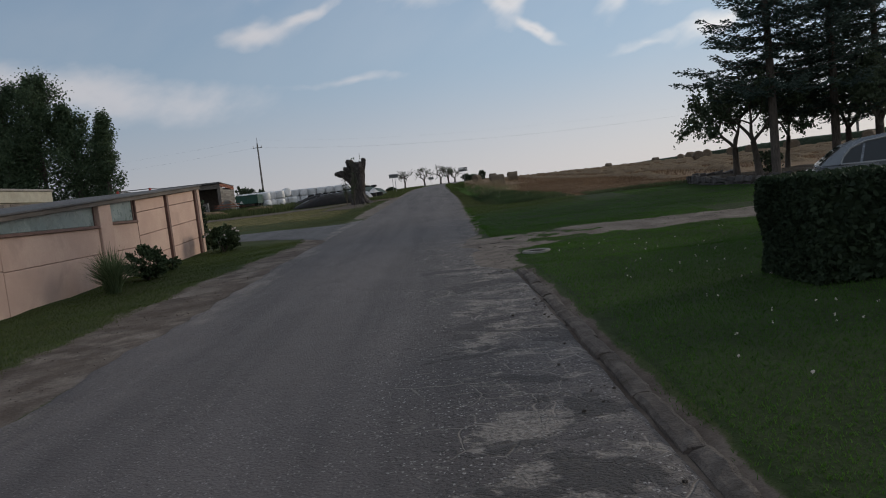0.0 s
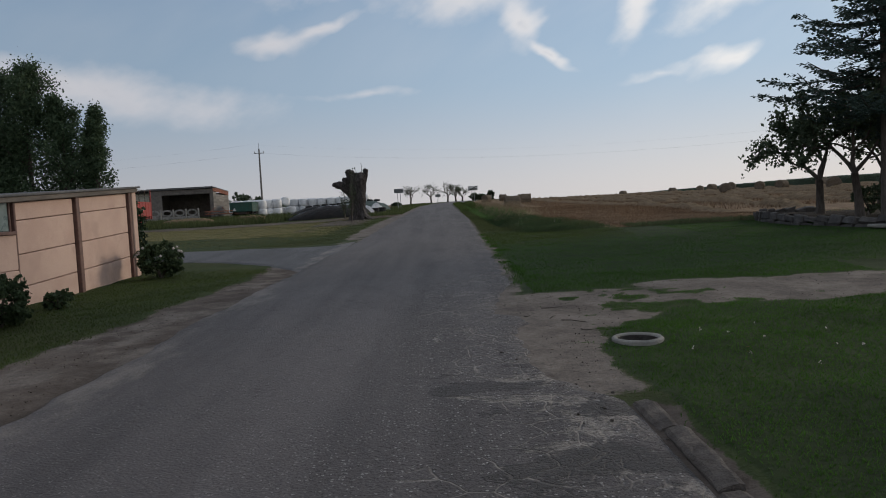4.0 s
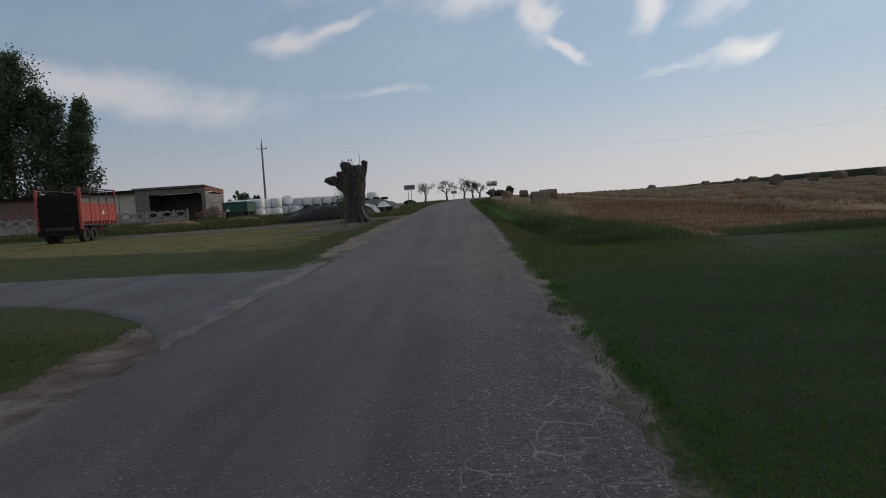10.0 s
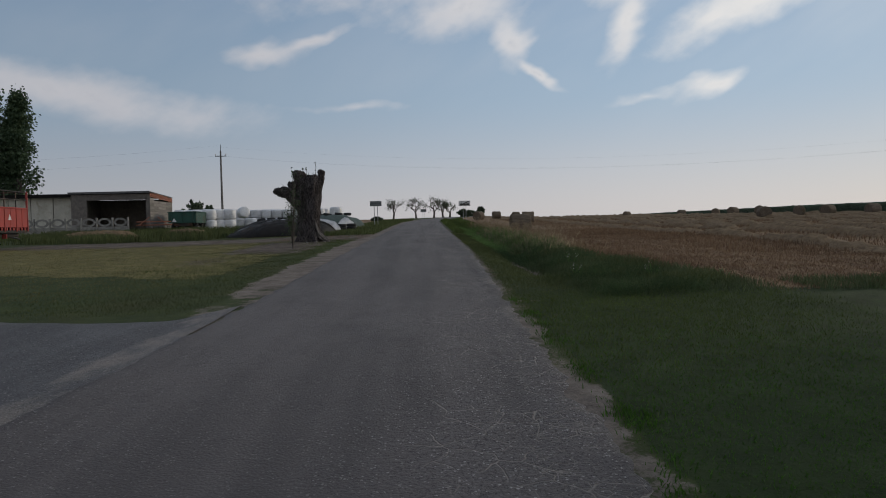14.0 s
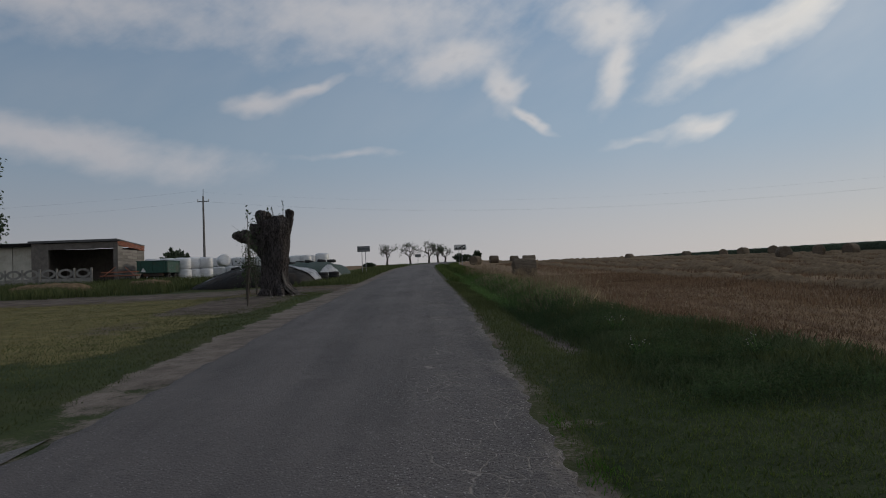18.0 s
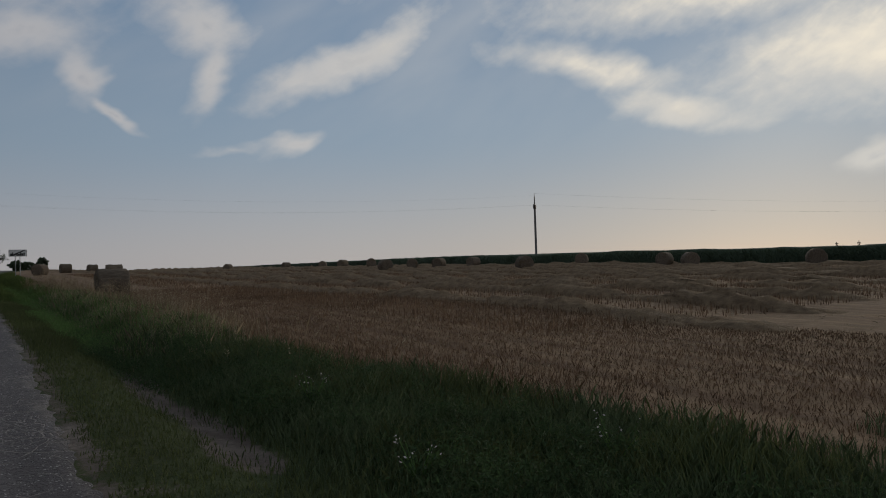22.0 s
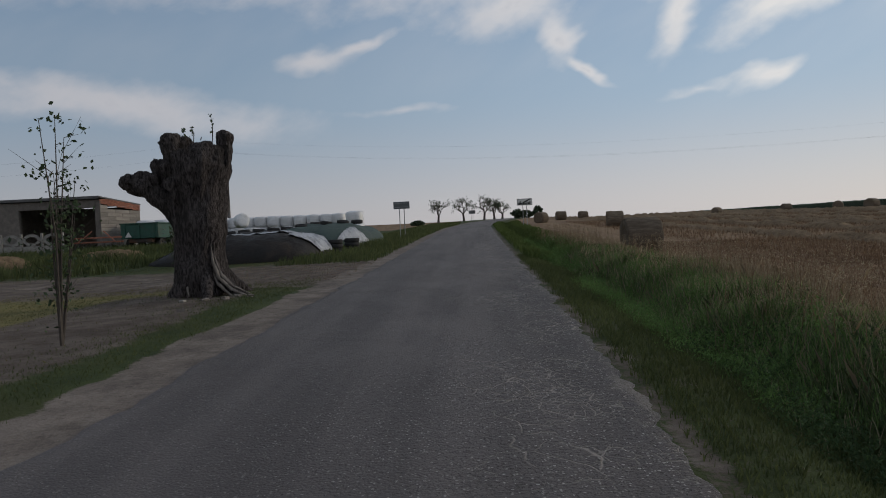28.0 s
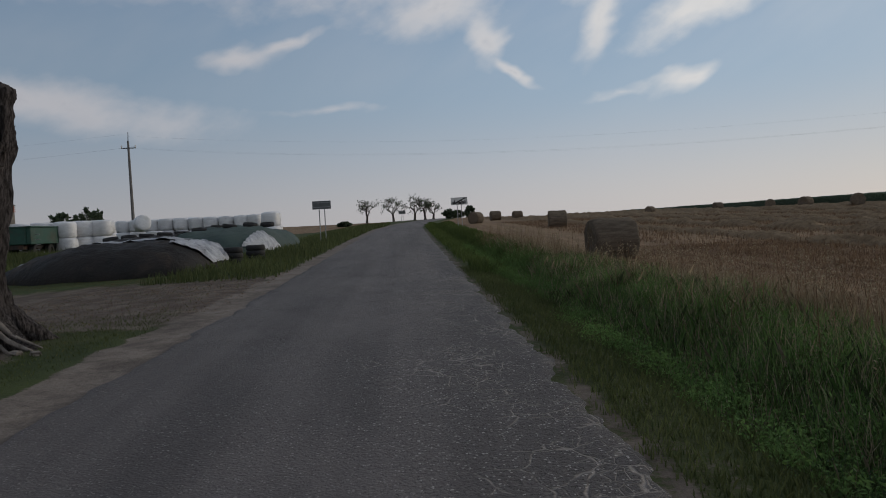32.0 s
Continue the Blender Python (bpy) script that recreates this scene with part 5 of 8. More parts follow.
def build_green_trailer():
    tr = empty("green_trailer", pose(-22.1, 85.8, spot(-22, 85.8), 0, 0, 4), "dark green tipping trailer with a white warning triangle", "trailer")
    part("body", box(-2.6, 0, 0, 3.8, 0.85, 1.85, 0.03), GREENPAINT, tr)
    part("top_edge", box(-2.65, 0.05, -0.05, 3.85, 1.852, 1.93, 0.01), GREENPAINT, tr)
    for x in (-2.3, -1.3, -0.3):
        part("rib", box(x - 0.05, x + 0.05, -0.08, -0.002, 0.85, 1.85, 0.01), GREENPAINT, tr)
    part("chassis", box(-2.1, -0.5, 0.1, 4.2, 0.55, 0.84, 0.02), DARKIRON, tr)
    bm = bmesh.new()
    v = [bm.verts.new(p) for p in ((-2.25, -0.09, 0.95), (-1.8, -0.09, 0.95), (-2.02, -0.09, 1.32))]
    r = bmesh.ops.extrude_face_region(bm, geom=[bm.faces.new(v)])
    bmesh.ops.translate(bm, vec=(0, -0.015, 0), verts=[e for e in r["geom"] if isinstance(e, bmesh.types.BMVert)])
    part("warning_triangle", bm, SIGNWHITE, tr, "white triangle plate")
    for x in (-2.35, -0.25):
        for y in (0.9, 2.9):
            wheel(tr, x, y, 0.42, 0.42, 0.28)
    for k in range(4):
        part("ladder_rung", box(0.06, 0.3, 0.4, 0.44, 0.5 + 0.3 * k, 0.54 + 0.3 * k), STEEL, tr)


def rough_tube(points, radii, sides, rough, seed, bm=None, ridge=9):
    """A thick bark-covered limb with furrows and lumps."""
    bm = bm or bmesh.new()
    pts = [Vector(p) for p in points]
    fine_p, fine_r = [], []
    for i in range(len(pts) - 1):
        for k in range(7):
            f = k / 7
            fine_p.append(pts[i].lerp(pts[i + 1], f)), fine_r.append(radii[i] * (1 - f) + radii[i + 1] * f)
    fine_p.append(pts[-1]), fine_r.append(radii[-1])
    rings = []
    for i, p in enumerate(fine_p):
        d = (fine_p[min(i + 1, len(fine_p) - 1)] - fine_p[max(i - 1, 0)]).normalized()
        a = d.cross(Vector((0.2, 0.97, 0.1))).normalized()
        b = d.cross(a)
        ring = []
        for k in range(sides):
            t = 2 * math.pi * k / sides
            q = p + fine_r[i] * (math.cos(t) * a + math.sin(t) * b)
            n1 = noise.noise((q + Vector((seed, 0, 0))) * 1.6)
            n2 = noise.noise(Vector((math.cos(t) * ridge * 0.5 + seed, math.sin(t) * ridge * 0.5, i * 0.16)))
            n3 = noise.noise((q + Vector((0, seed, 0))) * 7)
            ring.append(bm.verts.new(p + (q - p) * (1 + rough * (0.8 * n1 + 0.75 * n2 + 0.45 * n3 + 0.3 * noise.noise(q * 17)))))
        rings.append(ring)
    for r0, r1 in zip(rings, rings[1:]):
        for k in range(sides):
            bm.faces.new((r0[k], r0[(k + 1) % sides], r1[(k + 1) % sides], r1[k]))
    for ring, flip in ((rings[0], False), (rings[-1], True)):
        mid = bm.verts.new(sum((v.co for v in ring), Vector()) / sides)
        for k in range(sides):
            f = (ring[(k + 1) % sides], ring[k], mid)
            bm.faces.new(f[::-1] if flip else f)
    return bm


def build_pollard():
    x, y = -5.9, 53.6
    g = spot(x, y)
    tree = empty("pollard_trunk", pose(x, y, g), "thick pollarded tree trunk with knobbly cut stubs, nearly bare", "tree trunk")
    bm = rough_tube([(-0.12, 0, -0.15), (-0.13, 0, 0.3), (-0.15, 0, 1.0), (-0.09, 0, 1.9), (0.0, 0.0, 2.75), (0.02, 0, 3.08), (0.0, 0, 3.18)], [0.66, 0.57, 0.50, 0.55, 0.64, 0.6, 0.3], 84, 0.17, 3)
    part("trunk", bm, BARK, tree, smooth=True)
    bm = rough_tube([(-0.3, 0, 1.35), (-0.66, -0.05, 2.0), (-1.05, -0.08, 2.34), (-1.55, -0.1, 2.5), (-1.74, -0.1, 2.52)], [0.28, 0.29, 0.23, 0.2, 0.1], 32, 0.24, 9)
    part("limb_stub", bm, BARK, tree, "short cut limb reaching sideways", smooth=True)
    rng = random.Random(5)
    for cx, cy, z0, z1, r in ((0.52, 0, 2.6, 3.48, 0.17), (-0.64, -0.1, 2.6, 3.46, 0.2), (-0.42, 0.2, 2.9, 3.42, 0.19), (0.05, -0.25, 2.8, 3.2, 0.23), (-0.12, 0.3, 2.9, 3.24, 0.2), (-0.86, 0, 2.4, 2.92, 0.19), (-1.3, -0.1, 2.4, 2.68, 0.14), (0.2, 0.25, 2.8, 3.2, 0.18), (0.26, -0.38, 2.5, 3.02, 0.16), (-0.24, -0.42, 2.5, 3.05, 0.17), (-0.66, -0.25, 2.3, 2.9, 0.16), (-1.66, 0.02, 2.35, 2.6, 0.14), (-1.05, -0.2, 2.2, 2.62, 0.14), (0.12, -0.5, 2.2, 2.62, 0.12), (-0.42, -0.45, 2.0, 2.5, 0.12), (-1.5, -0.25, 2.35, 2.62, 0.11)):
        bm = rough_tube([(cx, cy, z0), (cx + rng.uniform(-0.05, 0.05), cy, (z0 + z1) / 2), (cx + rng.uniform(-0.07, 0.07), cy, z1 - 0.1), (cx, cy, z1), (cx, cy, z1 + 0.06)], [r * 0.35, r * 0.85, r * 1.15, r * 0.85, r * 0.3], 18, 0.36, rng.random() * 40)
        part("knob", bm, BARK, tree, smooth=True)
    for ax, ay, ln, r in ((0.78, -0.35, 1.0, 0.17), (0.3, -0.8, 0.75, 0.17), (-0.5, -0.7, 0.35, 0.17), (-0.85, 0.1, 0.25, 0.17), (0.75, 0.5, 0.8, 0.18), (0.0, 0.8, 0.6, 0.2)):
        v = Vector((ax, ay, 0)).normalized()
        bm = rough_tube([v * 0.36 + Vector((0, 0, 0.55)), v * 0.54 + Vector((0, 0, 0.24)), v * (0.54 + 0.35 * ln) + Vector((0, 0, 0.02)), v * (0.54 + 0.65 * ln) + Vector((0, 0, -0.1))], [r * 0.6, r * 0.9, r * 0.6, r * 0.3], 14, 0.2, ax * 7 + ay)
        part("root", bm, BARK, tree, smooth=True)
    # barkless wood fanning out over the roots
    for pts, w in ((((0.25, -0.33, 1.05), (0.29, -0.37, 0.72), (0.42, -0.42, 0.38), (0.68, -0.46, 0.14), (1.02, -0.54, 0.0)), 0.05), (((0.27, -0.36, 0.5), (0.38, -0.42, 0.28), (0.58, -0.5, 0.1), (0.78, -0.6, -0.02)), 0.045),
                   (((0.31, -0.33, 0.85), (0.43, -0.36, 0.46), (0.70, -0.38, 0.19), (1.08, -0.40, 0.02)), 0.045), (((-0.24, -0.50, 0.34), (-0.22, -0.54, 0.2), (-0.16, -0.62, 0.03)), 0.055)):
        w *= 0.72
        radii = [w * 0.3] + [w] * (len(pts) - 2) + [w * 0.5]
        part("bare_strip", rough_tube(pts, radii, 12, 0.5, pts[0][0] * 9), BAREWOOD, tree, "pale barkless root wood", smooth=True)
    bm, q = bmesh.new(), []
    for k in range(150):
        a, h0 = rng.uniform(0, 6.28), rng.choice((rng.uniform(2.2, 3.2), rng.uniform(2.6, 3.3)))
        r0 = 0.5
        p = Vector((math.cos(a) * r0 - 0.06, math.sin(a) * r0, h0))
        far = rng.uniform(0.06, 0.2)
        e = p + Vector((math.cos(a) * far, math.sin(a) * far, rng.uniform(-0.03, 0.16)))
        tube([p, (p + e) / 2 + Vector((0, 0, 0.02)), e], [0.014, 0.009, 0.004], 4, bm)
    for bx, by, hh in ((0.28, 0, 0.5), (-0.35, 0, 0.22), (-0.18, 0.1, 0.25)):
        tube([(bx, by, 3.3), (bx + 0.02, by, 3.35 + hh * 0.6), (bx - 0.02, by, 3.4 + hh)], [0.014, 0.01, 0.004], 4, bm)
        for k in range(14):
            q.append((bx + rng.uniform(-0.05, 0.05), by + rng.uniform(-0.05, 0.05), 3.4 + hh * rng.uniform(0.2, 1.05)))
    tagged(part("sprout", bm, BRANCH, tree, "thin dead twigs"), "thin dead twigs", kind="stuff")
    soup("leaves", leaf_quads(np.array(q), 0.05, 2), 4, SHRUBLEAF, tree)


def sapling(name, x, y, h, n, count, seed, label):
    rng = np.random.default_rng(seed)
    thing = empty(name, pose(x, y, spot(x, y)), label, "sapling")
    bm, pts = bmesh.new(), []
    for k in range(n):
        a, s = rng.uniform(0, 6.28), rng.uniform(0.05, 0.21)
        top = h * rng.uniform(0.55, 1.0) if k else h
        e = Vector((math.cos(a) * s * top * (0.3 if k == 0 else 1), math.sin(a) * s * top * (0.3 if k == 0 else 1), top))
        m = e * 0.5 + Vector((rng.normal() * 0.05, rng.normal() * 0.05, 0))
        tube([(0, 0, -0.05), m, e], [0.022, 0.013, 0.004], 5, bm)
        for f in np.linspace(0.3, 1, 12):
            p = (m * 2 * f if f < 0.5 else m.lerp(e, 2 * f - 1))
            d = Vector(rng.normal(size=3)) * 0.12
            if rng.random() < 0.5:
                tube([p, p + d * 1.4 + Vector((0, 0, 0.12))], [0.006, 0.002], 4, bm)
            pts.extend(np.array(p + d * s_) for s_ in (0.2, 0.6, 1.1, 1.6))
    part("stem", bm, BRANCH, thing)
    pts = np.array(pts)
    pick = pts[rng.integers(0, len(pts), count)] + rng.normal(size=(count, 3)) * 0.05
    soup("leaves", leaf_quads(pick, 0.045, seed + 1), 4, SHRUBLEAF, thing)


# ---- wrapped bales and silage clamps ----
def build_wrapped_bales():
    r, h = 0.68, 1.06
    prof = [(0, 0.0), (r * 0.8, 0.0), (r * 0.95, 0.06), (r, 0.2), (r * 1.02, h / 2), (r, h - 0.2), (r * 0.95, h - 0.06), (r * 0.8, h), (r * 0.4, h + 0.015), (0, h + 0.01)]
    bm = lathe(prof, 26)
    for v in bm.verts:
        v.co += v.co.normalized() * 0.035 * noise.noise(v.co * 2.2)
    proto = finish("wrapped_bale", bm, WRAP, smooth=True)
    tagged(proto, "white film-wrapped round silage bale in a stack", "silage bale", "stacked wrapped bales")
    spots = []
    rng = random.Random(8)
    row = [(-10.2, 96.5), (-10.3, 98.0)] + [(-13.6 - 1.36 * k, 107.2 + 0.15 * k) for k in range(10)]
    for x, y in row:
        spots += [(x, y, 0), (x + rng.uniform(-0.1, 0.1), y + rng.uniform(-0.1, 0.1), 1)]
    for k in range(9):
        spots.append((-13.3 - 1.37 * k, 108.7, 0))
        spots.append((-13.3 - 1.37 * k, 108.7, 1))
    for k in range(4):
        spots += [(-25.2 - 1.4 * k, 103.5 - 0.3 * k, 0)] + ([(-25.3 - 1.4 * k, 103.6 - 0.3 * k, 1)] if k < 3 else [])
    for k in range(3):
        spots += [(-22.2 - 1.42 * k, 90.2, 0), (-22.25 - 1.42 * k, 90.2, 1), (-21.8 - 1.42 * k, 91.7, 0), (-21.8 - 1.42 * k, 91.7, 1)]
    spots += [(-23.2, 104.9, 0), (-21.8, 105.2, 0), (-20.8, 92.2, 0), (-20.8, 92.2, 1)]
    for i, (x, y, level) in enumerate(spots):
        m = pose(x, y, spot(x, y) - 0.02 + level * (h + 0.005), rng.uniform(-2, 2) * level, rng.uniform(-2, 2) * level, rng.uniform(0, 360))
        if i == 0:
            proto.matrix_world = m
        else:
            copy_thing(proto, m)
    tilt = copy_thing(proto, pose(-22.6, 103.9, spot(-22.6, 104) + h + 0.62, 82, 0, 35))
    tagged(tilt, "white wrapped bale toppled on its side on others")


def dome(name, cx, cy, lx, ly, h, turn, mat, parent, s0=-1.0, s1=1.0, a0=0.0, a1=1.0, lift=0.0, seed=1, crease=0.05, ends=4.5, tail=0.0, slump=0.7):
    """A sheeted heap: s runs along it, a from its front foot over the top to its back foot."""
    s, a = np.meshgrid(np.linspace(s0, s1, 70), np.linspace(a0, a1, 40), indexing="ij")
    ang = np.pi * a
    prof = np.sign(np.cos(ang)) * np.abs(np.cos(ang)) ** 0.75, np.abs(np.sin(ang)) ** slump
    fall = np.clip(1 - np.abs(s) ** ends, 0, 1) ** 0.6
    if tail:
        fall = fall * (1 - tail * (1 - step(s, -1.15, 0.1)))
    x = s * lx + 0.0 * a
    y = -prof[0] * ly * (0.35 + 0.65 * fall) + 0.0
    z = prof[1] * h * fall * (1 + 0.10 * wobble(x, y, 1.6, seed))
    wr = crease * (wobble(x * 1.0, y * 2.5, 0.35, seed) + 0.6 * wobble(x, y, 0.16, seed + 3))
    z = z + lift + np.clip(wr, -0.08, 0.08) * np.clip(prof[1], 0, 1)
    y = y - lift * prof[0] * 1.0
    c, n = math.cos(radians(turn)), math.sin(radians(turn))
    gx, gy = c * x - n * y, n * x + c * y
    gz = land(cx + gx, cy + gy) - spot(cx, cy) - 0.05
    ob = lattice(name, gx, gy, z + gz * (1 - np.clip(z / h, 0, 1)), mat, parent)
    return ob


def tyre_ring():
    return lathe([(0.20, -0.09), (0.31, -0.10), (0.345, -0.05), (0.345, 0.05), (0.31, 0.10), (0.20, 0.09), (0.21, 0.0), (0.20, -0.09)], 22)


def build_clamps():
    at = (-10.3, 68.4)
    heap = empty("silage_clamp", pose(*at, spot(*at)), "low silage heap under black film and a pale sheet", "silage heap")
    form = dict(seed=2, tail=0.75, ends=5.0, slump=0.85)
    dome("black_sheet", *at, 4.0, 2.8, 1.16, -8, TARPDARK, heap, **form)
    tagged(dome("pale_sheet", *at, 4.02, 2.82, 1.16, -8, TARPPALE, heap, s0=-0.72, s1=0.70, a0=0.452, a1=0.60, lift=0.035, crease=0.05, **form), "crumpled pale plastic sheet")
    tagged(dome("pale_edge", *at, 4.04, 2.84, 1.16, -8, TARPPALE, heap, s0=0.70, s1=0.985, a0=0.37, a1=0.6, lift=0.05, crease=0.05, **form), "pale plastic sheet hanging over the end")
    tagged(dome("pale_hem", *at, 4.04, 2.84, 1.16, -8, TARPPALE, heap, s0=-0.97, s1=-0.5, a0=0.40, a1=0.47, lift=0.045, crease=0.03, **form), "narrow pale hem of the sheet")
    heap2 = empty("silage_clamp", pose(-8.6, 78.6, spot(-8.6, 78.6)), "silage heap under dark green mesh with a white end sheet", "silage heap")
    dome("mesh_cover", -8.6, 78.6, 2.7, 4.4, 1.3, -10, TARPGREEN, heap2, seed=6, crease=0.05, ends=3.6, slump=0.9)
    tagged(dome("white_sheet", -8.6, 78.6, 2.74, 4.43, 1.3, -10, TARPPALE, heap2, s0=0.72, s1=0.99, a0=0.12, a1=0.4, lift=0.04, seed=6, crease=0.06, ends=3.6, slump=0.9), "white plastic end sheet")
    dome("black_strip", -8.6, 78.6, 2.72, 4.42, 1.3, -10, TARPDARK, heap2, s0=-1.0, s1=-0.42, a0=0.05, a1=0.8, lift=0.025, seed=6, crease=0.06, ends=3.6, slump=0.9)
    heap3 = empty("silage_clamp", pose(-12.4, 77.5, spot(-12.4, 77.5)), "long silage heap under black film weighed down with tyres", "silage heap")
    dome("black_sheet", -12.4, 77.5, 3.9, 2.4, 1.12, -4, TARPDARK, heap3, seed=9, tail=0.5)
    proto = finish("old_tyre", tyre_ring(), RUBBER, smooth=True)
    tagged(proto, "worn black car tyre weighing down the sheeting", "tyre", "tyres on the silage")
    rng = random.Random(2)
    places = [(-7.6, 77.9, 1.25, 8, -5), (-8.5, 77.6, 1.27, 8, 3), (-9.3, 78.4, 1.28, 3, 3), (-9.9, 77.4, 1.2, 8, 2), (-7.0, 79.0, 1.2, 3, -6), (-12.2, 77.0, 1.1, 5, 2), (-13.1, 77.2, 1.05, 4, -5), (-13.9, 77.1, 0.97, 4, -7), (-11.4, 77.1, 1.14, 4, 2), (-10.7, 77.4, 1.12, 3, 3)]
    for i, (x, y, z, rx, ry) in enumerate(places):
        m = pose(x, y, spot(x, y) + z + 0.05, rx, ry, rng.uniform(0, 90))
        if i == 0:
            proto.matrix_world = m
        else:
            copy_thing(proto, m)
    for k in range(3):
        t = copy_thing(proto, pose(-6.25, 68.9, spot(-6.25, 68.9) + 0.10 + 0.195 * k, 0, 0, 40 * k))
        tagged(t, "worn black tyre in a stack beside the heap", group="stacked tyres")
    for k in range(3):
        t = copy_thing(proto, pose(-5.7, 70.0, spot(-5.7, 70.0) + 0.10 + 0.195 * k, 0, 0, 25 * k))
        tagged(t, "worn black tyre in a stack beside the heap", group="stacked tyres")


# ---- signs, poles, wires ----
def town_sign(name, x, y, top, w, h, turn, white, label):
    g = spot(x, y)
    s = empty(name, pose(x, y, g, 0, 0, turn), label, "road sign")
    for px in (-0.16, 0.16):
        part("post", tube([(px, 0.03, -0.1), (px, 0.03, top - g - 0.04)], [0.03, 0.03], 8), STEEL, s)
    board = part("board", box(-w / 2, w / 2, -0.015, 0.0, top - g - h, top - g, 0.004), SIGNWHITE if white else SIGNGREY, s, "" if white else "plain grey back of a sign board")
    z0 = top - g - h
    if white:
        for a, b, c, d in ((-w / 2, w / 2, z0, z0 + 0.035), (-w / 2, w / 2, z0 + h - 0.035, z0 + h), (-w / 2, -w / 2 + 0.035, z0 + 0.036, z0 + h - 0.036), (w / 2 - 0.035, w / 2, z0 + 0.036, z0 + h - 0.036)):
            part("border", box(a, b, -0.022, -0.0155, c, d), SIGNBLACK, board, "black border strip")
        u = w / 1.2
        for bx, bw, bh in ((-0.5, 0.12, 0.12), (-0.38, 0.09, 0.2), (-0.29, 0.14, 0.10), (-0.13, 0.10, 0.16), (-0.02, 0.16, 0.11), (0.15, 0.08, 0.2), (0.24, 0.14, 0.13), (0.39, 0.09, 0.17)):
            part("silhouette", box(bx * u, (bx + bw - 0.008) * u, -0.022, -0.0155, z0 + 0.06, z0 + 0.06 + 1.5 * bh), SIGNBLACK, board, "black roofline silhouette")
        bm = bmesh.new()
        vs = [bm.verts.new(p) for p in ((-w / 2 + 0.05, -0.024, z0 + 0.05), (-w / 2 + 0.27, -0.024, z0 + 0.05), (w / 2 - 0.05, -0.024, z0 + h - 0.05), (w / 2 - 0.27, -0.024, z0 + h - 0.05))]
        bm.faces.new(vs)
        r = bmesh.ops.extrude_face_region(bm, geom=bm.faces[:])
        bmesh.ops.translate(bm, vec=(0, -0.005, 0), verts=[e for e in r["geom"] if isinstance(e, bmesh.types.BMVert)])
        part("slash", bm, SIGNBLACK, board, "dark diagonal end-of-town bar")
    else:
        for zz in (z0 + 0.1, z0 + h - 0.12):
            part("bracket", box(-w / 2 + 0.06, w / 2 - 0.06, -0.04, -0.016, zz, zz + 0.035), STEEL, board)
    return s


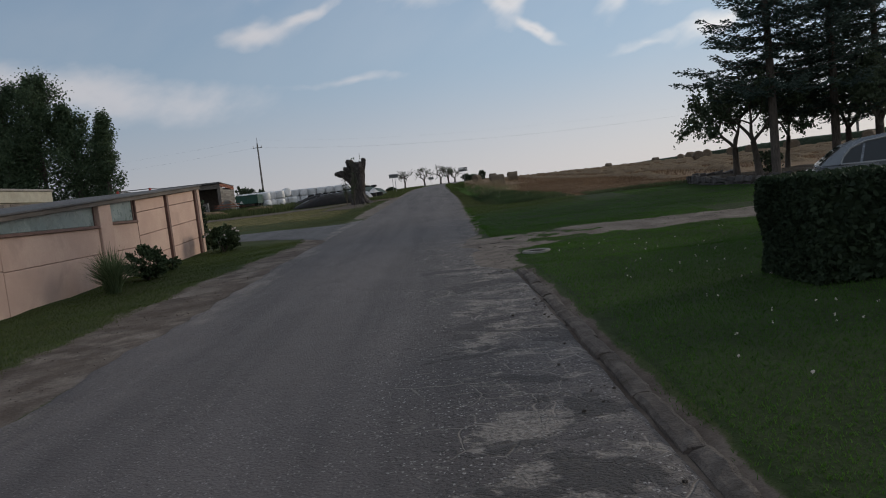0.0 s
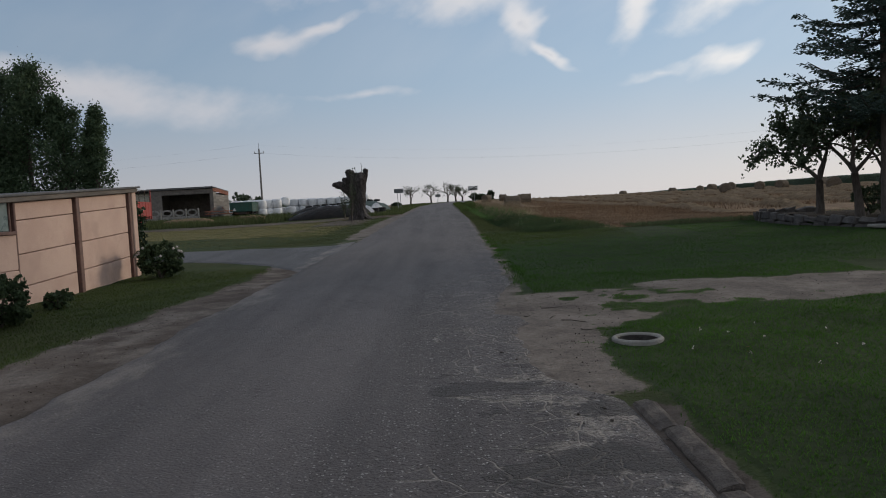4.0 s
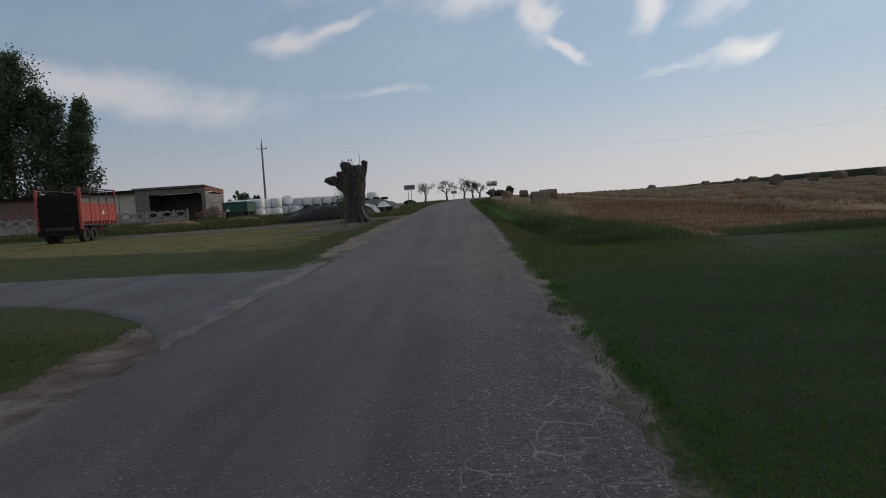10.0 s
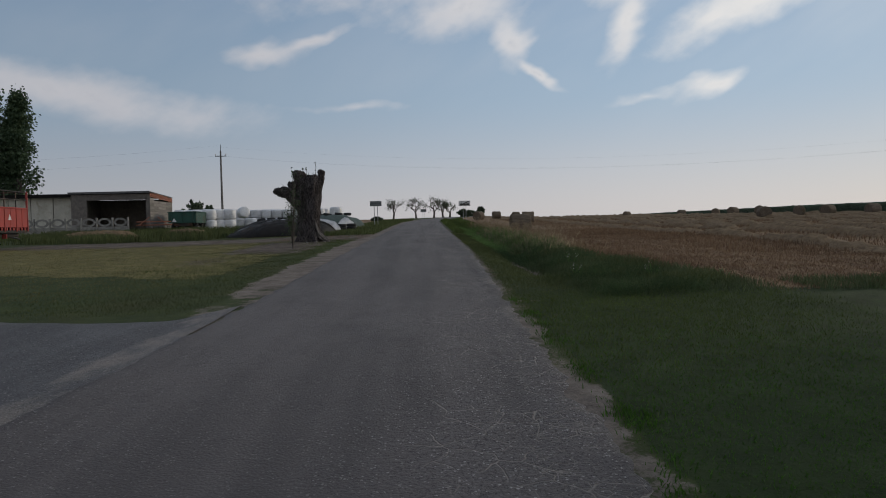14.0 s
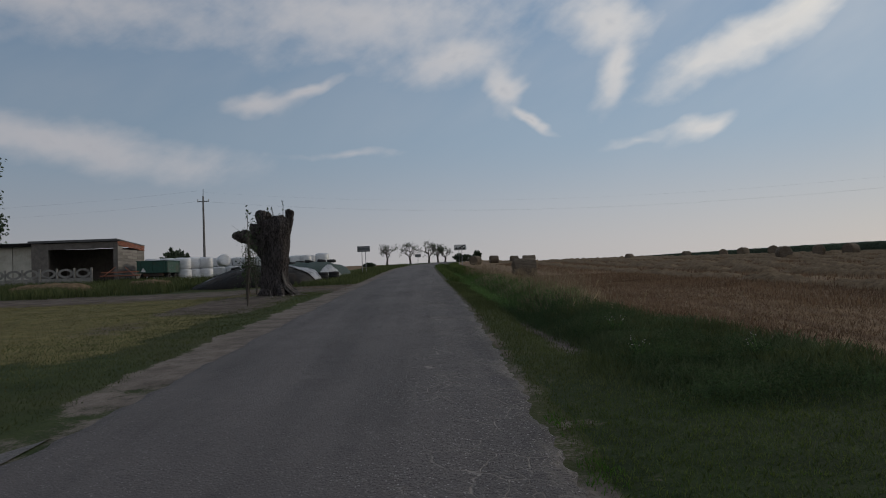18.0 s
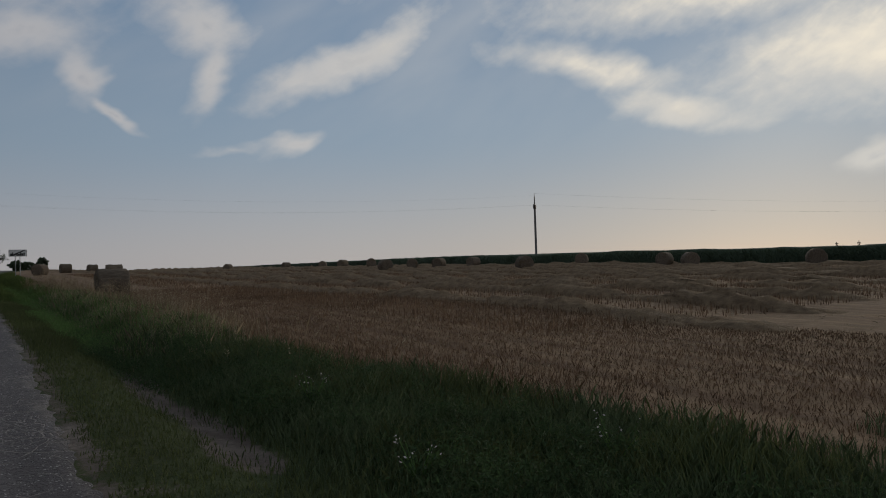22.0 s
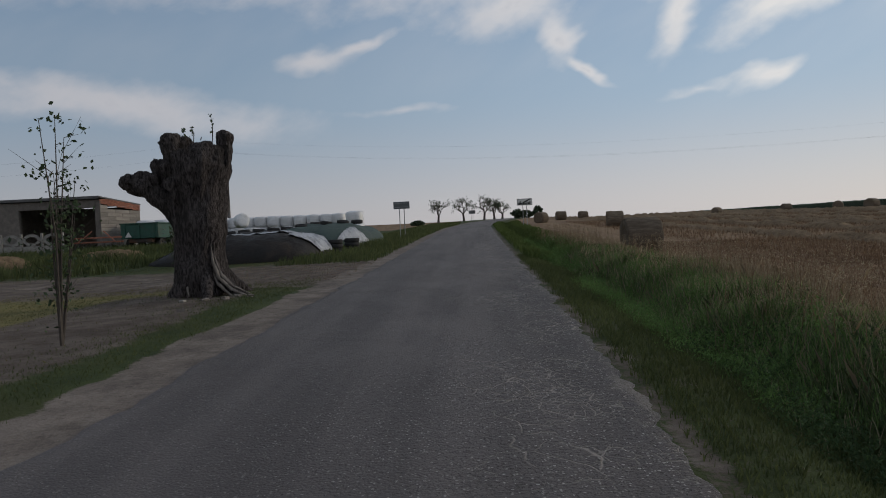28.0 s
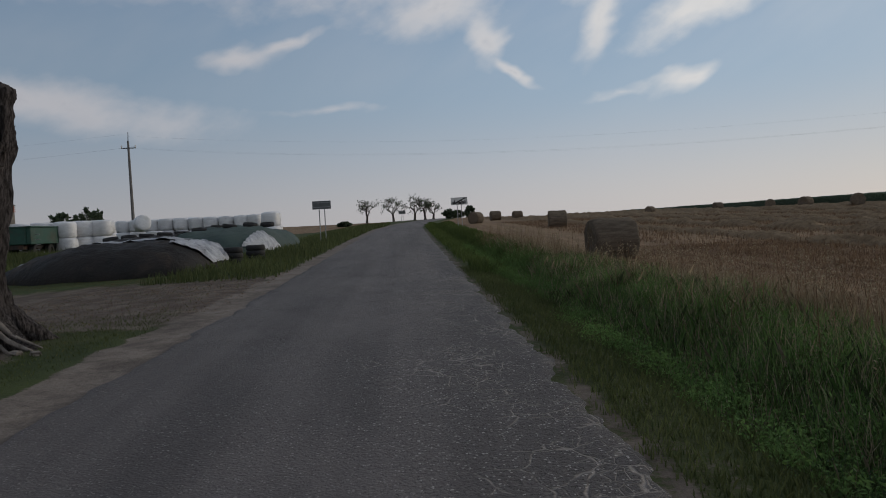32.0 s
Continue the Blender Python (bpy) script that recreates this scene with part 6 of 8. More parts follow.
def build_poles():
    gl = spot(-30.3, 122.4)
    p = empty("utility_pole", pose(-30.3, 122.4, gl, 0, 0, 0), "slender concrete utility pole with a short crossarm", "utility pole")
    h = 15.0 - gl
    part("pole", tube([(0, 0, -0.3), (0, 0, h - 1.0)], [0.19, 0.11], 10), POLEGREY, p)
    part("spike", tube([(0, 0, h - 1.0), (0.05, 0, h)], [0.05, 0.035], 6), DARKIRON, p)
    part("crossarm", box(-0.8, 0.8, -0.05, 0.05, h - 1.8, h - 1.7, 0.01), DARKIRON, p)
    for x in (-0.75, 0.75):
        part("insulator", lathe([(0, -1.7 + h), (0.05, h - 1.69), (0.05, h - 1.6), (0.09, h - 1.56), (0.05, h - 1.5), (0.07, h - 1.44), (0, h - 1.4)], 10, m=Matrix.Translation((x, 0, 0))), SIGNWHITE, p)
    gr = spot(57.4, 92.8)
    q = empty("utility_pole", pose(57.4, 92.8, gr, 0, 0, 40), "tall dark double utility pole rising behind the maize", "utility pole")
    hr = 11.05 - gr
    part("pole", tube([(-0.1, 0, -0.3), (-0.1, 0, hr - 1.5)], [0.14, 0.11], 9), POLEGREY, q)
    part("pole", tube([(0.1, 0, -0.3), (0.1, 0, hr - 1.5)], [0.14, 0.11], 9), POLEGREY, q)
    part("head", box(-0.33, 0.33, -0.15, 0.15, hr - 1.75, hr - 1.35, 0.02), DARKIRON, q)
    for x in (-0.2, 0.2):
        part("upright", tube([(x, 0, hr - 1.35), (x * 0.7, 0, hr - 0.4)], [0.045, 0.04], 6), DARKIRON, q)
    part("crossbar", box(-0.22, 0.22, -0.04, 0.04, hr - 0.44, hr - 0.36), DARKIRON, q)
    part("spike", tube([(0, 0, hr - 0.36), (0, 0, hr + 0.05)], [0.04, 0.025], 5), DARKIRON, q)
    part("crossarm", box(-0.95, 0.95, -0.04, 0.04, hr - 1.34, hr - 1.27), DARKIRON, q)
    left, right = Vector((-30.3, 122.4, 0)), Vector((57.4, 92.8, 0))
    for k, (dy, zl, zr_) in enumerate(((-0.7, 13.25, 9.75), (0.0, 14.6, 10.9), (0.7, 13.3, 9.8))):
        pts = []
        for i in range(41):
            f = i / 40
            pts.append((left.x + (right.x - left.x) * f, left.y + (right.y - left.y) * f + dy, zl + (zr_ - zl) * f - 2.2 * 4 * f * (1 - f)))
        tagged(finish("power_line", tube(pts, [0.002] * 41, 4, cap=False), WIRE), "thin sagging power line strung between poles", "wire", "power lines")
    for dx, zl in ((0.7, 13.4), (-0.5, 14.8)):
        pts = [(57.4 + 110 * f + dx, 92.8 - 37 * f, zl - 3.65 - 6 * f * (1 - f) + 1.0 * f) for f in [i / 20 for i in range(21)]]
        tagged(finish("power_line", tube(pts, [0.0035] * 21, 4, cap=False), WIRE), "thin sagging power line strung between poles", "wire", "power lines")
        pts = [(-30.3 - 90 * f + dx, 122.4 - 8 * f, zl - 9 * f * (1 - f)) for f in [i / 20 for i in range(21)]]
        tagged(finish("power_line", tube(pts, [0.0035] * 21, 4, cap=False), WIRE), "thin sagging power line strung between poles", "wire", "power lines")
    for x, y, hh in ((262, 155, 4.6), (268, 150, 5.0), (262, 110, 4.8)):
        g = spot(x, y)
        m = empty("far_mast", pose(x, y, g), "thin dark mast far behind the maize", "mast")
        part("mast", tube([(0, 0, -0.3), (0, 0, hh)], [0.35, 0.12], 6), DARKIRON, m)
        for z in (hh * 0.72, hh * 0.84):
            part("arm", box(-1.2, 1.2, -0.08, 0.08, z, z + 0.2), DARKIRON, m)


# ---- right: drain, kerb, hedge, car, planter ----
def build_drain():
    x, y = 1.72, 12.88
    g = float(np.interp(y, RY, RZ)) + 0.0
    d = empty("drain_inlet", pose(x, y, g), "round concrete drain ring with an iron grate sunk in the verge", "drain")
    prof = [(0.21, -0.24), (0.21, 0.0), (0.216, 0.024), (0.23, 0.034), (0.252, 0.034), (0.268, 0.02), (0.274, -0.06), (0.274, -0.24), (0.21, -0.24)]
    bm = lathe(prof, 44)
    for v in bm.verts:
        v.co += 0.005 * Vector((noise.noise(v.co * 9), noise.noise(v.co * 9 + Vector((3, 0, 0))), noise.noise(v.co * 8)))
    part("ring", bm, CONCRETE, d)
    # added sleeve and floor; the ring's inner shade is put into their colour
    part("lining", lathe([(0.200, -0.21), (0.200, 0.012), (0.2085, 0.012), (0.2085, -0.21), (0.200, -0.21)], 36), PIT, d, "added inner wall coloured dark for the shade in the ring")
    part("pit", lathe([(0, -0.17), (0.21, -0.17), (0.215, -0.21), (0, -0.21)], 28), PIT, d, "pit floor coloured dark for the shade in the ring")
    gm = Matrix.Translation((-0.045, -0.02, -0.10)) @ Matrix.Rotation(radians(6), 4, "X")
    grate = part("grate", lathe([(0.135, 0.0), (0.14, 0.012), (0.115, 0.018), (0.108, 0.0), (0.135, 0.0)], 26, m=gm), GREYBLOCK, d, "round cast grate grey with dust")
    bm = bmesh.new()
    for k in range(-3, 4):
        half = math.sqrt(max(0.0, 0.11 ** 2 - (k * 0.031) ** 2))
        box(-half, half, k * 0.031 - 0.008, k * 0.031 + 0.008, 0.0, 0.014, bm=bm, m=gm)
    part("bars", bm, GREYBLOCK, grate)


def build_kerb():
    kerb = empty("kerb", pose(1.2, 0, 0), "sunken broken concrete kerb stones along the lawn", "kerb")
    kerb["kind"] = "structure"
    rng = random.Random(12)
    y = -5.0
    while y < 10.5:
        ln = rng.choice((0.95, 0.98, 0.92, 0.62, 0.42))
        bm, parts = bmesh.new(), max(3, int(ln / 0.11))
        rings = []
        for k in range(parts + 1):
            q = k / parts
            worn = 0.012 if k in (0, parts) else 0.0
            cut = [(-0.085, -0.2), (-0.08, -0.025 - worn), (-0.05, 0.0 - worn), (0.03, 0.012 - worn), (0.062, 0.0 - worn), (0.07, -0.2)]
            rings.append([bm.verts.new(Vector((cx, q * (ln - 0.012), cz)) + 0.016 * Vector((noise.noise(Vector((cx * 9, y + q * ln * 7, cz * 9))), 0, noise.noise(Vector((y * 3 + q * ln * 8, cx * 12, 3)))))) for cx, cz in cut])
        for r0, r1 in zip(rings, rings[1:]):
            for k in range(5):
                bm.faces.new((r0[k], r0[k + 1], r1[k + 1], r1[k]))
        bm.faces.new(rings[0]), bm.faces.new(rings[-1][::-1])
        o = part("kerb_stone", bm, KERBSTONE, kerb)
        ym = y + ln / 2
        zz = float(np.interp(y, RY, RZ)) + 0.052 + rng.uniform(-0.022, 0.008)
        o.matrix_local = pose(float(road_right(ym)) + 0.06 - 1.2 + rng.uniform(-0.012, 0.012), y, zz, 1.3 + rng.uniform(-0.9, 0.9), rng.uniform(-4, 7), math.degrees(math.atan2(float(road_right(y) - road_right(y + ln)), ln)) + rng.uniform(-1.6, 1.6))
        y += ln + rng.choice((0, 0, 0.0, 0.03))
    # crumbs of stone and asphalt along the gutter
    shapes = []
    for k in range(4):
        bm = bmesh.new()
        bmesh.ops.create_icosphere(bm, subdivisions=1, radius=1.0)
        for v in bm.verts:
            v.co = v.co * (0.75 + 0.35 * noise.noise(v.co * 1.7 + Vector((k * 3.1, 0, 0))))
            v.co.z *= 0.6
        me = bpy.data.meshes.new("pebble")
        bm.to_mesh(me)
        bm.free()
        me.materials.append(KERBSTONE)
        shapes.append(me)
    for k in range(70):
        px, py = float(road_right(3)) - abs(rng.gauss(0, 0.22)) - 0.03, rng.uniform(2.6, 12.6)
        px += float(road_right(py) - road_right(3))
        r = rng.choice((0.008, 0.011, 0.015, 0.024))
        o = new("pebble", shapes[k % 4])
        o.matrix_world = pose(px, py, float(np.interp(py, RY, RZ)) + 0.028 + 0.3 * r, 0, 0, rng.uniform(0, 360)) @ Matrix.Diagonal((r, r * rng.uniform(0.7, 1.1), r, 1))
        tagged(o, "dark crumb of broken asphalt lying in the gutter", "pebble", "crumbs by the kerb")


def build_hedge():
    rng = np.random.default_rng(21)
    n = 34000
    x0, x1, y0, y1, h = 3.75, 9.8, 6.7, 7.95, 1.12
    u = rng.uniform(0, 1, (n, 3))
    face = rng.integers(0, 4, n)
    d = rng.exponential(0.045, n)
    x, y, z = x0 + u[:, 0] * (x1 - x0), y0 + u[:, 1] * (y1 - y0), u[:, 2] * h
    x = np.where(face == 0, x0 + d, x)
    y = np.where(face == 1, y0 + d, y)
    z = np.where(face == 2, h - d, z)
    y = np.where(face == 3, y1 - d, y)
    x, y, z = x + 0.05 * wobble(y, z, 0.4, 2), y + 0.05 * wobble(x, z, 0.4, 3), z + 0.04 * wobble(x, y, 0.5, 4)
    g = spot(6, 7.3)
    thing = empty("clipped_hedge", pose(x0, y0, g), "dense dark clipped hedge beside the lawn", "hedge")
    soup("leaves", leaf_quads(np.stack((x - x0, y - y0, z), -1), 0.05, 8), 4, HEDGELEAF, thing)
    part("core", box(0.14, x1 - x0 - 0.14, 0.14, y1 - y0 - 0.14, 0.02, h - 0.14), HEDGELEAF, thing)
    for k in range(12):
        part("stem", tube([(0.3 + 0.5 * k, 0.6, -0.1), (0.32 + 0.5 * k, 0.6, 0.6)], [0.03, 0.02], 6), BRANCH, thing)


def build_car():
    x, y = 6.3, 11.6
    g = spot(7.5, 11.6) + 0.01
    car = empty("parked_car", pose(x, y, g, 0, 0, -25), "silver saloon car parked behind the hedge", "car")
    low = [(0.05, 0.45), (0.0, 0.75), (0.08, 0.98), (0.85, 1.04), (3.05, 0.98), (4.25, 0.86), (4.5, 0.7), (4.52, 0.4), (3.9, 0.28), (0.5, 0.28)]
    cab = [(0.20, 1.01), (0.40, 1.18), (0.62, 1.36), (0.90, 1.46), (1.30, 1.50), (2.45, 1.50), (2.95, 1.36), (3.55, 0.99)]

    def slab(profile, y0, y1, inset=0.0):
        bm = bmesh.new()
        near = [bm.verts.new((px, y0, pz)) for px, pz in profile]
        far = [bm.verts.new((px, y1, pz)) for px, pz in profile]
        k = len(profile)
        bm.faces.new(near), bm.faces.new(far[::-1])
        for i in range(k):
            bm.faces.new((near[i], far[i], far[(i + 1) % k], near[(i + 1) % k]))
        if inset:
            for v in bm.verts:
                v.co.y += inset * (v.co.z - 1.01) / 0.47 * (1 if v.co.y < 0.9 else -1)
        bmesh.ops.recalc_face_normals(bm, faces=bm.faces)
        bmesh.ops.bevel(bm, geom=bm.edges[:], offset=0.035, segments=2, affect="EDGES")
        return bm

    part("body", slab(low, 0, 1.75), CARPAINT, car, smooth=False)
    part("cabin", slab(cab, 0.09, 1.66, 0.13), CARPAINT, car)
    for side, yy in ((0, 0.085), (1, 1.665)):
        for prof in ([(0.57, 1.06), (0.61, 1.16), (0.72, 1.285), (0.90, 1.365), (0.83, 1.06)], [(0.87, 1.06), (0.94, 1.375), (1.3, 1.42), (2.25, 1.435), (2.25, 1.06)], [(2.31, 1.06), (2.31, 1.43), (2.72, 1.34), (3.2, 1.05)]):
            bm = bmesh.new()
            vs = [bm.verts.new((px, yy + (0.13 * (pz - 1.01) / 0.47) * (1 if side == 0 else -1) - (0.012 if side == 0 else -0.012), pz)) for px, pz in prof]
            bm.faces.new(vs)
            r = bmesh.ops.extrude_face_region(bm, geom=bm.faces[:])
            bmesh.ops.translate(bm, vec=(0, -0.006 if side == 0 else 0.006, 0), verts=[e for e in r["geom"] if isinstance(e, bmesh.types.BMVert)])
            w = part("side_window", bm, CARGLASS, car, "dark glass with chrome trim")
        pts = [(0.545, 1.045), (0.59, 1.17), (0.71, 1.30), (0.92, 1.39), (1.3, 1.44), (2.3, 1.455), (2.75, 1.36), (3.25, 1.035)]
        line = [(px, yy + (0.13 * (pz - 1.01) / 0.47) * (1 if side == 0 else -1) - (0.018 if side == 0 else -0.018), pz) for px, pz in pts]
        part("chrome_trim", tube(line + [line[0]], [0.016] * 9, 5), STEEL, car, "bright chrome window trim")
        for wx in (0.85, 3.65):
            m = pose(wx, 0.12 if side == 0 else 1.63, 0.31, 90, 0, 0)
            t = part("wheel", lathe([(0.19, -0.1), (0.29, -0.1), (0.31, -0.06), (0.31, 0.06), (0.29, 0.1), (0.19, 0.1), (0.19, -0.1)], 22, m=m), RUBBER, car)
            part("rim", lathe([(0, -0.085), (0.06, -0.1), (0.18, -0.07), (0.19, -0.1), (0.19, 0.1), (0.18, 0.07), (0.06, 0.1), (0, 0.085)], 16, m=m), STEEL, t)
    part("rear_window", box(-0.012, 0.012, 0.35, 1.40, -0.22, 0.22, m=pose(0.412, 0, 1.20, 0, 51, 0)), CARGLASS, car)
    part("bumper", box(-0.05, 0.12, 0.1, 1.65, 0.42, 0.62, 0.03), CARPAINT, car)
    for yy in (0.05, 1.4):
        part("lamp", box(-0.025, 0.06, yy, yy + 0.3, 0.76, 0.92, 0.015), STEEL, car, "pale lamp glass")


def build_planter():
    thing = empty("stone_planter", pose(14.5, 29.5, spot(14.5, 29.5)), "low rough stone planter wall around garden trees", "planter")
    rng = random.Random(4)
    pts, base = [], spot(14.5, 29.5)
    pts = [(15.0, 33.6), (12.8, 33.4), (11.9, 32.2), (11.55, 30.5), (11.7, 28.5), (12.3, 26.6), (13.6, 25.4), (15.6, 24.8), (18.0, 24.6), (21.5, 25.0)]
    for (ax, ay), (bx, by) in zip(pts, pts[1:]):
        ln = math.hypot(bx - ax, by - ay)
        k = max(2, int(ln / 0.42))
        for i in range(k):
            for row in range(2):
                f = (i + 0.5 + 0.3 * row) / k
                x, y = ax + (bx - ax) * f, ay + (by - ay) * f
                w = ln / k
                bm = box(-w * rng.uniform(0.4, 0.5), w * rng.uniform(0.4, 0.5), -0.14, 0.14, -0.13, rng.uniform(0.05, 0.13), 0.03)
                for v in bm.verts:
                    v.co += 0.09 * Vector((noise.noise(v.co * 4 + Vector((x, y, 0))), noise.noise(v.co * 4 + Vector((y, x, 0))), noise.noise(v.co * 3 + Vector((x, 0, y)))))
                o = part("stone", bm, PLANTERSTONE, thing)
                o.matrix_local = pose(x - 14.5, y - 29.5, spot(x, y) - base + 0.03 + 0.2 * row, rng.uniform(-4, 4), rng.uniform(-4, 4), math.degrees(math.atan2(by - ay, bx - ax)) + rng.uniform(-5, 5))
    s, a = np.meshgrid(np.linspace(0, 1, 24), np.linspace(0, 1, 30))
    gx = 12.15 + s * 9.6
    gy = np.interp(gx, [11.55, 11.8, 12.3, 13.6, 15.6, 22], [30, 28.4, 26.7, 25.5, 24.9, 25.0]) + 0.1 + a * (32.9 - np.interp(gx, [11.55, 11.8, 12.3, 13.6, 15.6, 22], [30, 28.4, 26.7, 25.5, 24.9, 25.0]))
    gz = land(gx, gy) - base + 0.26 * (1 - step(a, 0.8, 1.0)) + 0.05 * wobble(gx, gy, 0.7, 2)
    lattice("soil", gx - 14.5, gy - 29.5, gz, SOIL, thing)
    slab = box(-0.45, 0.45, -0.25, 0.25, -0.04, 0.05, 0.025)
    o = finish("stone_slab", slab, CONCRETE)
    o.matrix_world = pose(12.6, 25.6, spot(12.6, 25.6) + 0.06, 3, 2, 15)
    tagged(o, "flat pale stone slab lying on the lawn", "slab")


def build_straw_bales():
    r, w = 0.62, 1.22
    bm = bmesh.new()
    sides = 36
    prof = [(0, -w / 2 + 0.02), (r * 0.5, -w / 2 + 0.01), (r * 0.93, -w / 2), (r, -w / 2 + 0.06), (r * 1.01, -w / 4), (r, 0), (r * 1.01, w / 4), (r, w / 2 - 0.06), (r * 0.93, w / 2), (r * 0.5, w / 2 - 0.01), (0, w / 2 - 0.02)]
    lathe(prof, sides, bm, pose(0, 0, 0, 0, 90, 0))
    for v in bm.verts:
        v.co += v.co.normalized() * 0.05 * noise.noise(v.co * 4)
        v.co.z = max(v.co.z, -r * 0.93)
    proto = finish("straw_bale", bm, STRAWBALE, smooth=True)
    tagged(proto, "round netted straw bale lying on the stubble", "straw bale", "round bales on the field")
    spots = [(5.72, 63.4, 3), (10.4, 91.5, -6), (6.9, 112.9, 55), (10.9, 128.5, 8), (38.6, 73.8, 70), (49.2, 77.5, 40), (48.0, 64.6, 50), (48.6, 55, 35), (41.5, 95.8, 60), (34.3, 89.3, 80), (42.5, 92, 30), (48.7, 94, 10),
             (42.5, 107, 60), (49.5, 68.2, 20), (15.5, 140, 12), (44, 118, 30), (47, 131, 60), (47, 146, 10), (50, 47, 60), (49, 38, 30), (38, 150, 40)]
    for i, (x, y, a) in enumerate(spots):
        m = pose(x, y, spot(x, y) + r * 0.93 - 0.04, 0, 0, a)
        if i == 0:
            proto.matrix_world = m
        else:
            copy_thing(proto, m)


build_shed()
build_block_house()
build_barn()
build_long_shed()
build_concrete_fence()
build_red_trailer()
build_green_trailer()
build_pollard()
build_wrapped_bales()
build_clamps()
town_sign("town_sign", -4.98, 85.0, 4.68, 1.1, 0.48, -6, False, "back of a grey town sign on two posts")
town_sign("end_of_town_sign", 4.15, 98.0, 5.0, 1.28, 0.56, -3, True, "white end of built-up area sign on two posts")
town_sign("small_road_sign", -0.75, 170.0, 6.0, 1.25, 0.62, 0, False, "small distant sign back on a post")
build_poles()
build_drain()
build_kerb()
build_hedge()
build_car()
build_planter()
build_straw_bales()

# ---- trees and shrubs ----
spruce("spruce_tree", 13.15, 26.4, spot(13.15, 26.4) + 0.25, 14.5, 3.1, 3.3, 5, "tall dark spruce with drooping branches beside the planter", "garden spruces")
spruce("spruce_tree", 16.0, 27.2, spot(16.0, 27.2) + 0.3, 14.0, 3.6, 2.4, 6, "tall dark spruce with drooping branches beside the planter", "garden spruces", 1.15)
spruce("spruce_tree", 18.6, 28.5, spot(18.6, 28.5) + 0.3, 13.0, 3.4, 2.0, 7, "tall dark spruce with drooping branches beside the planter", "garden spruces", 1.15)
leafy_tree("fruit_tree", 13.45, 30.6, spot(13.45, 30.6) + 0.3, 5.0, 0.31, 0.13, 0.088, 5200, APPLELEAF, "forked garden fruit tree in the stone planter", "tree", 31, forks=((2.8, 0.95), (0.5, 0.25), (4.6, 0.5)), depth=2, spread=1.0, low=0.23, group="garden fruit trees")
leafy_tree("fruit_tree", 12.95, 27.4, spot(12.95, 27.4) + 0.3, 5.2, 0.31, 0.12, 0.088, 5200, APPLELEAF, "leaning garden fruit tree in the stone planter", "tree", 47, lean=-0.12, forks=((1.6, 0.5), (0.2, 0.6), (3.6, 0.4)), depth=2, spread=1.0, low=0.26, group="garden fruit trees")
leafy_tree("fruit_tree", 16.2, 31.5, spot(16.2, 31.5) + 0.3, 4.6, 0.31, 0.1, 0.085, 2800, APPLELEAF, "small garden fruit tree in the stone planter", "tree", 52, lean=0.1, forks=((0.6, 0.5), (3.0, 0.4)), depth=2, spread=0.8, low=0.3, group="garden fruit trees")
leafy_tree("fruit_tree", 18.2, 30.0, spot(18.2, 30.0) + 0.3, 5.4, 0.36, 0.13, 0.1, 5200, APPLELEAF, "leafy garden fruit tree behind the stone planter", "tree", 57, forks=((0.9, 0.6), (3.4, 0.5), (5.2, 0.5)), depth=2, spread=0.9, low=0.26, group="garden fruit trees")
leafy_tree("fruit_tree", 16.8, 25.9, spot(16.8, 25.9) + 0.3, 4.9, 0.36, 0.1, 0.1, 5000, APPLELEAF, "leafy garden fruit tree behind the stone planter", "tree", 61, lean=0.1, forks=((0.2, 0.6), (2.4, 0.5), (4.4, 0.5)), depth=2, spread=0.9, low=0.28, group="garden fruit trees")
shrub("planter_shrub", 13.6, 27.9, 0.55, 0.5, 0.9, 0.09, 700, APPLELEAF, "small leafy shrub at the foot of a tree", "shrub", 3, z=spot(13.6, 27.9) + 0.3)


def poplar(x, y, h, r, seed, count=5200):
    rng = np.random.default_rng(seed)
    g = spot(x, y)
    t = empty("poplar_tree", pose(x, y, g), "tall dark green poplar behind the farm sheds", "tree", "poplars")
    bm, cl = bmesh.new(), []
    tube([(0, 0, -0.2), (0.1, 0, h * 0.4), (0, 0, h * 0.93)], [0.4, 0.26, 0.04], 8, bm)
    for k in range(34):
        z = h * (0.1 + 0.82 * k / 34)
        a = rng.uniform(0, 6.28)
        f = (z / h - 0.08)
        ln = r * max(0.02, 1 - f) ** 0.62 * min(1.0, (f + 0.12) / 0.3) * rng.uniform(0.6, 1.15)
        e = Vector((math.cos(a) * ln, math.sin(a) * ln, z + ln * 0.9))
        tube([(0, 0, z), Vector((0, 0, z)).lerp(e, 0.5) + Vector((0, 0, -0.15 * ln)), e], [0.09, 0.06, 0.015], 5, bm)
        for q in range(6):
            cl.append((np.array(Vector((0, 0, z)).lerp(e, rng.uniform(0.25, 1.05))), 0.30 * r * rng.uniform(0.5, 1.0) * (1.15 - 0.6 * f)))
    part("trunk", bm, BRANCH, t)
    idx = rng.integers(0, len(cl), count)
    c = np.array([cl[i][0] for i in idx]) + rng.normal(size=(count, 3)) * np.array([cl[i][1] for i in idx])[:, None] * (0.75, 0.75, 0.9)
    soup("crown", leaf_quads(c, 0.22, seed + 2), 4, POPLARLEAF, t)


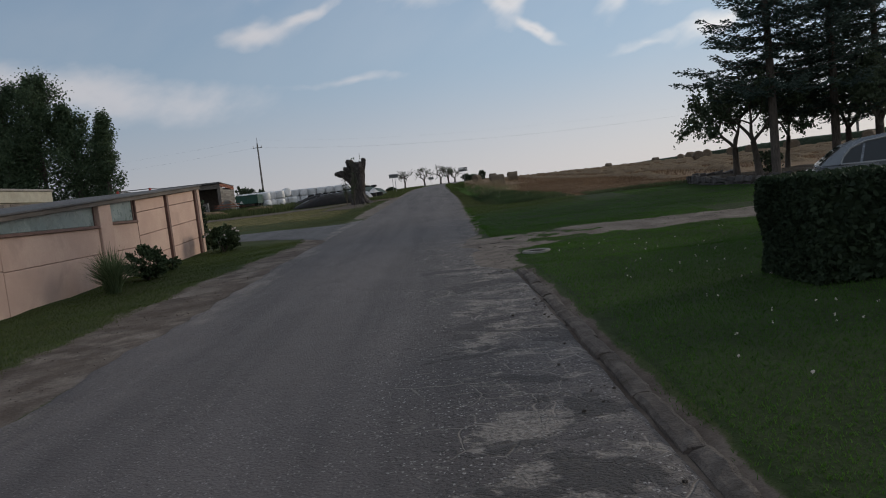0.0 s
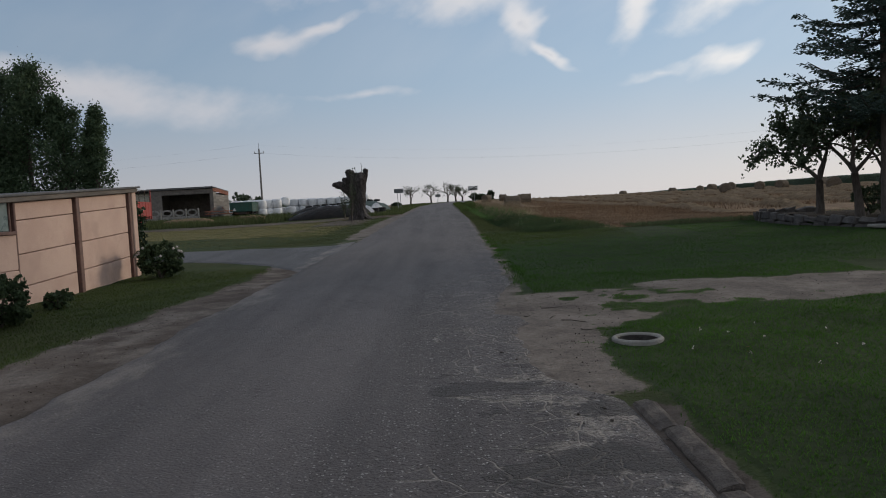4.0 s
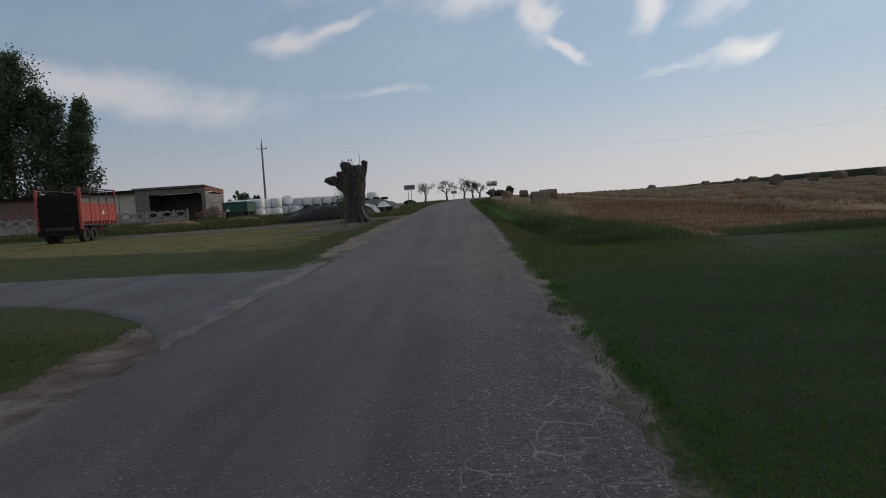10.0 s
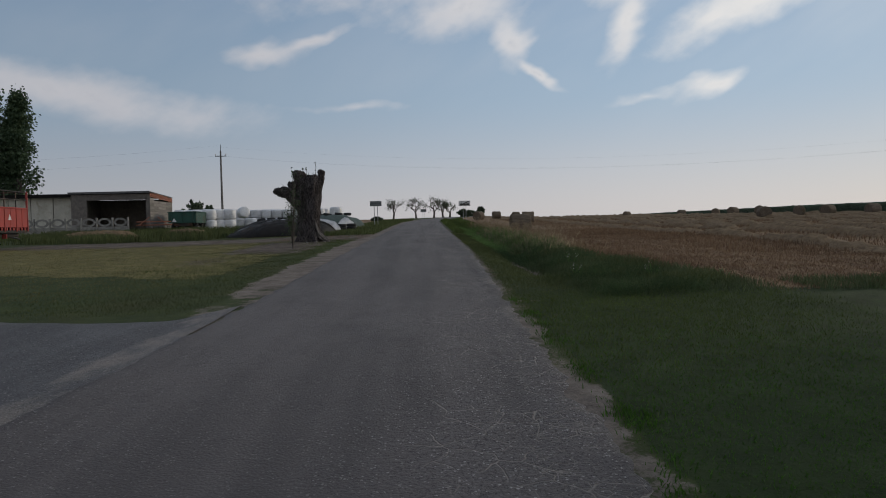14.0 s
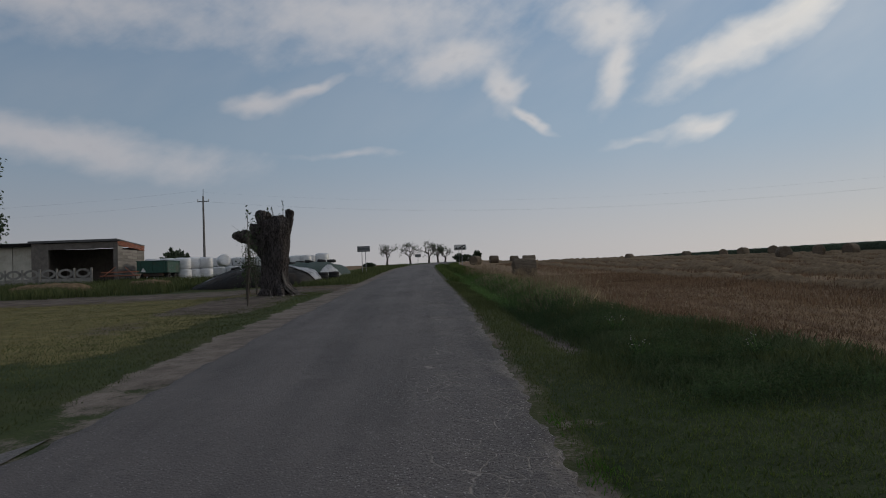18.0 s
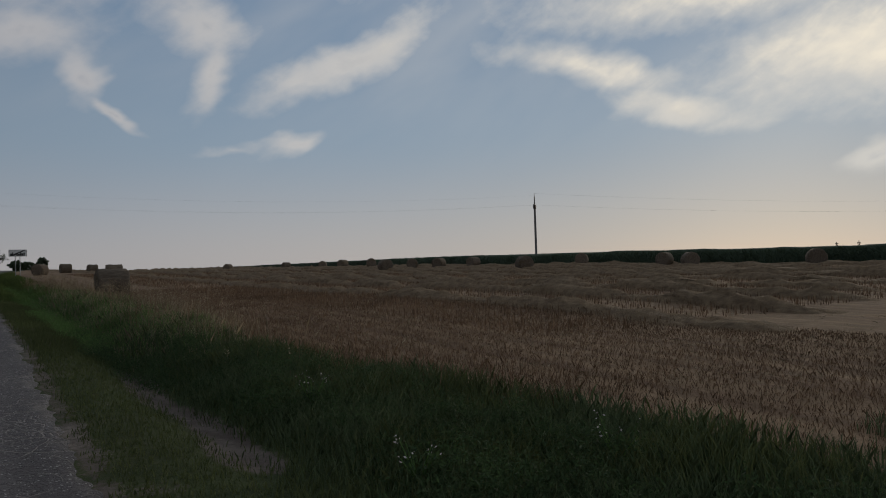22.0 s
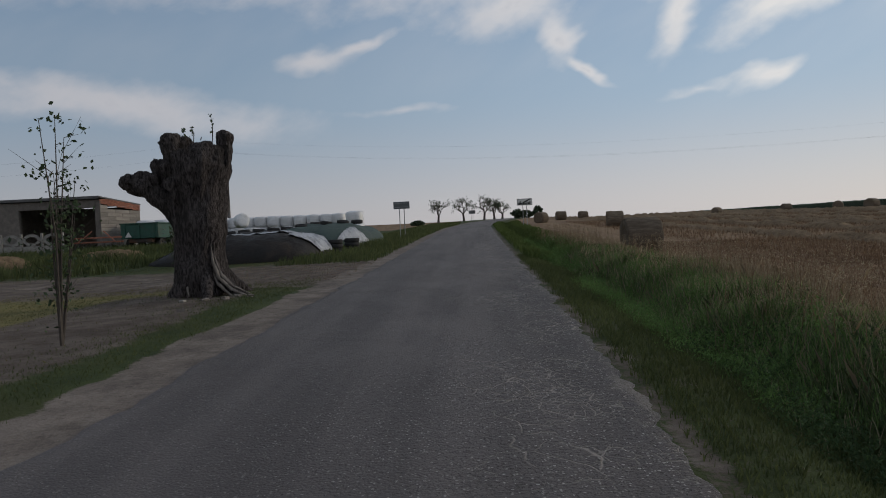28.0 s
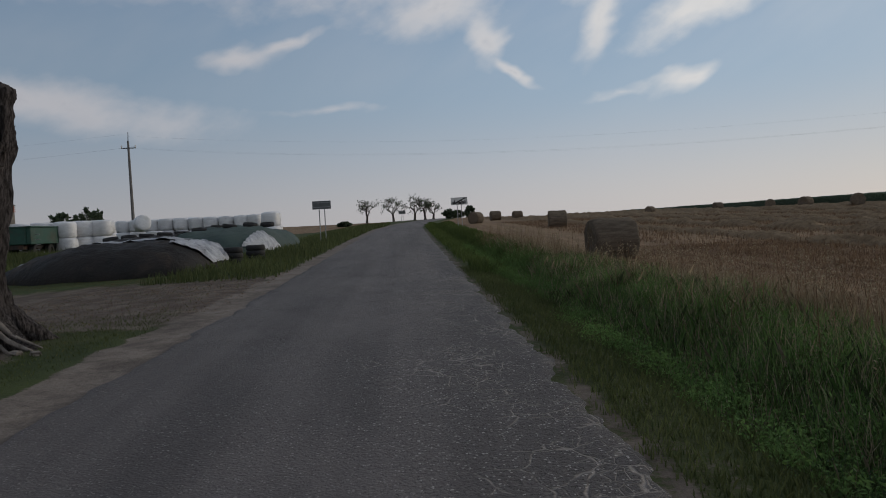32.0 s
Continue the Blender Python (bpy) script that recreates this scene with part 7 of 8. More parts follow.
for x, y, h, r, s in ((-64.0, 97.5, 19.0, 5.2, 1), (-59.6, 98.5, 21.6, 5.2, 2), (-55.2, 99.0, 22.8, 5.4, 3), (-50.4, 98.8, 17.8, 3.7, 4), (-46.3, 99.0, 16.2, 2.9, 5), (-69, 99.0, 20.5, 4.2, 6), (-75, 98.5, 19.0, 4.0, 7), (-82, 99.5, 18.0, 4.0, 8)):
    poplar(x, y, h, r, s, 27000 if h > 18 else 15000)

CREST = ((-7.6, 177, 5.1, 11), (-2.5, 180, 5.3, 12), (1.6, 176, 5.2, 13), (3.7, 179, 4.5, 14), (5.4, 182, 4.0, 15))
for x, y, h, s in CREST:
    leafy_tree("apple_tree", x, y, spot(x, y), h, 0.22, 0.22, 0.11, 900, APPLELEAF, "gnarled roadside apple tree with an open crown on the crest", "tree", s, lean=0.1 if s % 2 else -0.08, forks=((0.3, 0.7), (2.6, 0.8), (4.4, 0.6)), depth=4, spread=0.95, low=0.26, group="roadside apple trees")
for x, y, rx, h, s in ((8.4, 178, 1.2, 1.7, 3), (10.6, 186, 1.4, 1.5, 4), (12.4, 178, 0.9, 2.2, 5), (-9.5, 150, 1.1, 0.7, 6), (-25.6, 97, 1.0, 2.7, 7), (-33.0, 118, 1.4, 3.9, 8), (-24.3, 96.4, 0.8, 2.4, 9)):
    shrub("field_bush", x, y, rx, rx, h, 0.22 if y < 140 else 0.3, 1400, APPLELEAF, "dark leafy bush beside the farm or road", "bush", s + 60)
sapling("young_shrub", -5.78, 48.1, 3.15, 9, 620, 3, "thin straggly sapling with sparse leaves on the verge")
sapling("young_shrub", -7.2, 55.4, 2.4, 8, 500, 5, "thin straggly sapling beside the old trunk")
shrub("flowering_shrub", -7.25, 22.6, 0.6, 0.5, 0.86, 0.06, 3400, SHRUBLEAF, "low flowering shrub with pale heads by the shed", "shrub", 11, flowers=14)
shrub("round_bush", -7.1, 16.1, 0.46, 0.44, 0.76, 0.042, 5200, SHRUBLEAF, "dark round bush in front of the shed wall", "shrub", 12)
shrub("low_bush", -7.25, 18.0, 0.24, 0.22, 0.32, 0.06, 400, SHRUBLEAF, "small low bush in front of the shed wall", "shrub", 13)


def ornamental_grass(x, y):
    t = empty("ornamental_grass", pose(x, y, spot(x, y)), "arching clump of ornamental grass by the shed", "plant")
    rng = np.random.default_rng(5)
    n = 760
    a, s = rng.uniform(0, 6.28, n), rng.uniform(0.0, 1.0, n) ** 0.8 * 0.74
    h = rng.uniform(0.55, 1.15, n)
    start = rng.uniform(0, 1, n) ** 0.5 * 0.15
    b = rng.uniform(0, 6.28, n)
    x0, y0, twist = np.cos(b) * start, np.sin(b) * start, rng.uniform(0, 3.14, n)
    rows = []
    for q, w in ((0.0, 0.005), (0.4, 0.006), (0.75, 0.005), (1.0, 0.001)):
        cx, cy = x0 + np.cos(a) * s * q ** 1.7, y0 + np.sin(a) * s * q ** 1.7
        cz = h * (q - 0.42 * (s / 0.74) * q ** 3.2)
        px, py = np.cos(twist) * w, np.sin(twist) * w
        rows.append((np.stack((cx - px, cy - py, cz), -1), np.stack((cx + px, cy + py, cz), -1)))
    v = np.concatenate([np.stack((p[0], p[1], q[1], q[0]), 1).reshape(-1, 3) for p, q in zip(rows, rows[1:])])
    soup("blades", v, 4, PLUMEBLADE, t)
    part("crown", lathe([(0, 0), (0.13, 0), (0.1, 0.06), (0, 0.08)], 10), SOIL, t)


def farm_clutter():
    imp = empty("field_implement", pose(-25.4, 83.8, spot(-25.4, 83.8), 0, 0, 12), "rusty red tractor implement standing in weeds", "implement")
    for k, (y, z) in enumerate(((0, 0.75), (0.7, 0.75), (0.35, 1.05))):
        part("beam", box(-1.5, 1.5, y - 0.05, y + 0.05, z - 0.05, z + 0.05, 0.01), REDBRICK, imp, "rust-red steel beam")
    for k in range(7):
        x = -1.35 + 0.45 * k
        part("tine", tube([(x, 0.35, 0.75), (x, 0.1, 0.6), (x, 0.0, 0.3), (x, 0.15, 0.02)], [0.025, 0.025, 0.022, 0.012], 6), DARKIRON, imp)
    for x in (-1.2, 1.2):
        part("brace", tube([(x, 0.0, 0.75), (x * 0.3, 0.35, 1.5)], [0.035, 0.035], 6), REDBRICK, imp)
        part("stand", tube([(x, 0.35, 0.75), (x, 0.35, -0.02)], [0.04, 0.04], 6), DARKIRON, imp)
    heap = empty("hay_heap", pose(-24.0, 70.5, spot(-24, 70.5)), "low heap of old hay in the meadow", "hay heap")
    dome("heap", -24.0, 70.5, 2.6, 1.3, 0.55, 8, STRAWHEAP, heap, seed=4, crease=0.1)
    heap = empty("hay_heap", pose(-19.2, 74.2, spot(-19.2, 74.2)), "low heap of old hay in the meadow", "hay heap")
    dome("heap", -19.2, 74.2, 1.7, 1.0, 0.5, -6, STRAWHEAP, heap, seed=8, crease=0.1)
    rng = random.Random(31)
    proto = None
    for x, y in ((-5.15, 52.6), (-5.0, 52.9), (-5.5, 52.4), (-4.7, 52.8), (-5.9, 52.3), (-5.3, 50.9)):
        bm = box(-0.09, 0.09, -0.05, 0.05, -0.02, 0.035, 0.012)
        for v in bm.verts:
            v.co += 0.02 * Vector((rng.uniform(-1, 1), rng.uniform(-1, 1), rng.uniform(-0.5, 0.5)))
        o = finish("wood_chip" if x > -5.6 else "stone", bm, BAREWOOD if x > -5.6 else CONCRETE)
        o.matrix_world = pose(x, y, spot(x, y) + 0.012, 0, 0, rng.uniform(0, 180))
        tagged(o, "pale scrap lying on bare soil by the trunk", "debris", "scraps by the trunk")


farm_clutter()
ornamental_grass(-7.2, 14.5)


# ---- maize, straw swaths, grasses ----
def build_maize():
    rng = np.random.default_rng(14)
    n = 26000
    y = rng.uniform(0, 1, n) ** 1.4 * 300
    x = 53.6 + np.abs(rng.normal(size=n)) * 0.5 + 0.03 * np.maximum(0, y - 60)
    g = land(x, y)
    tops = np.interp(y, (60, 90, 125, 145, 175, 205, 300), (1.4, 1.27, 1.3, 1.1, 0.75, 0.4, 0.3))
    c = np.stack((x, y, g + rng.uniform(0.0, 0.8, n) * tops), -1)
    d = np.stack((rng.normal(size=n) * 0.12, rng.normal(size=n) * 0.2, rng.uniform(0.12, 0.26, n) * tops), -1)
    s = np.stack((0 * x, np.full(n, 0.06), 0 * x), -1)
    stalks = np.stack((c - s, c + s, c + d * 0.6 + s * 0.6, c + d), 1).reshape(-1, 3)
    ob = soup("maize_edge", stalks, 4, CORNLEAF)
    tagged(ob, "dense dark maize plants along the field edge", "maize", kind="stuff")
    xs, ys = np.meshgrid(np.concatenate((np.linspace(83.2, 90, 12), np.linspace(95, 420, 20))), np.concatenate((np.linspace(-40, 300, 230), np.linspace(303, 1200, 60))))
    xs = xs - 29.2 + 0.03 * np.maximum(0, ys - 60)
    zz = land(xs, ys) + np.interp(ys, (60, 90, 125, 145, 175, 205, 300), (1.38, 1.24, 1.27, 1.08, 0.74, 0.38, 0.25)) + 0.04 * np.sin(37 * xs + 53 * ys) * np.sin(71 * ys) + 0.06 * wobble(xs, ys, 3, 2)
    zz[:, 0] = land(xs[:, 0], ys[:, 0]) - 0.05
    zz[:, 1] = zz[:, 1] - 0.15
    tagged(lattice("maize_field", xs, ys, zz, CORNLEAF, smooth=False), "broad dark green maize field", "maize", kind="stuff")


def build_swaths():
    rng = np.random.default_rng(3)
    for i, x0 in enumerate((13.4, 17.6, 21.8, 26.2, 30.5, 34.5, 38.5, 42.5, 46.5, 50.5)):
        ys = np.arange(37 + 0.25 * max(0, x0 - 13), 190, 0.3 + 0.012 * x0)
        u = np.linspace(-1, 1, 15)
        y, uu = np.meshgrid(ys, u, indexing="ij")
        x = x0 + 0.75 * uu + 0.25 * wobble(0 * y, y, 5, i) + 0.12 * wobble(uu * 3, y, 0.8, i)
        lump = 0.65 + 0.5 * wobble(0 * y, y, 2.3, i + 3) + 0.3 * wobble(uu, y, 0.5, i)
        z = land(x, y) + np.clip((1 - uu ** 2), 0, 1) * 0.38 * np.clip(lump, 0.2, 1.6) * step(y - ys[0], 0.0, 2.5) + 0.05 * wobble(x, y, 0.13, i) - 0.03 - 0.06 * (1 - step(y - ys[0], 0.0, 1.0))
        tagged(lattice("straw_swath", x, y, z, STRAWHEAP, smooth=False), "raked row of loose straw on the stubble", "straw", "straw rows", kind="stuff")


def build_grass():
    def lawn_ok(x, y):
        lane = (1 - step(np.abs(y - 15.85 - 0.05 * (x - 4)) + 0.25 * fbm(x, y, 0.7, 4), 0.95, 1.3)) * step(x, 2.2, 3.0)
        apron = step(y, 10.7, 11.3) * (1 - step(y + 0.25 * fbm(x, y, 0.7, 4), 16.0, 16.7)) * (1 - step(x + 0.2 * fbm(x, y, 0.7, 4), apron_edge(y) - 0.1, apron_edge(y) + 0.25))
        edge = step(x - road_right(y) - 0.10 * (1 - step(y, 10.4, 11.2)) + 0.2 * fbm(x, y, 0.5, 3), 0.05, 0.3)
        return edge * (1 - step(y, 32.2, 33.6)) * np.clip(1 - 1.2 * apron - 1.2 * lane, 0, 1) * (np.hypot(x - 1.72, y - 12.88) > 0.31)

    x, y = scatter(190000, 1.1, 7.0, 2.5, 18.5, 1, lawn_ok)
    tagged(blades("lawn_grass", x, y, 0.036, 0.008, LAWNBLADE, 0.9, seed=2), "short green lawn grass", "grass", kind="stuff")
    x, y = scatter(200000, 1.0, 15.0, 18.5, 37, 2, lambda a, b: lawn_ok(a, b) * (1 - step(b, 24, 31) * (a < 8)))
    tagged(blades("lawn_grass", x, y, 0.036, 0.010, LAWNBLADE, 0.9, seed=3), "short green lawn grass", "grass", kind="stuff")
    left_ok = lambda x, y: step(road_left(y) - x + 0.13 * wobble(x, y, 0.4, 3) + 0.1 * wobble(x, y, 0.17, 5), np.interp(y, (14, 19, 21.5, 24), (1.1, 0.65, 0.6, 0.85)), np.interp(y, (14, 19, 21.5, 24), (1.45, 1.0, 0.95, 1.2))) * (1 - step(y, 22.5, 24.2))
    x, y = scatter(84000, -8.1, -4.1, 6, 24, 4, left_ok)
    tagged(blades("verge_grass", x, y, 0.04, 0.009, VERGEBLADE, 0.9, seed=5), "short green verge grass", "grass", kind="stuff")
    meadow_ok = lambda x, y: step(road_left(y) - x + 0.15 * fbm(x, y, 0.6, 4), 0.5 + 0.2 * step(y, 33, 38), 0.8 + 0.2 * step(y, 33, 38)) * step(y, 30.6, 31.6) * (1 - 0.9 * step(y, 55, 57) * (1 - step(y, 63, 65))) * (1 - 0.95 * np.exp(-((x + 6.6) / 1.5) ** 4 - ((y - 49.5) / 4.6) ** 4))
    x, y = scatter(130000, -13, -3.5, 30.5, 66, 6, lambda a, b: meadow_ok(a, b) * (1 - 0.93 * step(road_left(b) - a + 1.6 * wobble(a, b, 2.4, 5), 1.4, 6.5)))
    tagged(blades("meadow_grass", x, y, 0.05, 0.010, GRASSBLADE, 0.9, seed=7), "short meadow grass by the road", "grass", kind="stuff")
    x, y = scatter(90000, -26, -4.4, 33, 75, 8, lambda a, b: meadow_ok(a, b) * step(road_left(b) - a + 1.6 * wobble(a, b, 2.4, 5), 0.8, 5.0))
    tagged(blades("dry_meadow_grass", x, y, 0.045, 0.014, HAYBLADE, 1.3, seed=9), "mown dry meadow grass", "grass", kind="stuff")
    x, y = scatter(30000, -34, -14, 62, 88, 10, lambda a, b: step(wobble(a, b, 3.0, 1), -0.4, 0.3))
    tagged(blades("farmyard_weeds", x, y, 0.5, 0.04, GRASSBLADE, 0.5, seed=11), "rank weeds round the farmyard", "weeds", kind="stuff")
    # ditch and verge beside the field
    strip_ok = lambda x, y: step(x - road_right(y) + 0.08 * wobble(x, y, 0.35, 5), -0.06, 0.16) * step(y - 1.2 * np.maximum(0, x - 3.5), 24, 31) * (1 - step(x - np.minimum(field_edge(y), 4 + 0.45 * np.maximum(0, y - 24)), -0.3, 0.5)) * (1 - 0.97 * np.exp(-((x - road_right(y) - 1.22) / 0.32) ** 2) * step(y, 35.2, 36.5) * (1 - step(y, 41.5, 43.5)))
    x, y = scatter(230000, 1.2, 7.5, 24, 62, 12, strip_ok)
    bank = step(x - road_right(y), 0.7, 1.9)
    tall = (0.3 + 0.26 * step(y, 31.8, 34.5) + 0.34 * step(y, 41, 45)) * (0.10 + 0.26 * bank * (0.7 + 0.5 * step(wobble(x, y, 1.4, 4), -0.3, 0.5)))
    pale = np.random.default_rng(74).uniform(0, 1, len(x)) < 0.22 * bank * step(y, 41, 46)
    tagged(blades("dry_grass", x[pale], y[pale], tall[pale] * 1.3, 0.006, OATSEED, 0.5, seed=75), "pale dry grass stalks among the green", "grass", kind="stuff")
    rank = np.random.default_rng(71).uniform(0, 1, len(x)) < bank * (0.35 + 0.65 * step(wobble(x, y, 1.1, 6), -0.5, 0.4))
    dice = np.random.default_rng(76).uniform(0, 1, len(x))
    mown = dice > step(y, 31.6, 33.6)
    lush = rank & ~mown & (dice < 0.7 * step(y, 41, 47))
    weedy = rank & ~mown & ~lush
    low = ~rank & ~mown
    tagged(blades("ditch_grass", x[lush], y[lush], tall[lush], 0.010, TALLBLADE, 0.5, seed=13), "tall rank grass in the roadside ditch", "grass", kind="stuff")
    tagged(blades("ditch_weeds", x[weedy], y[weedy], tall[weedy], 0.012, DARKWEED, 0.7, seed=77), "dark low weeds on the ditch bank", "weeds", kind="stuff")
    tagged(blades("verge_grass", x[low], y[low], tall[low], 0.011, GRASSBLADE, 0.6, seed=72), "short greyish grass along the road edge", "grass", kind="stuff")
    tagged(blades("lawn_grass", x[mown], y[mown], 0.05, 0.009, VERGEBLADE, 0.8, seed=78), "mown green lawn grass", "grass", kind="stuff")
    x, y = scatter(60000, 1.3, 5.5, 60, 130, 14, lambda a, b: step(a - road_right(b), 0.1, 0.4) * (1 - step(a - road_right(b), 2.4, 3.2)))
    tagged(blades("ditch_grass", x, y, 0.26, 0.022, VERGEBLADE, 0.6, seed=15), "tall rank grass in the roadside ditch", "grass", kind="stuff")
    x, y = scatter(26000, -7, -2.4, 62, 150, 16, lambda a, b: step(road_left(b) - a, 0.3, 0.6))
    tagged(blades("verge_grass", x, y, 0.28, 0.03, GRASSBLADE, 0.5, seed=17), "uncut verge grass", "grass", kind="stuff")
    # bushy weeds in rounded mounds along the bank
    def mounds(name, mat, count, n, y0, y1, lo, hi, r0, r1, h0, h1, leaf, seed, label):
        rng = np.random.default_rng(seed)
        cy = rng.uniform(y0, y1, count)
        cx = road_right(cy) + rng.uniform(lo, hi, count) * np.clip((field_edge(cy) - road_right(cy) - lo) / (hi - lo), 0.3, 1) + 0.15 * wobble(0 * cy, cy, 2.0, seed)
        r, h = rng.uniform(r0, r1, count), rng.uniform(h0, h1, count)
        i = rng.choice(count, n, p=r ** 2 / (r ** 2).sum())
        d = rng.normal(size=(n, 3))
        d /= np.linalg.norm(d, axis=1)[:, None]
        d *= rng.uniform(0.45, 1.0, (n, 1)) ** 0.5 * (1 + 0.25 * rng.normal(size=(n, 1)).clip(-1, 2))
        px, py = cx[i] + d[:, 0] * r[i], cy[i] + d[:, 1] * r[i]
        pz = land(px, py) + np.abs(d[:, 2]) * h[i] + 0.01
        tagged(soup(name, leaf_quads(np.stack((px, py, pz), -1), leaf, seed + 1, long=2.6), 4, mat), label, "weeds", kind="stuff")

    mounds("bank_weeds", BUSHLEAF, 340, 108000, 32.2, 48, 1.7, 3.7, 0.16, 0.42, 0.05, 0.26, 0.0125, 18, "dark bushy weeds in mounds on the ditch bank")
    mounds("ditch_weeds", WEEDLEAF, 340, 130000, 44, 72, 0.8, 2.5, 0.14, 0.40, 0.08, 0.36, 0.0125, 19, "leafy green weeds in the ditch")
    # pale dry grass between the green of the ditch and the stubble
    x, y = scatter(90000, 2.4, 7.0, 40, 74, 91, lambda a, b: np.exp(-((a - field_edge(b) + 0.1 - 0.5 * step(b, 46, 52)) / 0.75) ** 2) * (0.35 + 0.65 * step(wobble(a, b, 1.3, 8), -0.4, 0.4)) * step(b, 41, 47) * (1 - np.exp(-((a - 5.5) / 1.5) ** 4 - ((b - 60.8) / 3.6) ** 4)))
    tagged(blades("dry_grass", x, y, 0.34, 0.006, OATSEED, 0.55, seed=92), "pale dry grass beside the stubble", "grass", kind="stuff")
    # ripe stalks at the field margin
    edge_ok = lambda x, y: np.exp(-((x - 0.4 - field_edge(y)) / 0.9) ** 2)
    x, y = scatter(36000, 3.5, 9, 36, 85, 21, edge_ok)
    tagged(blades("margin_stalks", x, y, 0.17, 0.011, DRYBLADE, 0.6, seed=22), "ripe dry stalks at the field margin", "grass", kind="stuff")
    x, y = scatter(16000, 7, 24, 32.0, 33.8, 23)
    tagged(blades("margin_stalks", x, y, 0.15, 0.010, DARKWEED, 0.6, seed=24), "dry brown weeds between lawn and field", "grass", kind="stuff")
    x, y = scatter(120000, 4.4, 14, 32.3, 68, 25, lambda a, b: step(a, field_edge(b) - 0.1, field_edge(b) + 0.5))
    x = np.round(x / 0.16) * 0.16 + np.random.default_rng(1).normal(size=len(x)) * 0.02
    tagged(blades("stubble", x, y, 0.075, 0.010, DRYBLADE, 0.8, seed=26), "cut cereal stubble in rows", "stubble", kind="stuff")
    x, y = scatter(26000, 4.6, 18, 35, 66, 29, lambda a, b: step(a, field_edge(b), field_edge(b) + 0.5) * step(wobble(a, b, 1.6, 5) + 0.5 * wobble(a, b, 0.5, 2), -0.1, 0.5))
    tagged(blades("loose_straw", x, y, 0.05, 0.008, OATSEED, 5.0, seed=30), "loose straw lying flat on the stubble", "straw", kind="stuff")
    x, y = scatter(9000, -5.6, -3.6, 4, 24, 31, lambda a, b: np.exp(-((road_left(b) - a - np.interp(b, (14, 19, 24), (1.1, 0.75, 0.9))) / 0.22) ** 2) * step(wobble(a, b, 0.7, 4), -0.3, 0.5))
    tagged(blades("verge_litter", x, y, 0.02, 0.007, HAYBLADE, 2.5, seed=32), "dry grass litter along the sandy verge", "straw", kind="stuff")
    x, y = scatter(60000, 9, 45, 40, 110, 27)
    tagged(blades("stubble", x, y, 0.17, 0.03, DRYBLADE, 0.25, seed=28), "cut cereal stubble in rows", "stubble", kind="stuff")


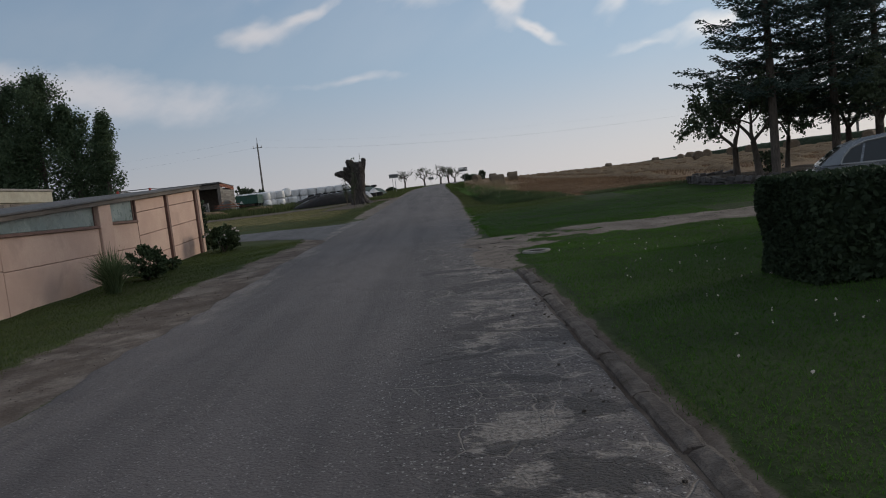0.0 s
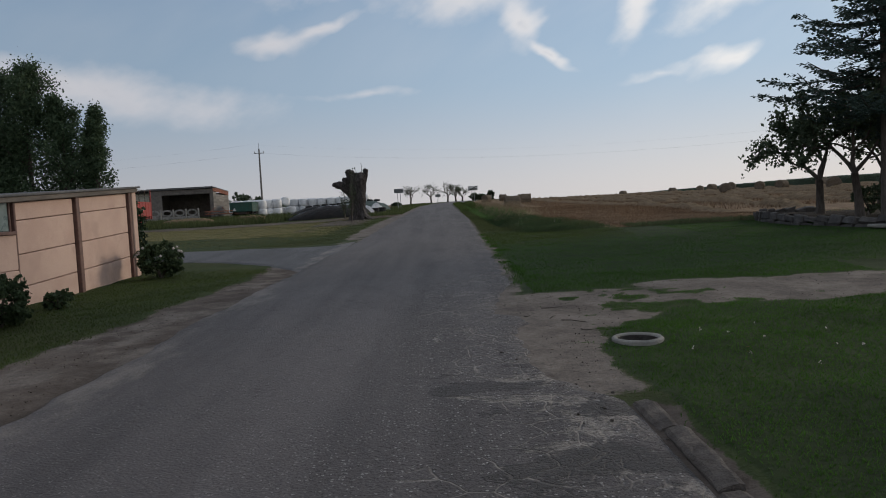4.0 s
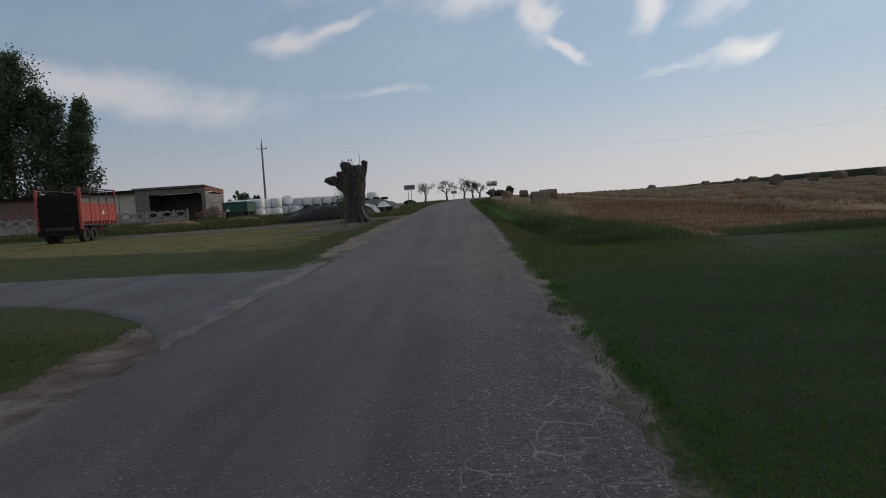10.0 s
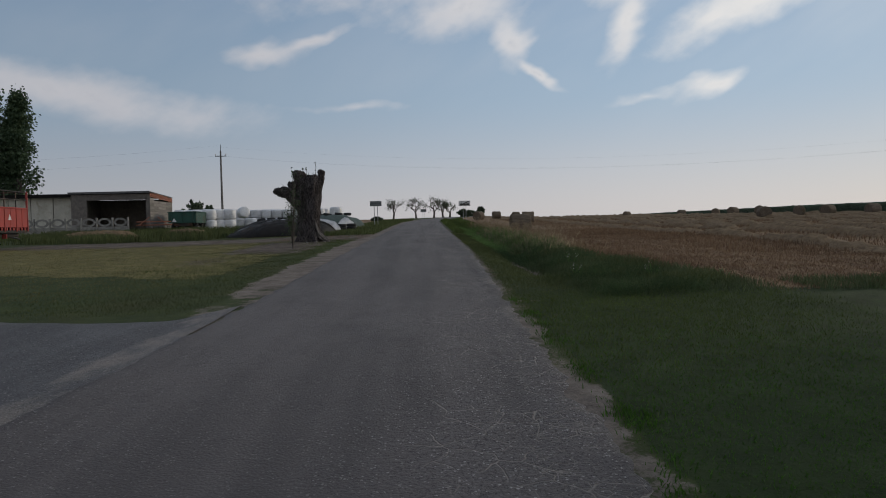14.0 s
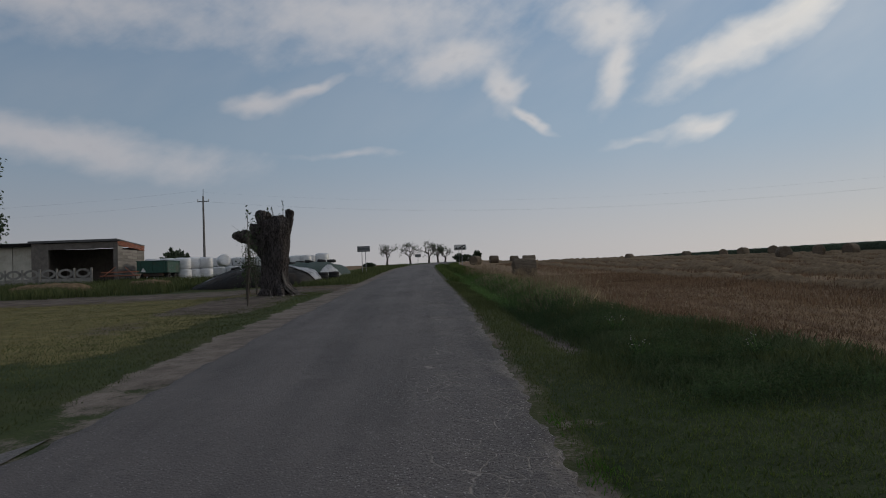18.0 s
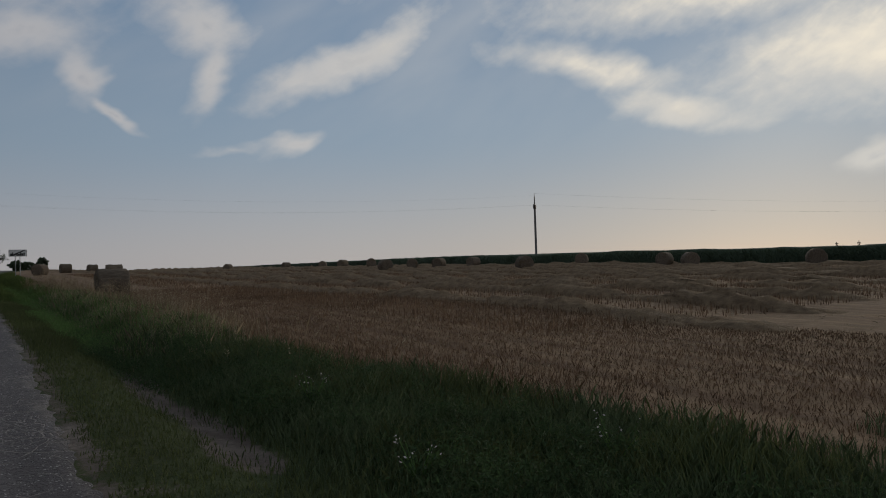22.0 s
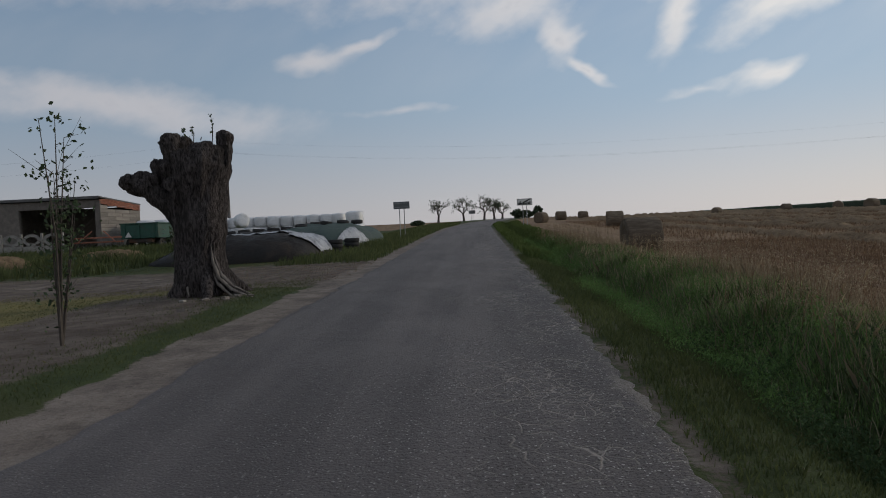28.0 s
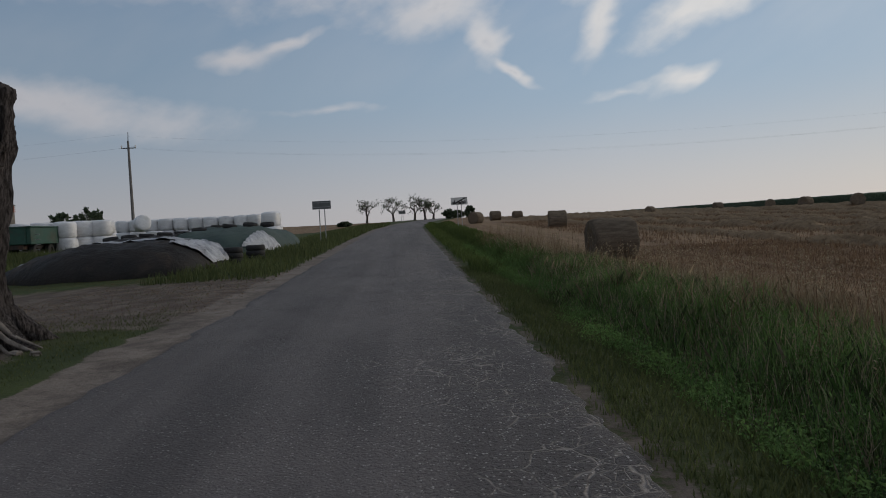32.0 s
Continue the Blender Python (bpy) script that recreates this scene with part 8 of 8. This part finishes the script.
def build_small_plants():
    rng = np.random.default_rng(40)
    x, y = scatter(190, 1.7, 6.5, 3, 13.5, 41, lambda a, b: step(wobble(a, b, 1.3, 2), -0.2, 0.5))
    c = np.stack((x, y, land(x, y) + rng.uniform(0.05, 0.10, len(x))), -1)
    c = np.repeat(c, 5, axis=0) + rng.normal(size=(5 * len(x), 3)) * 0.006
    tagged(soup("clover_flowers", leaf_quads(c, 0.016, 42, long=1.1), 4, PETAL), "small white clover flowers in the lawn", "flowers", kind="stuff")
    # tufts creeping over bare sand
    x, y = scatter(120000, 0.9, 9.0, 12.6, 17.6, 43, lambda a, b: step(tufty(a, b) + 0.3 * fbm(a, b, 0.11, 9, 3), 0.3, 0.75))
    ok = np.hypot(x - 1.72, y - 12.88) > 0.31
    x, y = x[ok], y[ok]
    tagged(blades("sand_tufts", x, y, 0.03, 0.009, LAWNBLADE, 0.9, seed=44), "flat grass tufts creeping over sand", "grass", kind="stuff")
    cx, cy = scatter(70, 0.75, 1.4, 16.5, 33, 45)
    i = rng.integers(0, len(cx), 3600)
    x, y = cx[i] + rng.normal(size=3600) * 0.08, cy[i] + rng.normal(size=3600) * 0.14
    ok = x > road_right(y) + 0.06 * wobble(x, y, 0.3, 3)
    x, y = x[ok], y[ok]
    tagged(blades("edge_tufts", x, y, 0.06, 0.011, LAWNBLADE, 0.8, seed=46), "grass tufts along the broken road edge", "grass", kind="stuff")
    x, y = scatter(10500, 3.0, 9.5, 36, 75, 47, lambda a, b: (1 - np.exp(-((a - 5.5) / 1.5) ** 4 - ((b - 60.8) / 3.6) ** 4)) * (0.12 + 0.88 * step(b, 42, 47)) * np.exp(-((a - 0.1 - field_edge(b)) / 1.0) ** 2) * (0.3 + 0.7 * step(wobble(a, b, 1.6, 3), -0.3, 0.4)))
    h = rng.uniform(0.42, 0.82, len(x))
    lx, ly = rng.normal(size=len(x)) * 0.1, rng.normal(size=len(x)) * 0.1
    g = land(x, y)
    foot, top = np.stack((x, y, g - 0.02), -1), np.stack((x + lx, y + ly, g + h), -1)
    ang = rng.uniform(0, 6.28, len(x))
    half = np.stack((np.cos(ang), np.sin(ang), 0 * ang), -1) * 0.005
    stems = np.stack((foot - half, foot + half, top + half * 0.4, top - half * 0.4), 1).reshape(-1, 3)
    tagged(soup("wild_oats", stems, 4, DRYBLADE), "tall wild oat stalks above the ditch", "grass", kind="stuff")
    q = rng.uniform(0.72, 1.04, (len(x) * 9, 1))
    c = np.repeat(foot, 9, axis=0) * (1 - q) + np.repeat(top, 9, axis=0) * q + rng.normal(size=(9 * len(x), 3)) * 0.022
    tagged(soup("oat_panicles", leaf_quads(c, 0.014, 73, long=2.4), 4, OATSEED), "pale nodding oat seed heads", "grass", kind="stuff")
    x, y = scatter(700, 0.7, 6.0, 11.2, 17.0, 79)
    tagged(blades("straw_litter", x, y, 0.022, 0.007, DRYBLADE, 5.0, seed=80), "bits of straw scattered on the sand", "straw", kind="stuff")
    def bare(a, b):
        apron = step(a - road_right(b), 0.0, 0.2) * (1 - step(a, apron_edge(b), apron_edge(b) + 0.4)) * (b > 11.2) * (b < 16.6)
        lane = (np.abs(b - 15.85 - 0.05 * (a - 4)) < 1.1) * (a > 2.2)
        strip = step(road_left(b) - a, -0.05, 0.15) * (1 - step(road_left(b) - a, 0.7, 1.2)) * (b < 24)
        return np.clip(apron + lane + strip, 0, 1) * (1 - 0.6 * tufty(a, b)) * (0.25 + 0.75 * step(fbm(a, b, 0.5, 12), -0.1, 0.4))

    x, y = scatter(26000, -5.4, 8.0, 2.0, 24.0, 101, bare)
    c = np.stack((x, y, land(x, y) + 0.004), -1)
    few = np.random.default_rng(102).uniform(0, 1, len(x)) < 0.16
    tagged(soup("soil_crumbs", leaf_quads(c[~few], 0.011, 103, flat=0.5, long=1.5), 4, DARKSOIL), "dark crumbs of soil and dead leaf on the sand", "debris", kind="stuff")
    tagged(soup("pebbles", leaf_quads(c[few], 0.010, 104, flat=0.3, long=1.3), 4, PALECHIP), "small pale stones on the sand", "pebbles", kind="stuff")
    for k, (px, py, a, n) in enumerate(((1.15, 14.95, -8, 0.30), (1.05, 14.3, 60, 0.17), (1.25, 13.95, -40, 0.34), (0.55, 15.35, 70, 0.12), (0.75, 14.45, 40, 0.11), (1.3, 13.45, -30, 0.14))):
        q = np.array([[math.cos(math.radians(a)) * n * f, math.sin(math.radians(a)) * n * f, 0.010 + 0.006 * math.sin(5 * f + k)] for f in (-0.5, -0.1, 0.3, 0.5)])
        twig = finish("twig", tube([tuple(p) for p in q], [0.006, 0.0055, 0.0045, 0.003], 5), BRANCH)
        twig.location = (px, py, spot(px, py))
        tagged(twig, "dry bare twig lying on the sand", "twig", "twigs on the sand")
    x, y = scatter(5000, -8.5, -3.4, 56, 64, 49)
    tagged(blades("yard_straw", x, y, 0.03, 0.02, DRYBLADE, 2.5, seed=50), "scattered straw on the dirt track", "straw", kind="stuff")
    for px, py, s in ((3.1, 34.9, 1), (4.6, 34.4, 3), (3.5, 37.6, 4)):
        r2 = np.random.default_rng(s + 70)
        t = empty("thistle_plant", pose(px, py, spot(px, py)), "grey-green thistle with white seed heads in the ditch", "weed", "thistles")
        bm, tips = bmesh.new(), []
        for k in range(7):
            a, h = r2.uniform(0, 6.28), r2.uniform(0.18, 0.36)
            e = Vector((math.cos(a) * 0.16, math.sin(a) * 0.16, h))
            tube([(0, 0, -0.02), e * 0.5, e], [0.008, 0.006, 0.003], 4, bm)
            tips.append(np.array(e))
        part("stem", bm, WEEDLEAF, t)
        tips = np.array(tips)
        c = np.concatenate([tips[r2.integers(0, 7, 26)] + r2.normal(size=(26, 3)) * 0.024])
        tagged(soup("seed_heads", leaf_quads(c, 0.014, s), 4, PETAL, t), kind="stuff")
        c = tips[r2.integers(0, 7, 110)] * r2.uniform(0.2, 0.9, (110, 1)) + r2.normal(size=(110, 3)) * 0.04
        soup("leaves", leaf_quads(c, 0.022, s + 5, long=2.5), 4, BUSHLEAF, t)


build_maize()
build_swaths()
build_grass()
build_small_plants()
